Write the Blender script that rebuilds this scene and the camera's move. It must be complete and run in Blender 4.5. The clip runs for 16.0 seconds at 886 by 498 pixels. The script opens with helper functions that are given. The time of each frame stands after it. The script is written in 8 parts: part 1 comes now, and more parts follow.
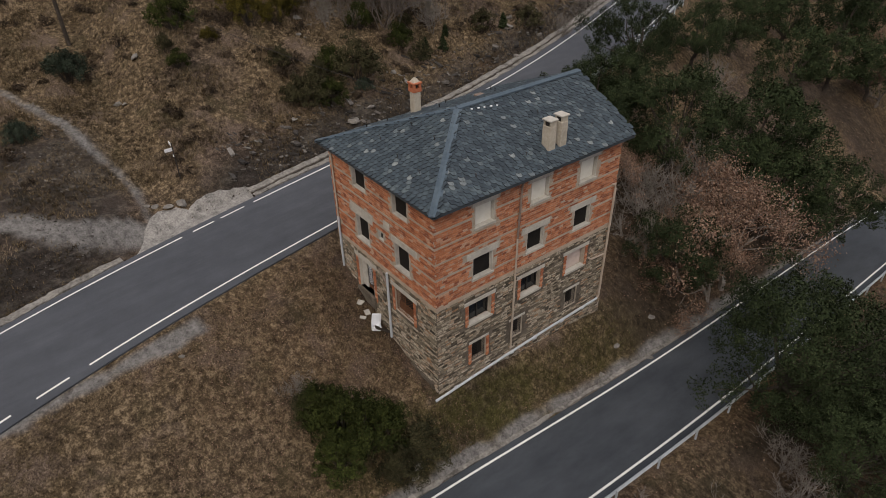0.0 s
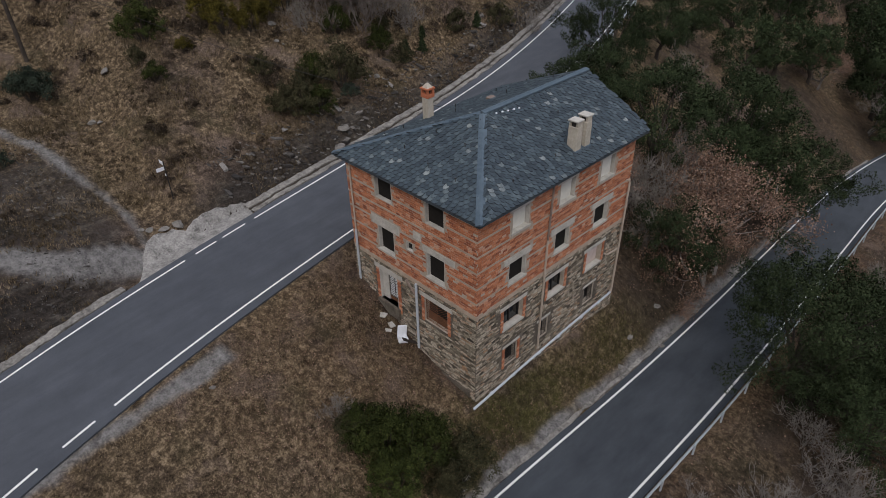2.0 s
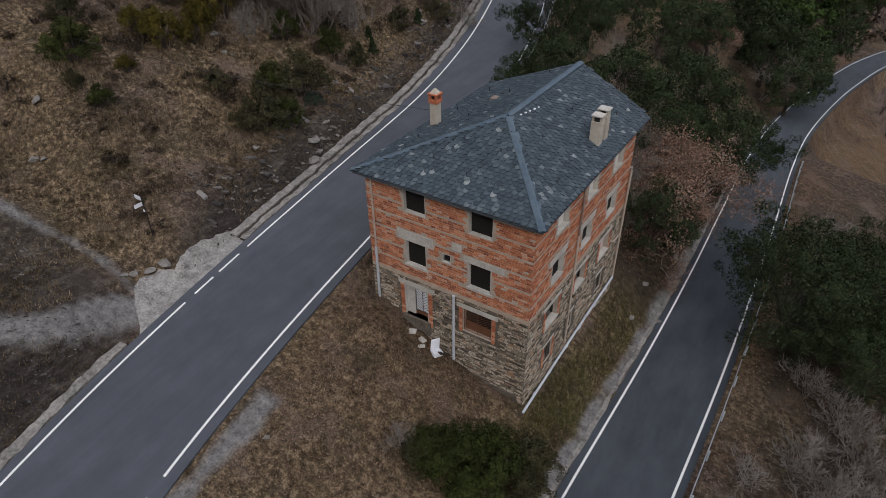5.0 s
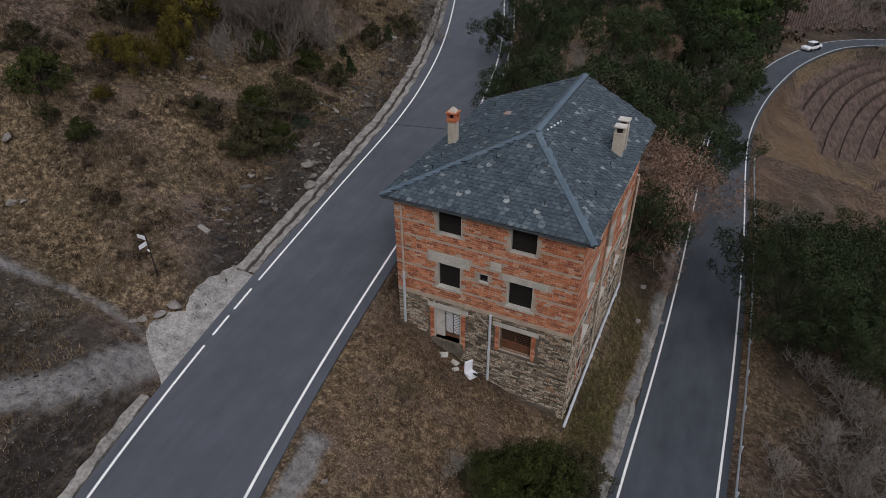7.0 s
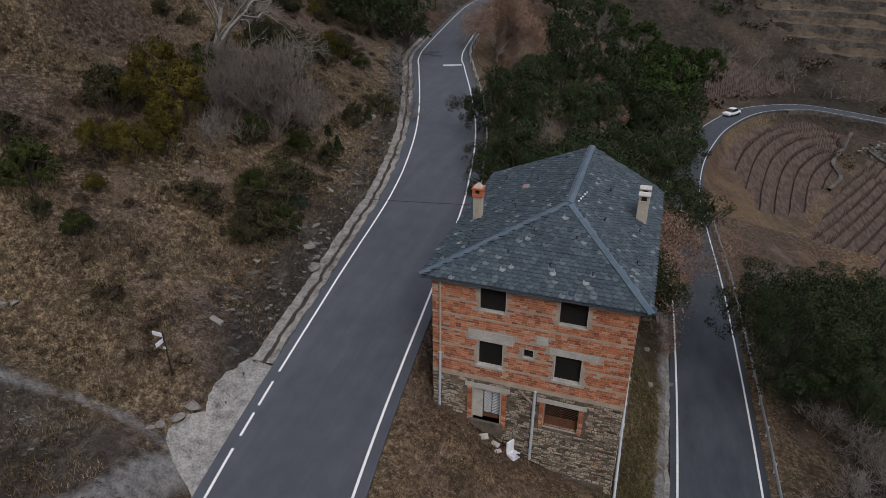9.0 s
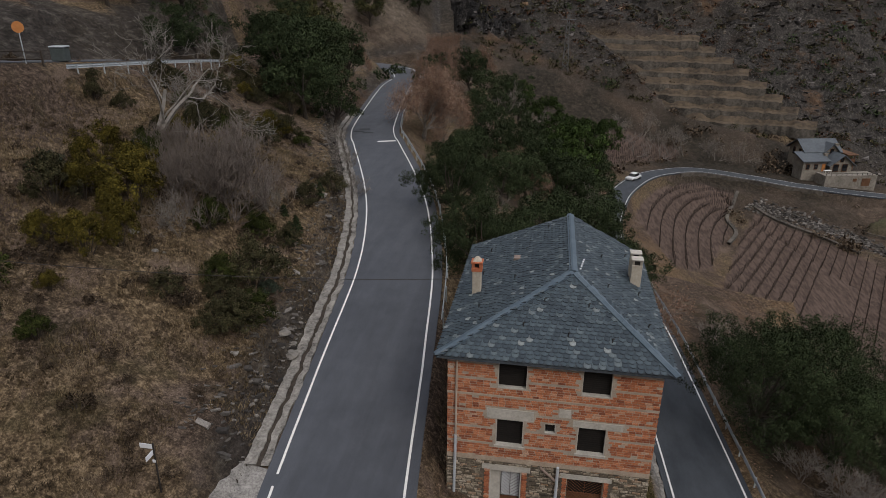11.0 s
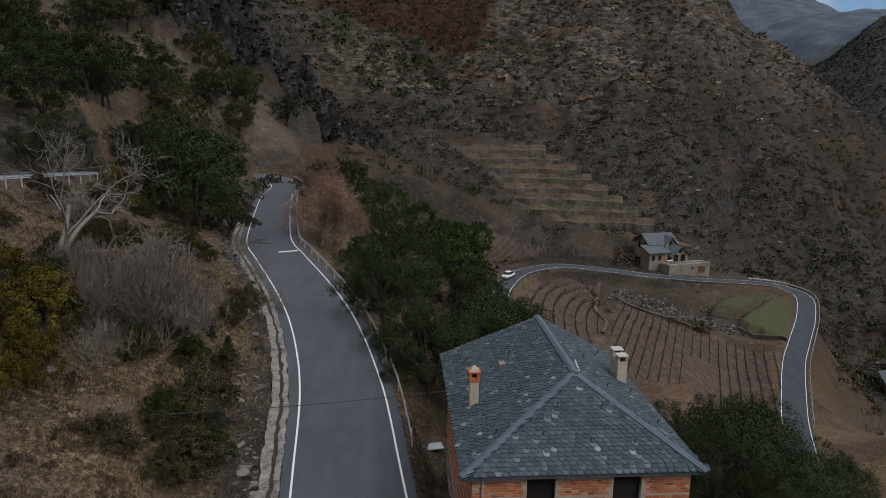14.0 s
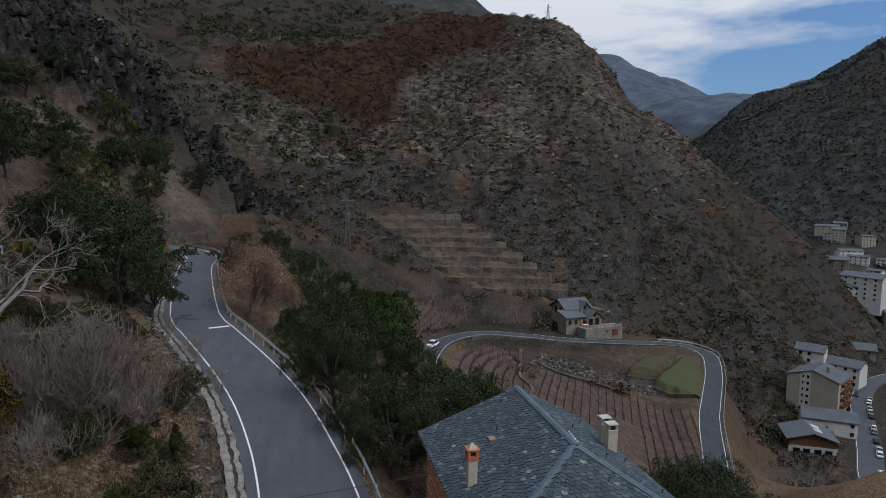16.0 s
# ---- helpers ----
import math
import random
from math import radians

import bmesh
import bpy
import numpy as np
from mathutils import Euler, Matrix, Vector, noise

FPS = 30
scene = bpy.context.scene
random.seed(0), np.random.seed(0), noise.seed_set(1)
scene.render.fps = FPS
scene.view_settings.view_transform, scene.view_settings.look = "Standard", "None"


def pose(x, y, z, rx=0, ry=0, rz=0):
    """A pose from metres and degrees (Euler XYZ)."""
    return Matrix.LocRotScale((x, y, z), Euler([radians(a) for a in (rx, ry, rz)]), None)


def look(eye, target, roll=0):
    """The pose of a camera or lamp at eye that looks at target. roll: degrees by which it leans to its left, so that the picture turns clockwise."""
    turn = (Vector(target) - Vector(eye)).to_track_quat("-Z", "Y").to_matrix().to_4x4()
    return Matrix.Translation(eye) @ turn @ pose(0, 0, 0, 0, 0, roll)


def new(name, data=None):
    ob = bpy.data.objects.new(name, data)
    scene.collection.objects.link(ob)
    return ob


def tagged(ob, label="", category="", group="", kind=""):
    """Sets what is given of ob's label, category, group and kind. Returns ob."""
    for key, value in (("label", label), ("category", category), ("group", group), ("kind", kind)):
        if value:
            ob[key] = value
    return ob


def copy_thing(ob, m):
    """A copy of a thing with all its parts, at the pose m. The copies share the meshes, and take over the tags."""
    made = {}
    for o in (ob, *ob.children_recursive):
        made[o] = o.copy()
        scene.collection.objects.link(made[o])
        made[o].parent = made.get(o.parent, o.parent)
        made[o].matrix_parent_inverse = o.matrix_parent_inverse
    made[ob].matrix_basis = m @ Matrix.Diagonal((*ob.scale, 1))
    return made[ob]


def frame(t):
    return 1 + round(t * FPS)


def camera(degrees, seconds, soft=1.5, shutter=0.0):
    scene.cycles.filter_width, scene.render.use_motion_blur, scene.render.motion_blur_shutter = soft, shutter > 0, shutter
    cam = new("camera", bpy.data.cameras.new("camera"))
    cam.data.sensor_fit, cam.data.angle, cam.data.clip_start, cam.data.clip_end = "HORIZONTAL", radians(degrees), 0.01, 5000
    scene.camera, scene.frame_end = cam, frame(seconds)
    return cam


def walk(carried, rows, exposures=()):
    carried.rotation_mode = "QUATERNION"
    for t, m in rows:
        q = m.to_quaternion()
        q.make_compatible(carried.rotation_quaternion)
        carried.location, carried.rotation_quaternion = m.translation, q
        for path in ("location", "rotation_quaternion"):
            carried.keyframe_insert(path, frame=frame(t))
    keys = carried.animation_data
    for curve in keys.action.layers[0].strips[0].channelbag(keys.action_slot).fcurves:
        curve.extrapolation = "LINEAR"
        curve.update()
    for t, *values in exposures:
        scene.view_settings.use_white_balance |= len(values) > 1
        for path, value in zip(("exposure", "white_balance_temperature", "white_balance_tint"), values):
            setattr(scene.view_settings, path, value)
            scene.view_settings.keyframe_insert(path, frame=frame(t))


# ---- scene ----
cam = camera(69.7, 16.0, soft=0.7)
PATH = [
    (0, (17.333, -12.569, 22.178), (10.690, -7.564, 16.626), -1.31),
    (0.5, (16.580, -13.297, 22.241), (10.100, -8.097, 16.676), -1.34),
    (1, (15.789, -13.999, 22.315), (9.474, -8.617, 16.733), -1.36),
    (1.5, (14.962, -14.676, 22.395), (8.815, -9.124, 16.793), -1.36),
    (2, (14.100, -15.328, 22.478), (8.130, -9.605, 16.855), -1.35),
    (2.5, (13.204, -15.955, 22.560), (7.446, -10.043, 16.913), -1.32),
    (3, (12.277, -16.556, 22.640), (6.760, -10.435, 16.974), -1.28),
    (3.5, (11.320, -17.132, 22.714), (6.040, -10.823, 17.029), -1.23),
    (4, (10.335, -17.681, 22.782), (5.283, -11.204, 17.080), -1.17),
    (6.5, (5.079, -19.989, 22.997), (1.268, -12.752, 17.244), -0.74),
    (7, (3.980, -20.353, 23.014), (0.354, -12.937, 17.371), -0.64),
    (7.5, (2.872, -20.681, 23.023), (-0.608, -13.033, 17.601), -0.53),
    (8, (1.758, -20.971, 23.025), (-1.594, -13.106, 17.837), -0.42),
    (8.5, (0.641, -21.222, 23.021), (-2.508, -13.125, 18.069), -0.31),
    (9, (-0.477, -21.431, 23.011), (-3.335, -13.089, 18.295), -0.20),
    (11.5, (-5.956, -21.826, 22.916), (-7.127, -12.512, 19.472), 0.34),
    (12, (-7.010, -21.769, 22.893), (-7.821, -12.324, 19.709), 0.44),
    (12.5, (-8.043, -21.666, 22.870), (-8.485, -12.114, 19.942), 0.53),
    (13, (-9.053, -21.517, 22.847), (-9.122, -11.880, 20.178), 0.61),
    (13.5, (-10.037, -21.323, 22.825), (-9.727, -11.619, 20.426), 0.69),
    (14, (-10.994, -21.085, 22.801), (-10.301, -11.339, 20.670), 0.75),
    (14.5, (-11.920, -20.805, 22.776), (-10.851, -11.038, 20.915), 0.81),
    (15, (-12.813, -20.485, 22.749), (-11.382, -10.716, 21.157), 0.85),
    (15.5, (-13.673, -20.127, 22.718), (-11.889, -10.377, 21.393), 0.89),
    (16, (-14.497, -19.735, 22.680), (-12.358, -10.022, 21.635), 0.91),
]
walk(cam, [(t, look(eye, target, roll)) for t, eye, target, roll in PATH], exposures=((0, -0.11, 7100, 13), (1, -0.15, 6500, 12), (3, -0.17, 6330, 13), (9, -0.17, 6330, 13), (11.8, -0.19, 6750, 11), (13.5, -0.2, 6600, 11), (16, -0.21, 6000, 9)))

# ---- light ----
world = bpy.data.worlds.new("sky")
scene.world = world
world.use_nodes = True
wn, wl = world.node_tree.nodes, world.node_tree.links
wn.clear()
SUN_ELEV, SUN_ROT = radians(44), radians(144)
w_out = wn.new("ShaderNodeOutputWorld")
w_bg = wn.new("ShaderNodeBackground")
w_sky = wn.new("ShaderNodeTexSky")
w_sky.sky_type = "NISHITA"
w_sky.sun_disc = False
w_sky.sun_elevation, w_sky.sun_rotation = SUN_ELEV, SUN_ROT
w_sky.air_density, w_sky.dust_density = 1.0, 0.7
# broken cloud over most of the sky
w_tc = wn.new("ShaderNodeTexCoord")
w_map = wn.new("ShaderNodeMapping")
w_map.inputs["Scale"].default_value = (1.1, 1.1, 4.5)
w_noise = wn.new("ShaderNodeTexNoise")
w_noise.inputs["Scale"].default_value = 2.1
w_noise.inputs["Detail"].default_value = 7
w_noise.inputs["Roughness"].default_value = 0.55
w_ramp = wn.new("ShaderNodeValToRGB")
w_ramp.color_ramp.elements[0].position = 0.36
w_ramp.color_ramp.elements[1].position = 0.50
w_mix = wn.new("ShaderNodeMixRGB")
w_mix.inputs[2].default_value = (8.0, 8.1, 8.4, 1)
wl.new(w_tc.outputs["Generated"], w_map.inputs["Vector"])
wl.new(w_map.outputs["Vector"], w_noise.inputs["Vector"])
wl.new(w_noise.outputs["Fac"], w_ramp.inputs["Fac"])
wl.new(w_ramp.outputs["Color"], w_mix.inputs[0])
w_tint = wn.new("ShaderNodeMixRGB")
w_tint.blend_type = "MULTIPLY"
w_tint.inputs[0].default_value = 1.0
w_tint.inputs[2].default_value = (0.80, 0.98, 1.22, 1)
wl.new(w_sky.outputs["Color"], w_tint.inputs[1])
wl.new(w_tint.outputs["Color"], w_mix.inputs[1])
# an overcast sky is brightest overhead
w_sep = wn.new("ShaderNodeSeparateXYZ")
w_grad = wn.new("ShaderNodeMapRange")
w_grad.inputs["From Min"].default_value, w_grad.inputs["From Max"].default_value = 0.0, 0.9
w_grad.inputs["To Min"].default_value, w_grad.inputs["To Max"].default_value = 0.60, 1.50
w_mul = wn.new("ShaderNodeMixRGB")
w_mul.blend_type = "MULTIPLY"
w_mul.inputs[0].default_value = 1.0
wl.new(w_tc.outputs["Generated"], w_sep.inputs["Vector"])
wl.new(w_sep.outputs["Z"], w_grad.inputs["Value"])
wl.new(w_mix.outputs["Color"], w_mul.inputs[1])
wl.new(w_grad.outputs["Result"], w_mul.inputs[2])
wl.new(w_mul.outputs["Color"], w_bg.inputs["Color"])
w_bg.inputs["Strength"].default_value = 0.12
wl.new(w_bg.outputs["Background"], w_out.inputs["Surface"])

sun = new("sun", bpy.data.lights.new("sun", "SUN"))
sun.data.energy, sun.data.angle, sun.data.color = 1.2, radians(20), (1.0, 0.93, 0.84)
sun.matrix_world = look((34, -46, 55), (0, 0, 0))

# ---- terrain ----
def vnoise(x, y, seed=0):
    """Smooth value noise in -1..1 for arrays."""
    xi, yi = np.floor(x).astype(np.int64), np.floor(y).astype(np.int64)
    fx, fy = x - xi, y - yi
    fx, fy = fx * fx * (3 - 2 * fx), fy * fy * (3 - 2 * fy)

    def grid(i, j):
        h = (i * 374761393 + j * 668265263 + seed * 1274126177) & 0x7FFFFFFF
        h = ((h ^ (h >> 13)) * 1274126177) & 0x7FFFFFFF
        return ((h ^ (h >> 16)) & 0xFFFF) / 32767.5 - 1

    a, b, c, d = grid(xi, yi), grid(xi + 1, yi), grid(xi, yi + 1), grid(xi + 1, yi + 1)
    return (a * (1 - fx) + b * fx) * (1 - fy) + (c * (1 - fx) + d * fx) * fy


def fbm(x, y, octaves=4, seed=0):
    total, amp = 0.0, 1.0
    for k in range(octaves):
        total = total + amp * vnoise(x * 2 ** k + 17.3 * k, y * 2 ** k - 9.1 * k, seed + k)
        amp *= 0.5
    return total


def glide(points, step=1.0):
    """A smooth polyline through control points (x, y, z), resampled."""
    p = np.array(points, float)
    p = np.vstack([2 * p[0] - p[1], p, 2 * p[-1] - p[-2]])
    out = []
    for i in range(1, len(p) - 2):
        n = max(2, int(np.linalg.norm(p[i + 1] - p[i]) / step))
        t = np.linspace(0, 1, n, endpoint=False)[:, None]
        a, b, c, d = p[i - 1], p[i], p[i + 1], p[i + 2]
        out.append(0.5 * (2 * b + (c - a) * t + (2 * a - 5 * b + 4 * c - d) * t ** 2 + (3 * b - a - 3 * c + d) * t ** 3))
    out.append(p[-2][None])
    return np.vstack(out)


# the upper road, its climb back above the slope, the lower road and the street in the valley
ROAD_A = glide([(-2, -52, 0.0), (-7.2, -27, 2.0), (-10.2, -15.5, 2.9), (-11.5, -9.2, 3.4), (-12.4, -2.9, 3.9), (-13.1, 3.4, 4.4), (-13.78, 9.6, 4.9),
                (-14.5, 15.9, 5.4), (-15.68, 22.2, 5.9), (-17.25, 28.4, 6.4), (-19.33, 34.7, 6.8), (-21.7, 41, 7.15), (-24.1, 47.2, 7.45), (-26.2, 53.5, 7.6),
                (-29.2, 71, 7.75), (-31.9, 90, 8.05), (-32.6, 102, 8.3), (-37, 111, 8.8), (-46, 113, 9.6), (-53, 104, 10.7), (-54, 85, 12.6), (-49, 50, 15.8), (-45, 22, 18.2),
                (-46, 0, 20.2), (-52, -40, 24)])
ROAD_B = glide([(3.5, -55, 2.5), (4.6, -25, -0.2), (5.3, -8, -1.75), (5.35, 0, -2.44), (5.35, 10, -3.38), (5.15, 20, -4.2), (4.8, 30, -4.9), (4.2, 45, -6.6), (4.2, 60, -8.9), (5.4, 78, -11.6), (7.3, 92, -13.0), (10.7, 108, -14.2), (16.3, 122.5, -15.0),
                (22.3, 131, -15.6), (32.0, 138.8, -16.7), (45, 139, -18.1), (55, 138, -19.2), (70, 139.2, -20.8), (87, 141.5, -22.5), (94.2, 140.4, -23.5), (96, 134, -24.4), (88.2, 120.8, -25.3),
                (76.8, 105.5, -26.0), (69.5, 95.7, -26.5), (61.5, 83, -27.3), (54, 70, -28), (46, 52, -29), (40, 28, -31), (36, 0, -33), (34, -40, -36)])
STREET = glide([(92, -45, -59), (105, 43, -59.5), (126, 101, -59.5), (143, 123, -59.5), (160, 140.5, -59.5), (181, 163, -60), (197, 180, -60), (217, 196.4, -60.3), (235, 206, -60.6), (262, 214, -61), (320, 235, -63), (450, 310, -70)], 4.0)
I_BEND = int(np.argmin(np.hypot(ROAD_B[:, 0] - 94.2, ROAD_B[:, 1] - 140.4)))
A_END = int(np.argmax(ROAD_A[:, 1]))
LEFT_LIMIT = np.vstack([ROAD_A[:A_END], glide([(-44, 114, 10), (-34, 128, 11), (-30, 145, 13), (-42, 200, 30), (-75, 300, 75), (-130, 460, 150)], 3.0)])


def nearest(poly, x, y):
    """Distance to a polyline, signed (+ on its right), its height there and the running index."""
    sq = np.full(x.shape, 1e18)
    idx = np.zeros(x.shape, int)
    for s in range(0, x.size, 20000):
        q = slice(s, s + 20000)
        d = (x[q, None] - poly[None, :, 0]) ** 2 + (y[q, None] - poly[None, :, 1]) ** 2
        idx[q] = d.argmin(1)
        sq[q] = d.min(1)
    tan = np.gradient(poly[:, :2], axis=0)
    tan /= np.linalg.norm(tan, axis=1)[:, None]
    dx, dy = x - poly[idx, 0], y - poly[idx, 1]
    along = dx * tan[idx, 0] + dy * tan[idx, 1]
    side = dx * tan[idx, 1] - dy * tan[idx, 0]
    step = np.gradient(poly[:, 2])[idx] / np.maximum(1e-6, np.linalg.norm(np.gradient(poly[:, :2], axis=0), axis=1)[idx])
    z = poly[idx, 2] + np.clip(along, -3, 3) * step
    gap = np.linalg.norm(np.gradient(poly[:, :2], axis=0), axis=1)[idx]
    return np.where(side < 0, -1, 1) * np.where(np.abs(along) > 1.5 * gap, np.sqrt(sq), np.abs(side)), z, idx


# mountain: by bearing from the plan's hub, radius and height of foot, crest, valley behind, second and third range
HUB = (-5.0, -20.0)
BEARING = [-180, -90, -45, -24, -10, 0, 8, 12, 17, 21, 24.5, 27, 32, 36.5, 42.5, 47, 55, 70, 100, 180]
M_KNOTS = {
    "r0": [300, 300, 260, 240, 200, 190, 195, 198, 200, 205, 208, 210, 224, 252, 284, 290, 290, 300, 300, 300],
    "z0": [0, 40, 40, 30, 12, 2, -4, -6, -8, -11, -16, -20, -33, -48, -66, -70, -70, -61, -60, -10],
    "r1": [900, 900, 900, 800, 700, 620, 520, 480, 450, 430, 420, 410, 400, 400, 400, 380, 460, 900, 900, 900],
    "z1": [150, 300, 380, 300, 240, 195, 160, 145, 137, 129, 108, 78, 50, 20, -14, -58, -64, 70, 100, 150],
    "r2": [1000, 1000, 1000, 950, 850, 760, 660, 640, 620, 640, 640, 640, 640, 640, 640, 640, 640, 1000, 1000, 1000],
    "z2": [150, 300, 400, 330, 270, 225, 185, 160, 130, 40, 0, -20, -45, -60, -68, -70, -68, 70, 100, 150],
    "r3": [1500] * 20,
    "z3": [200, 400, 500, 480, 470, 450, 440, 420, 380, 0, -20, -10, 130, 214, 268, 318, 390, 420, 350, 200],
    "r4": [3200] * 20,
    "z4": [300, 500, 600, 700, 700, 700, 700, 700, 690, 680, 660, 600, 470, 350, 300, 330, 380, 500, 400, 300],
}


def mountain(x, y):
    dx, dy = x - HUB[0], y - HUB[1]
    r, th = np.hypot(dx, dy), np.degrees(np.arctan2(dx, dy))
    k = {name: np.interp(th, BEARING, row) for name, row in M_KNOTS.items()}
    rough = fbm(x / 60, y / 60, 5, 3)
    crag = np.abs(fbm(x / 26, y / 26, 4, 8))
    out = k["z0"] - 25 + (r - k["r0"] + 60) * 0.42
    up = np.clip((r - k["r0"]) / (k["r1"] - k["r0"]), 0, 1)
    face = k["z0"] + (k["z1"] - k["z0"]) * up
    out = np.where(r > k["r0"], face, out)
    for a, b in (("1", "2"), ("2", "3"), ("3", "4")):
        u = np.clip((r - k["r" + a]) / (k["r" + b] - k["r" + a]), 0, 1)
        u = u * u * (3 - 2 * u) if a == "2" else u
        out = np.where(r > k["r" + a], k["z" + a] + (k["z" + b] - k["z" + a]) * u, out)
    out = np.where(r > 3200, k["z4"] - (r - 3200) * 0.2, out)
    body = np.clip((r - k["r0"]) / 60, 0, 1) * np.clip(1 - up * 0.55, 0.2, 1)
    far = np.clip((r - 900) / 400, 0, 1)
    ledge = np.abs(fbm(x / 9, y / 9, 4, 15)) * 4.0 + fbm(x / 22, y / 22, 3, 17) * 1.8
    # rock bands: the slope breaks into ledges and short cliffs along its tilted beds
    bed = (out + 0.22 * x - 0.12 * y + 5 * rough + 2.5 * fbm(x / 18, y / 18, 3, 23)) / 7.5
    step = bed - np.floor(bed)
    cliffs = body * np.clip((th + 14) / 8, 0, 1) * np.clip((k["r1"] + 25 - r) / 30, 0, 1) * np.clip(0.55 + 0.7 * fbm(x / 50, y / 50, 3, 27), 0, 1)
    out = out + cliffs * 7.0 * (step ** 2.6 - step)
    return out + body * (rough * 6 - crag * 7 + ledge + 2) * (1 - far) + far * (fbm(x / 300, y / 300, 5, 21) * 38) * (r < 4000), r


TERR_R0, TERR_Z0, TERR_RISE = 195.0, -12.0, 0.82


def terraced(x, y):
    """How far a place lies inside the old terraces, which step back to one side as they climb."""
    r, th = np.hypot(x - HUB[0], y - HUB[1]), np.degrees(np.arctan2(x - HUB[0], y - HUB[1]))
    lo, hi = np.interp(r, [195, 223], [10.0, 2.0]), np.interp(r, [195, 223], [21.5, 10.5])
    return np.clip((th - lo) / 1.2 + 0.5, 0, 1) * np.clip((hi - th) / 1.2 + 0.5, 0, 1) * np.clip((r - 191) / 4, 0, 1) * np.clip((226 - r) / 4, 0, 1)


def dark_crag(x, y):
    """The band of dark broken rock that runs down the slope above the bend."""
    r, th = np.hypot(x - HUB[0], y - HUB[1]), np.degrees(np.arctan2(x - HUB[0], y - HUB[1]))
    lo, hi = np.interp(th, [-40, -24, -20.7, -15.6, -10, -5.4, -2], [180, 182, 179, 187, 198, 202, 205]), np.interp(th, [-40, -24, -18, -14.8, -11.3, -7.2, -3.6, -2], [360, 335, 305, 280, 258, 236, 210, 205])
    n = fbm(x / 16, y / 16, 3, 133) * 6
    return np.clip((r - lo + n) / 6, 0, 1) * np.clip((hi - r + n) / 8, 0, 1) * np.clip((-1.5 - th) / 2, 0, 1) * (th > -75)


def red_zone(x, y):
    """Rust-brown bracken slope high on the mountain."""
    r, th = np.hypot(x - HUB[0], y - HUB[1]), np.degrees(np.arctan2(x - HUB[0], y - HUB[1]))
    lo, hi = np.interp(th, [-12, -1, 4, 6.5, 10.5, 16, 18], [315, 300, 286, 326, 384, 420, 435]), np.interp(th, [-12, -5, 0, 5, 10, 20], [360, 395, 418, 450, 520, 520])
    n = fbm(x / 20, y / 20, 4, 135) * 14
    return np.clip((r - lo + n) / 10, 0, 1) * np.clip((hi - r + n) / 20, 0, 1) * np.clip((th + 11) / 4, 0, 1) * np.clip((18 - th) / 2, 0, 1)


def within(poly, x, y):
    """Whether places lie inside a closed outline."""
    x, y = np.asarray(x, float), np.asarray(y, float)
    inside = np.zeros(np.broadcast(x, y).shape, bool)
    for (xa, ya), (xb, yb) in zip(poly, poly[1:] + poly[:1]):
        if ya != yb:
            inside ^= ((y < ya) != (y < yb)) & (x < xa + (y - ya) * (xb - xa) / (yb - ya))
    return inside


# vineyards, the two small green fields in the bend and the vine plot above the lane
LOBE = [(12, 98), (15, 114), (22, 124), (31, 133), (39.5, 131), (36, 122), (33, 114), (33, 107), (28, 96), (24, 84), (16, 76)]
VINES = [(42.5, 125), (50, 118.5), (58.4, 111.2), (64, 104), (68, 97), (57, 80), (44, 58), (24, 50), (20, 64), (28, 88), (35, 107)]
TURF_HIGH = [(64.3, 122.4), (75.4, 131.1), (86.9, 135.7), (80, 128), (72, 121.2)]
TURF_LOW = [(68.2, 115), (73.5, 121), (80.5, 127), (88, 134.6), (91.7, 132.2), (85, 121.5), (74, 106.5)]
PLOT = [(8, 150), (16, 158), (30, 152.5), (27, 147), (18, 141), (11, 134), (2, 140)]


def in_field(x, y):
    """Inside the vineyards."""
    return within(LOBE, x, y) | within(VINES, x, y) | within(PLOT, x, y)


def in_turf(x, y):
    """The two small green fields in the bend."""
    return within(TURF_HIGH, x, y) | within(TURF_LOW, x, y)


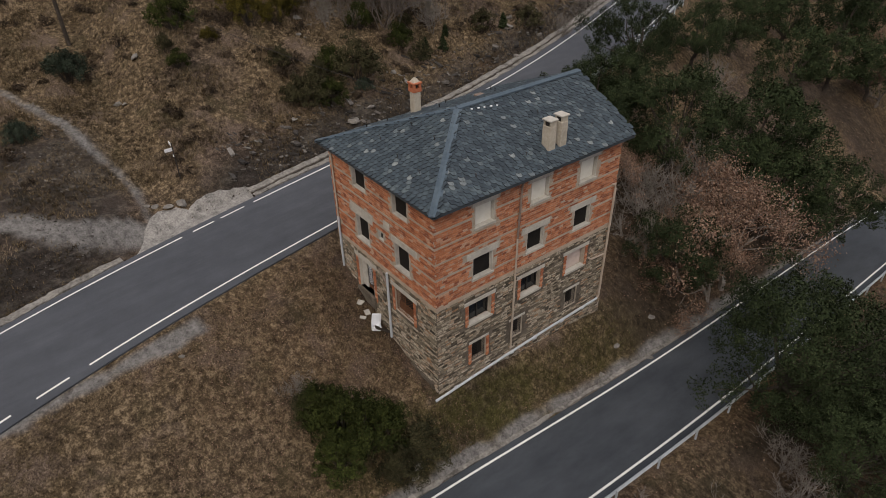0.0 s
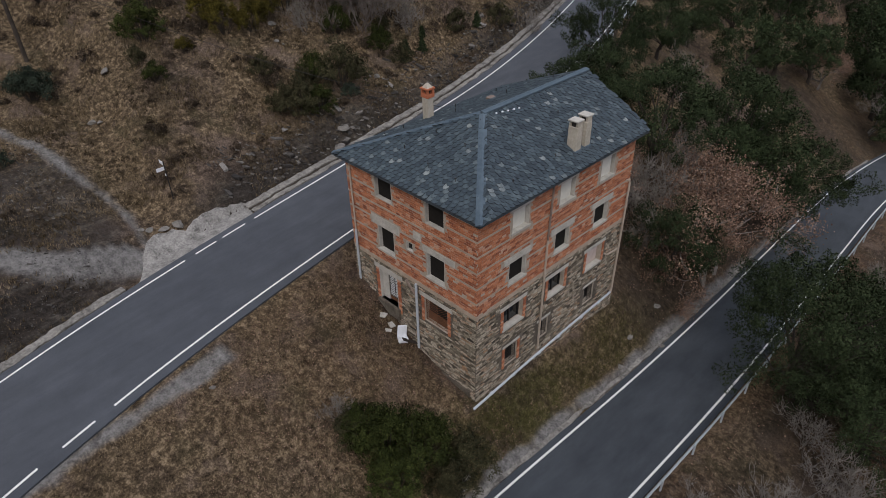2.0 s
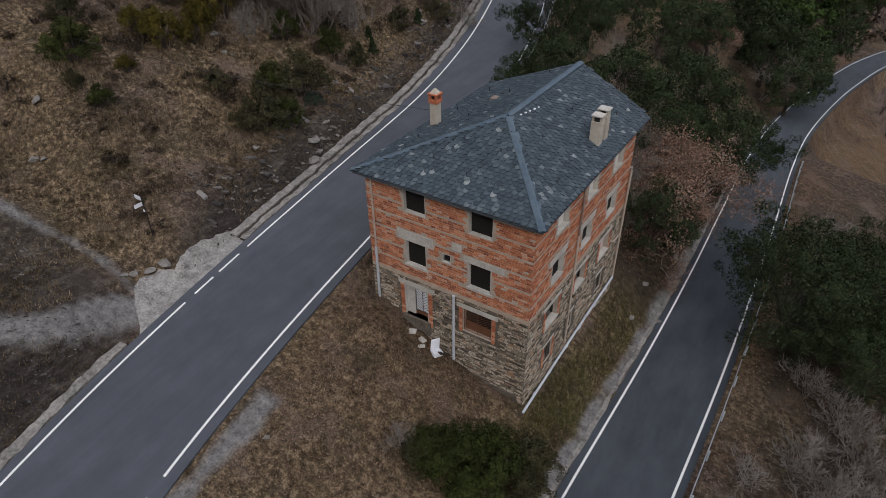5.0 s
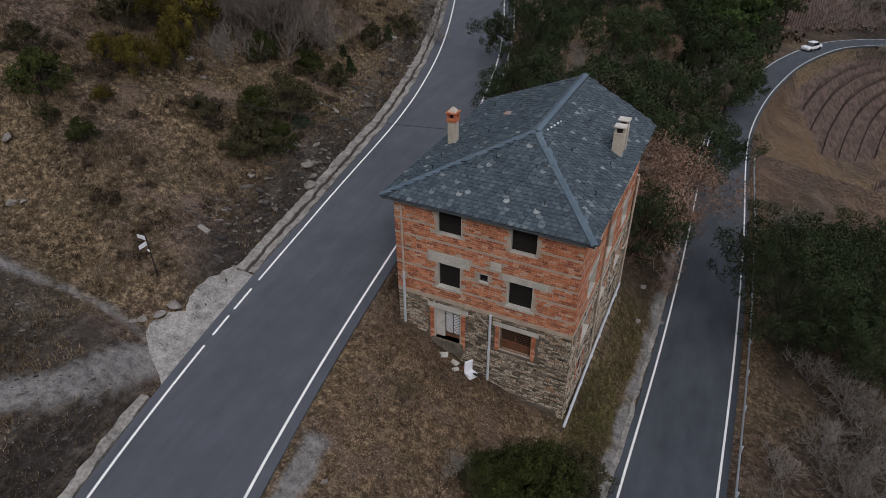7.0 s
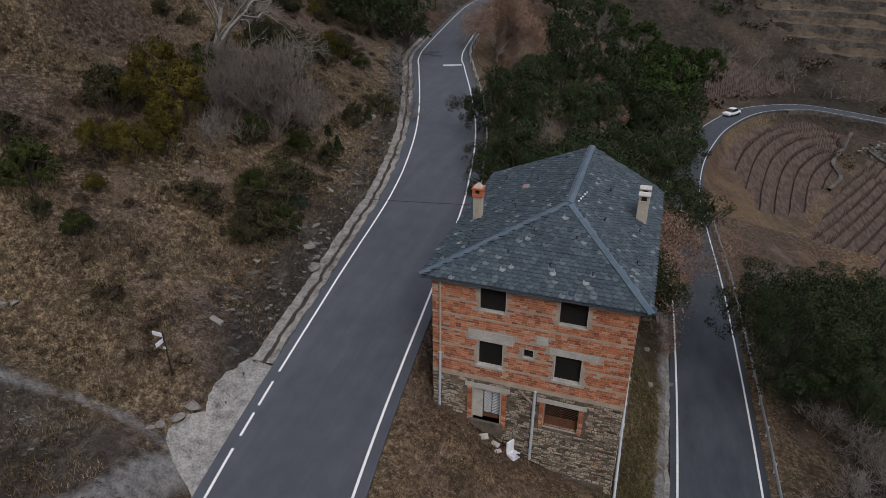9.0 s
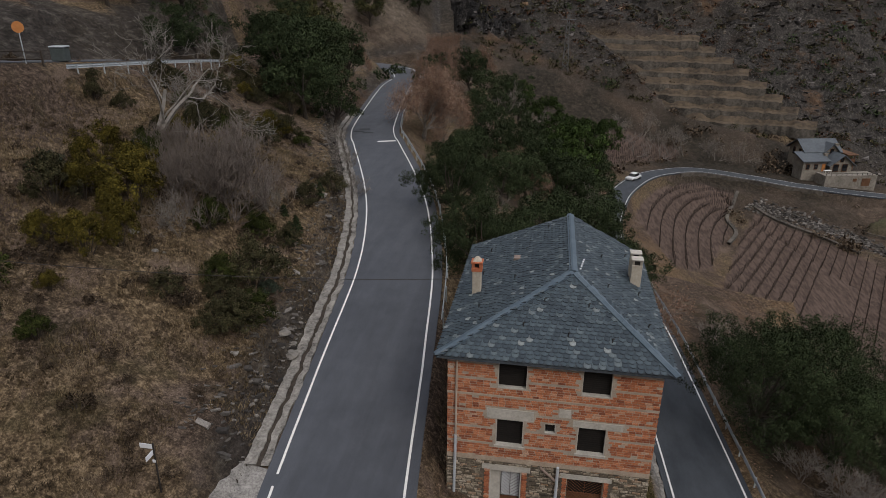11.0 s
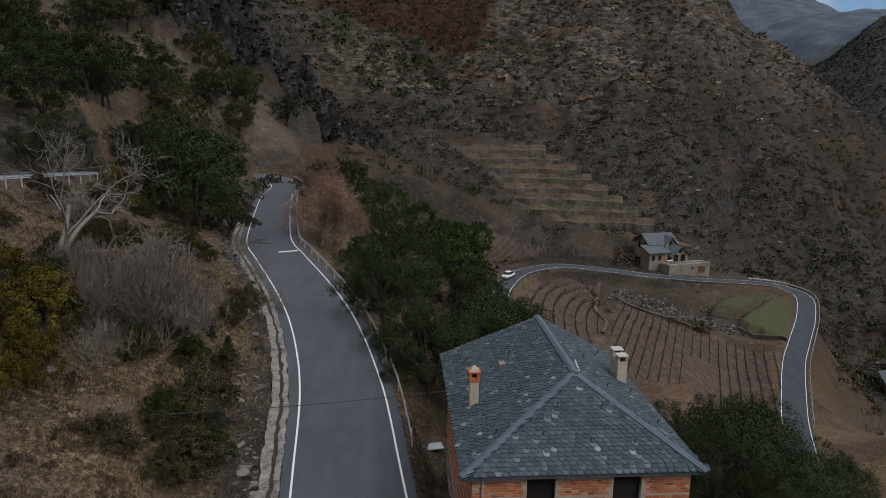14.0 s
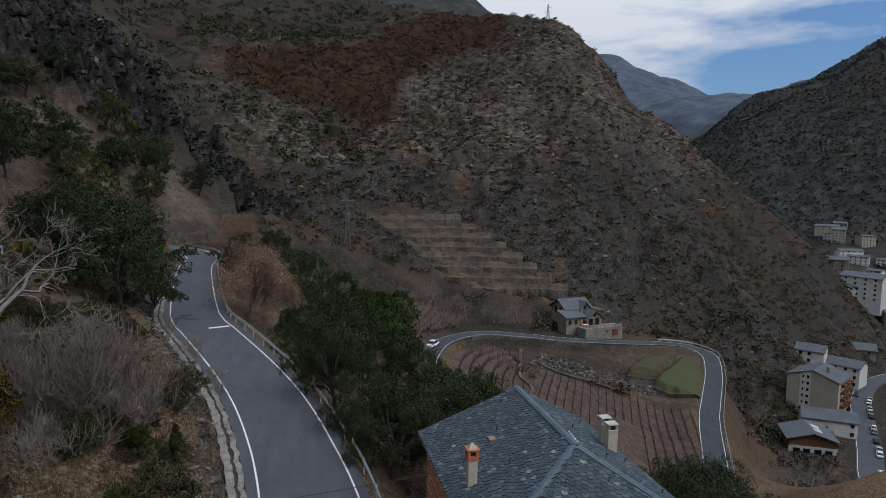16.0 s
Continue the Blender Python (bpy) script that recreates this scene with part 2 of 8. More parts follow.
def ground_height(x, y, fine=True):
    x, y = np.atleast_1d(np.asarray(x, float)).ravel(), np.atleast_1d(np.asarray(y, float)).ravel()
    dA, zA, iA = nearest(ROAD_A, x, y)
    dB, zB, iB = nearest(ROAD_B, x, y)
    dS, zS, _ = nearest(STREET, x, y)
    dL, zL, _ = nearest(LEFT_LIMIT, x, y)
    # open slope: weighted by nearness to the roads
    wA, wB, wS = 1 / (dA ** 2 + 1) ** 1.3, 1 / (dB ** 2 + 1) ** 1.3, 1 / (dS ** 2 + 1) ** 1.3
    slope = (zA * wA + zB * wB + zS * wS) / (wA + wB + wS)
    # valley side outside the far bend
    outer = (iB > I_BEND) & (dB < 0) & (dS < 0)
    t = np.clip(1.7 * np.abs(dB) / np.maximum(np.abs(dB) + np.abs(dS), 1e-6), 0, 1)
    slope = np.where(outer, zB + (zS - zB) * t ** 0.8, slope)
    # the fields inside the lane's loop lie between its two arms, a bank below the upper one
    d1, z1, _ = nearest(ROAD_B[:I_BEND], x, y)
    d2, z2, _ = nearest(ROAD_B[I_BEND:], x, y)
    w1, w2 = 1 / np.maximum(d1, 0.5), 1 / np.maximum(np.abs(d2), 0.5)
    loop = (z1 * w1 + z2 * w2) / (w1 + w2)
    low = 1 - in_turf(x, y)
    loop = loop - (1.3 * np.clip((d1 - 2.9) / 0.8, 0, 1) + 1.2 * np.clip((d1 - 9) / 5, 0, 1)) * np.clip((np.abs(d2) - 2.9) / 6, 0, 1) * low
    slope = np.where((d1 > 0) & (d2 > 0) & (dB > 0) & (x > 6) & (y > 50), loop * np.clip((y - 50) / 12, 0, 1) + slope * (1 - np.clip((y - 50) / 12, 0, 1)), slope)
    # the wooded bank that falls away below the lane
    slope = np.where((dB > 2.6) & (y < 60) & (iB < I_BEND), slope - 0.3 * np.clip(dB - 3.2, 0, 14) * np.clip((60 - y) / 15, 0, 1), slope)
    # between the two roads
    a, b = np.maximum(dA - 3.2, 0), np.maximum(-dB - 2.4, 0)
    u = a / np.maximum(a + b, 1e-6)
    lawn = np.interp(u, [0, .05, .26, .34, .5, .66, .8, .93, 1], [0, .03, .15, .27, .45, .62, .74, .95, 1])
    yard = np.interp(u, [0, .04, .1, .2, .35, .46, .58, .72, .80, .93, 1], [0, .06, .2, .27, .43, .55, .60, .645, .72, .96, 1])
    wood = np.interp(u, [0, .05, .3, .7, .93, 1], [0, .06, .36, .7, .95, 1])
    k1 = np.clip((y + 2.6) / 2.4, 0, 1)
    k2 = np.clip((y - 11.5) / 4, 0, 1)
    prof = (lawn * (1 - k1) + yard * k1) * (1 - k2) + wood * k2
    between = zA * (1 - prof) + zB * prof
    mid = (dA > 0) & (dB < 0) & (y < 110) & (iA < A_END)
    fade = np.clip((y - 60) / 40, 0, 1)
    h = np.where(mid, between * (1 - fade) + slope * fade, slope)
    # uphill of the upper road
    d = np.maximum(-dL - 4.25, 0)
    gap = np.exp(-((y + 6.6 + 0.10 * (x + 16)) / 2.6) ** 2)
    cut = (1.35 - 1.15 * gap) * np.clip(d / 1.6, 0, 1)
    gain = np.interp(y, [-30, -14, -9, -2, 5, 60, 110, 160], [0.3, 0.28, 0.3, 0.44, 0.44, 0.46, 0.6, 0.75])
    hill = zL - 0.12 * np.clip(1 - d / 0.4, 0, 1) + cut + d * gain * np.clip(0.55 + d / 14, 0, 1) + np.maximum(d - 30, 0) * 0.42
    hill = hill - 0.13 * np.clip(d - 8, 0, 12) * np.clip((8 - y) / 6, 0, 1)
    hill = hill + np.clip((d - 2) / 8, 0, 1) * fbm(x / 9, y / 9, 3, 5) * 0.55
    crag = np.clip((d - 30) / 20, 0, 1) * np.clip((y - 40) / 30, 0, 1)
    hill = hill + crag * (np.abs(fbm(x / 14, y / 30, 4, 31)) * 6 - 2)
    left = dL < 0
    h = np.where(left, hill, h)
    # bench of the climbing road
    c = np.abs(nearest(ROAD_A[A_END:], x, y)[0])
    zc = nearest(ROAD_A[A_END:], x, y)[1]
    kc = np.clip((6.5 - c) / 3, 0, 1)
    h = np.where(left, h * (1 - kc) + zc * kc, h)
    m, r = mountain(x, y)
    h = np.where(left, np.maximum(h, np.where(r > 150, m, -99)), h)
    km = np.clip((r - 150) / 40, 0, 1)
    h = np.where(~left & (r > 150), np.maximum(h * (r < 260) + np.where(r < 260, 0, -99), m * km + h * (1 - km)), h)
    # a smooth bed under the old terraces at the mountain's foot
    tk = terraced(x, y)
    h = h * (1 - tk) + tk * (-1.2 + TERR_Z0 + (r - TERR_R0) * TERR_RISE)
    # dark crag above the bend
    th = np.degrees(np.arctan2(x - HUB[0], y - HUB[1]))
    h = h + dark_crag(x, y) * (np.abs(fbm((x + 0.5 * y) / 8, (y - 0.5 * x) / 30, 5, 131)) * 10 - 2.5)
    street_bed = np.clip((np.abs(dS) - 4.2) / 2.5, 0, 1)
    h = np.where((np.abs(dS) < 6.7) & (r < 330), (zS - 0.15) * (1 - street_bed) + h * street_bed, h)
    # road beds stay clear of the asphalt
    bed = np.clip((np.abs(dA) - 3.1) / 0.5, 0, 1)
    h = np.where(np.abs(dA) < 3.6, (zA - 0.12) * (1 - bed) + h * bed, h)
    bed = np.clip((np.abs(dB) - 2.3) / 0.5, 0, 1)
    h = np.where(np.abs(dB) < 2.8, (zB - 0.12) * (1 - bed) + h * bed, h)
    if fine:
        off = np.clip((np.minimum(np.abs(dA) - 3.4, np.abs(dB) - 2.6)) / 1.5, 0, 1) * np.clip(1.5 - r / 200, 0.25, 1)
        h = h + off * (fbm(x / 1.6, y / 1.6, 3, 11) * 0.07 + fbm(x / 6, y / 6, 2, 13) * 0.12)
    return h


def gh(x, y):
    return float(ground_height([x], [y])[0])


# ---- end terrain ----


WIRE_A, WIRE_B, WIRE_SAG = (-8.3, 7.09, 9.75), (-34.6, -1.9, 13.4), 0.6

# ---- materials ----
class Mat:
    """Short hand for a procedural material."""

    def __init__(self, name, rough=0.9, metal=0.0, spec=0.3):
        self.m = bpy.data.materials.new(name)
        self.m.use_nodes = True
        self.n, self.l = self.m.node_tree.nodes, self.m.node_tree.links
        self.b = self.n["Principled BSDF"]
        self.b.inputs["Roughness"].default_value = rough
        self.b.inputs["Metallic"].default_value = metal
        self.b.inputs["Specular IOR Level"].default_value = spec
        self.tc = self.n.new("ShaderNodeTexCoord").outputs["Object"]

    def world(self):
        self.tc = self.n.new("ShaderNodeNewGeometry").outputs["Position"]
        return self

    def noise(self, scale, detail=6, rough=0.6, stretch=(1, 1, 1), w=0.0):
        mp = self.n.new("ShaderNodeMapping")
        mp.inputs["Scale"].default_value = stretch
        mp.inputs["Location"].default_value = (w, w * 0.7, w * 1.3)
        self.l.new(self.tc, mp.inputs["Vector"])
        t = self.n.new("ShaderNodeTexNoise")
        t.inputs["Scale"].default_value, t.inputs["Detail"].default_value, t.inputs["Roughness"].default_value = scale, detail, rough
        self.l.new(mp.outputs["Vector"], t.inputs["Vector"])
        return t.outputs["Fac"]

    def voronoi(self, scale, stretch=(1, 1, 1), out="Color"):
        mp = self.n.new("ShaderNodeMapping")
        mp.inputs["Scale"].default_value = stretch
        self.l.new(self.tc, mp.inputs["Vector"])
        t = self.n.new("ShaderNodeTexVoronoi")
        t.inputs["Scale"].default_value = scale
        self.l.new(mp.outputs["Vector"], t.inputs["Vector"])
        return t.outputs[out]

    def attr(self, name):
        a = self.n.new("ShaderNodeAttribute")
        a.attribute_name = name
        return a.outputs["Fac"]

    def ramp(self, fac, stops):
        r = self.n.new("ShaderNodeValToRGB")
        e = r.color_ramp.elements
        while len(e) < len(stops):
            e.new(0.5)
        for el, (p, c) in zip(e, stops):
            el.position = p
            el.color = (c, c, c, 1) if isinstance(c, (int, float)) else (*c, 1)
        self.l.new(fac, r.inputs["Fac"])
        return r.outputs["Color"]

    def mix(self, fac, a, b, kind="MIX"):
        x = self.n.new("ShaderNodeMixRGB")
        x.blend_type = kind
        for k, v in enumerate((fac, a, b)):
            if hasattr(v, "is_linked"):
                self.l.new(v, x.inputs[k])
            elif isinstance(v, (int, float)):
                x.inputs[k].default_value = v if k == 0 else (v, v, v, 1)
            else:
                x.inputs[k].default_value = (*v, 1)
        return x.outputs["Color"]

    def math(self, op, a, b=0.0):
        x = self.n.new("ShaderNodeMath")
        x.operation = op
        x.use_clamp = op in ("MULTIPLY", "ADD", "SUBTRACT")
        for k, v in enumerate((a, b)):
            if hasattr(v, "is_linked"):
                self.l.new(v, x.inputs[k])
            else:
                x.inputs[k].default_value = v
        return x.outputs[0]

    def rand(self, island=False):
        if island:
            return self.n.new("ShaderNodeNewGeometry").outputs["Random Per Island"]
        return self.n.new("ShaderNodeObjectInfo").outputs["Random"]

    def colour(self, c):
        if hasattr(c, "is_linked"):
            self.l.new(c, self.b.inputs["Base Color"])
        else:
            self.b.inputs["Base Color"].default_value = (*c, 1)
        return self

    def rough(self, r):
        self.l.new(r, self.b.inputs["Roughness"])
        return self

    def bump(self, fac, strength=0.4, dist=0.02):
        k = self.n.new("ShaderNodeBump")
        k.inputs["Strength"].default_value, k.inputs["Distance"].default_value = strength, dist
        self.l.new(fac, k.inputs["Height"])
        self.l.new(k.outputs["Normal"], self.b.inputs["Normal"])
        return self


def simple(name, a, b, scale=8, rough=0.85, metal=0.0, bump=0.25, spec=0.3, stretch=(1, 1, 1)):
    """Two tones mixed by grain and by blotches."""
    m = Mat(name, rough, metal, spec)
    n1, n2 = m.noise(scale, stretch=stretch), m.noise(scale * 0.17, 4, w=5)
    f = m.ramp(m.mix(0.5, n1, n2), [(0.36, 0.0), (0.64, 1.0)])
    m.colour(m.mix(f, a, b)).bump(n1, bump)
    return m.m


def varied(name, stops, scale=10, rough=0.85, island=False, grain=0.25, bump=0.3, spec=0.3, metal=0.0):
    """A tone for each piece out of stops, with grain on it."""
    m = Mat(name, rough, metal, spec)
    base = m.ramp(m.rand(island), stops)
    n1 = m.noise(scale, 7)
    g = m.ramp(n1, [(0.3, 1 - grain * 1.6), (0.7, 1 + grain * 0.6)])
    m.colour(m.mix(1.0, base, g, "MULTIPLY")).bump(n1, bump, 0.01)
    return m.m



# ---- builders ----
def mesh_from(name, verts, faces, mat=None, smooth=False):
    me = bpy.data.meshes.new(name)
    me.from_pydata([tuple(v) for v in verts], [], [tuple(f) for f in faces])
    if mat:
        me.materials.append(mat)
    if smooth:
        me.polygons.foreach_set("use_smooth", [True] * len(me.polygons))
    me.update()
    return me


def quads_mesh(name, verts, quads, mat=None, smooth=False):
    """A quick mesh out of arrays."""
    verts, quads = np.asarray(verts, np.float32).reshape(-1, 3), np.asarray(quads, np.int32)
    n, k = quads.shape
    me = bpy.data.meshes.new(name)
    me.vertices.add(len(verts))
    me.vertices.foreach_set("co", verts.ravel())
    me.loops.add(n * k)
    me.loops.foreach_set("vertex_index", quads.ravel())
    me.polygons.add(n)
    me.polygons.foreach_set("loop_start", np.arange(0, n * k, k, dtype=np.int32))
    me.polygons.foreach_set("use_smooth", np.full(n, smooth))
    if mat:
        me.materials.append(mat)
    me.update(calc_edges=True)
    return me


def part(name, geometry, material, parent, label=""):
    """Links a mesh (bmesh, mesh or (verts, faces)) as one object under a thing or a part."""
    if isinstance(geometry, bmesh.types.BMesh):
        me = bpy.data.meshes.new(name)
        geometry.to_mesh(me)
        geometry.free()
        me.materials.append(material)
    elif isinstance(geometry, tuple):
        me = mesh_from(name, *geometry, material)
    else:
        me = geometry
    ob = new(name, me)
    ob.parent = parent
    if label:
        tagged(ob, label)
    return ob


def thing(name, label, category, at=(0, 0, 0), group="", kind="", turn=0.0):
    ob = new(name)
    ob.matrix_basis = pose(*at, 0, 0, turn)
    return tagged(ob, label, category, group, kind)


def box(x0, x1, y0, y1, z0, z1, bevel=0.0):
    bm = bmesh.new()
    bmesh.ops.create_cube(bm, size=1)
    for v in bm.verts:
        v.co = Vector(((x0 + x1) / 2 + v.co.x * (x1 - x0), (y0 + y1) / 2 + v.co.y * (y1 - y0), (z0 + z1) / 2 + v.co.z * (z1 - z0)))
    if bevel:
        bmesh.ops.bevel(bm, geom=bm.edges[:], offset=bevel, segments=1, affect="EDGES")
    return bm


def tube(points, radii, sides=6, cap=True):
    """Vertices and faces of a tube along points."""
    verts, faces = [], []
    pts = [Vector(p) for p in points]
    for i, p in enumerate(pts):
        t = (pts[min(i + 1, len(pts) - 1)] - pts[max(i - 1, 0)]).normalized()
        a = t.orthogonal().normalized() if abs(t.z) > 0.95 else t.cross(Vector((0, 0, 1))).normalized()
        b = t.cross(a)
        r = radii[i] if isinstance(radii, (list, tuple)) else radii
        for k in range(sides):
            w = 2 * math.pi * k / sides
            verts.append(p + (a * math.cos(w) + b * math.sin(w)) * r)
    for i in range(len(pts) - 1):
        for k in range(sides):
            q = (k + 1) % sides
            faces.append((i * sides + k, i * sides + q, (i + 1) * sides + q, (i + 1) * sides + k))
    if cap:
        faces.append(tuple(range(sides))[::-1])
        faces.append(tuple((len(pts) - 1) * sides + k for k in range(sides)))
    return verts, faces


def merge(pieces):
    verts, faces = [], []
    for v, f in pieces:
        o = len(verts)
        verts += list(v)
        faces += [tuple(i + o for i in q) for q in f]
    return verts, faces


def strip(poly, offsets, lift, closed_side=0.0):
    """A band along a polyline: offsets to its right in metres, lift over the line's height for each offset; closed_side: depth of its skirts."""
    tan = np.gradient(poly[:, :2], axis=0)
    tan /= np.linalg.norm(tan, axis=1)[:, None]
    side = np.stack([tan[:, 1], -tan[:, 0]], 1)
    offs, lifts = list(offsets), list(lift)
    if closed_side:
        offs, lifts = [offs[0]] + offs + [offs[-1]], [lifts[0] - closed_side] + lifts + [lifts[-1] - closed_side]
    cols = [np.column_stack([poly[:, :2] + side * o, poly[:, 2] + l]) for o, l in zip(offs, lifts)]
    n, k = len(poly), len(cols)
    verts = np.stack(cols, 1).reshape(-1, 3)
    i, j = np.meshgrid(np.arange(n - 1), np.arange(k - 1), indexing="ij")
    a = (i * k + j).ravel()
    return verts, np.stack([a, a + k, a + k + 1, a + 1], 1)[:, ::-1]


# ---- ground ----
TH = np.concatenate([np.arange(-100, -60, 1.0), np.arange(-60, -26, 0.44), np.arange(-26, 40, 0.24), np.arange(40, 60, 0.44), np.arange(60, 260, 4.0)])
RAD = np.concatenate([[0.01, 0.5], np.arange(1.0, 95, 0.4), 95 * 1.0085 ** np.arange(1, 188), 95 * 1.0085 ** 187 * 1.022 ** np.arange(1, 102)])
th_g, r_g = np.meshgrid(np.radians(TH), RAD, indexing="ij")
gx, gy = (HUB[0] + r_g * np.sin(th_g)).ravel(), (HUB[1] + r_g * np.cos(th_g)).ravel()
gz = ground_height(gx, gy)
nt, nr = len(TH), len(RAD)
ia, ib = np.meshgrid(np.arange(nt), np.arange(nr - 1), indexing="ij")
q0, q1 = (ia * nr + ib).ravel(), (((ia + 1) % nt) * nr + ib).ravel()
verts_g = np.vstack([np.column_stack([gx, gy, gz]), [[HUB[0], HUB[1], gh(*HUB)]]])


def zone_masks(x, y, z):
    """How much bare rock, rust-red bracken, green scrub, gravel and dry straw lies where, and how much haze is painted
    on.
    """
    dA, zA, _ = nearest(LEFT_LIMIT, x, y)
    r = np.hypot(x - HUB[0], y - HUB[1])
    th = np.degrees(np.arctan2(x - HUB[0], y - HUB[1]))
    d = -dA - 3.4
    n = fbm(x / 7, y / 7, 4, 41)
    rock = np.clip((1.9 - np.abs(d - 0.8)) / 1.0 + n * 0.5, 0, 1) * (d > 0.2) * (y > -26) * (1 - np.exp(-((y + 6.5) / 2.5) ** 2))
    rock = np.maximum(rock * 0.8, np.clip(1.2 - np.hypot((x + 21) / 4.5, (y + 9.5) / 2.6) + n * 0.9, 0, 0.7))
    crag = np.clip((d - 30) / 25, 0, 1) * np.clip((y - 50) / 30, 0, 1) * np.clip(0.5 + fbm(x / 25, y / 45, 4, 43) * 1.6, 0, 1)
    hills = np.clip((r - 185) / 25, 0, 1) * (r < 700)
    scree = hills * np.clip(0.98 + fbm(x / 35, y / 35, 4, 47) * 0.7, 0, 1)
    rock = np.maximum(np.maximum(rock, crag * (d > 0)), scree * (d < 20))
    dC = nearest(ROAD_A[A_END:], x, y)[0]
    rock = np.maximum(rock, np.clip((dC - 2.8) / 0.6, 0, 1) * np.clip((9.5 + n * 3 - dC) / 1.5, 0, 1) * (y < 85) * (x < -40) * 0.85)
    red = hills * np.clip((0.55 + fbm(x / 60, y / 60, 4, 53) * 0.9) * np.clip((22 - th) / 16, 0, 1) * np.clip((z - 45) / 30, 0, 1.2) * 1.4, 0, 0.9)
    red = np.maximum(red, hills * np.clip(fbm(x / 22, y / 22, 4, 54) * 1.3 - 0.35, 0, 0.6) * np.clip((60 - z) / 40, 0, 1))
    green = np.clip((r - 480) / 200, 0, 1) * np.clip(0.9 + fbm(x / 90, y / 90, 4, 59) * 0.5, 0, 1)
    green = np.maximum(green, np.clip((r - 650) / 60, 0, 1) * np.clip((th - 22) / 3, 0, 1) * np.clip(0.93 + 0.25 * fbm(x / 120, y / 120, 4, 62), 0.5, 1))
    green = np.maximum(green, np.clip((d - 35) / 30, 0, 1) * (y > 60) * np.clip(0.25 + fbm(x / 22, y / 22, 3, 60), 0, 0.8))
    straw = np.clip(0.45 + fbm(x / 8, y / 8, 4, 61) * 0.9, 0, 1) * (r < 150)
    # trodden paths
    gravel = np.zeros_like(x)
    for p, w in PATHS:
        dp = np.abs(nearest(p, x, y)[0])
        gravel = np.maximum(gravel, np.clip((w * (1 + 0.5 * fbm(x / 1.2, y / 1.2, 3, 67)) - dp) / 0.35, 0, 1))
    litter = np.clip(1.2 - np.hypot((x + 4.5) / 5.5, (y + 3.5) / 5) + n * 0.7, 0, 1)
    litter = np.maximum(litter, np.clip(0.5 + n, 0, 1) * (x > -9) * (y > 12) * (r < 130))
    litter = np.maximum(litter, (x > 8) * (y < 60) * np.clip(0.6 + n, 0, 1))
    moss = np.clip(1.3 - np.hypot((x - 1.5) / 1.5, (y - 4) / 8) + n * 0.5, 0, 1)
    turf = np.where(within(TURF_HIGH, x, y), 0.6, np.where(in_turf(x, y), 1.0, 0.0)) * np.clip(1.2 + n * 0.5, 0, 1)
    field = np.where(in_field(x, y) & (np.abs(nearest(ROAD_B, x, y)[0]) > 4), 1.0, 0.0) * (1 - turf)
    tawny = terraced(x, y)
    dark = dark_crag(x, y)
    zone = red_zone(x, y)
    red = np.maximum(red * 0.5, zone * 0.97)
    above = np.clip((r - np.interp(th, [-30, -12, -5, 0, 5, 10, 20], [250, 350, 395, 418, 450, 520, 560])) / 20, 0, 1) * (th < 20)
    green = np.maximum(green * (1 - zone), above * 0.95)
    green = np.maximum(green, np.clip((r - 215) / 15, 0, 1) * (r < 420) * np.clip((-3 - th) / 5, 0, 1) * np.clip(0.55 + fbm(x / 25, y / 25, 3, 63), 0, 0.8) * (1 - zone))
    dust = np.clip((r - 150 + n * 8) / 6, 0, 1) * np.clip((180 - r + n * 5) / 5, 0, 1) * np.clip((-8 - th) / 5, 0, 1) * (th > -70) * np.clip(0.75 + fbm(x / 14, y / 14, 3, 139), 0, 1)
    rock, red = rock * (1 - tawny), red * (1 - tawny)
    rock = rock * (1 - dust) * (1 - red) * (1 - 0.8 * np.maximum(above, np.clip((r - 560) / 80, 0, 1)))
    straw = np.maximum(straw, (x > -12) * (x < 3) * (y < -0.5) * (y > -30) * np.clip(0.60 + n * 0.65, 0, 1))
    straw = np.maximum(straw, tawny * np.clip(0.7 + n, 0, 1))
    rock = rock * (1 - field)
    # weight of the haze tinted into the ground colour beyond the second range
    painted_haze = np.clip((r - 1560) / 200, 0, 1)
    litter = litter * np.where((y > 12) & (x > -14), 0.7, np.where((x > -12) & (y < 1), 0.26, 0.42))
    wild = np.clip((r - 125) / 40, 0, 1) * (r < 600) * (1 - tawny) * np.clip(0.8 + n * 0.5, 0, 1)
    wild = np.maximum(wild * (1 - dust), np.clip((x - 8) / 2, 0, 1) * np.clip((42 - y) / 12, 0, 1) * (r < 120) * 0.97)
    crag = hills * np.clip(0.75 + fbm(x / 40, y / 40, 4, 83) * 0.7, 0, 1) * np.clip((z - 24 - 8 * fbm(x / 30, y / 30, 3, 84)) / 14, 0, 1) * np.clip((th + 12) / 4, 0, 1) * (r < 480)
    wild = wild * (1 - 0.55 * np.clip((th - 24) / 3, 0, 1) * (r < 205))
    wild = np.maximum(wild, np.clip((y - 10) / 4, 0, 1) * np.clip((110 - y) / 10, 0, 1) * np.clip((x + 12) / 3, 0, 1) * (x < 3.0) * np.clip(0.25 + n * 0.6, 0, 0.7))
    bank = np.clip((th - 25) / 3, 0, 1) * np.clip((205 - r) / 20, 0, 1) * (x > 72) * np.clip(0.6 + n, 0, 1)
    straw, litter = np.maximum(straw, bank * 0.9), np.maximum(litter, bank * 0.7)
    return {"dark": dark, "dust": dust, "crag": crag, "wild": wild, "painted_haze": painted_haze, "turf": turf, "field": field, "rock": rock, "red": red, "moss": moss, "green": green, "gravel": gravel, "straw": straw, "litter": litter}


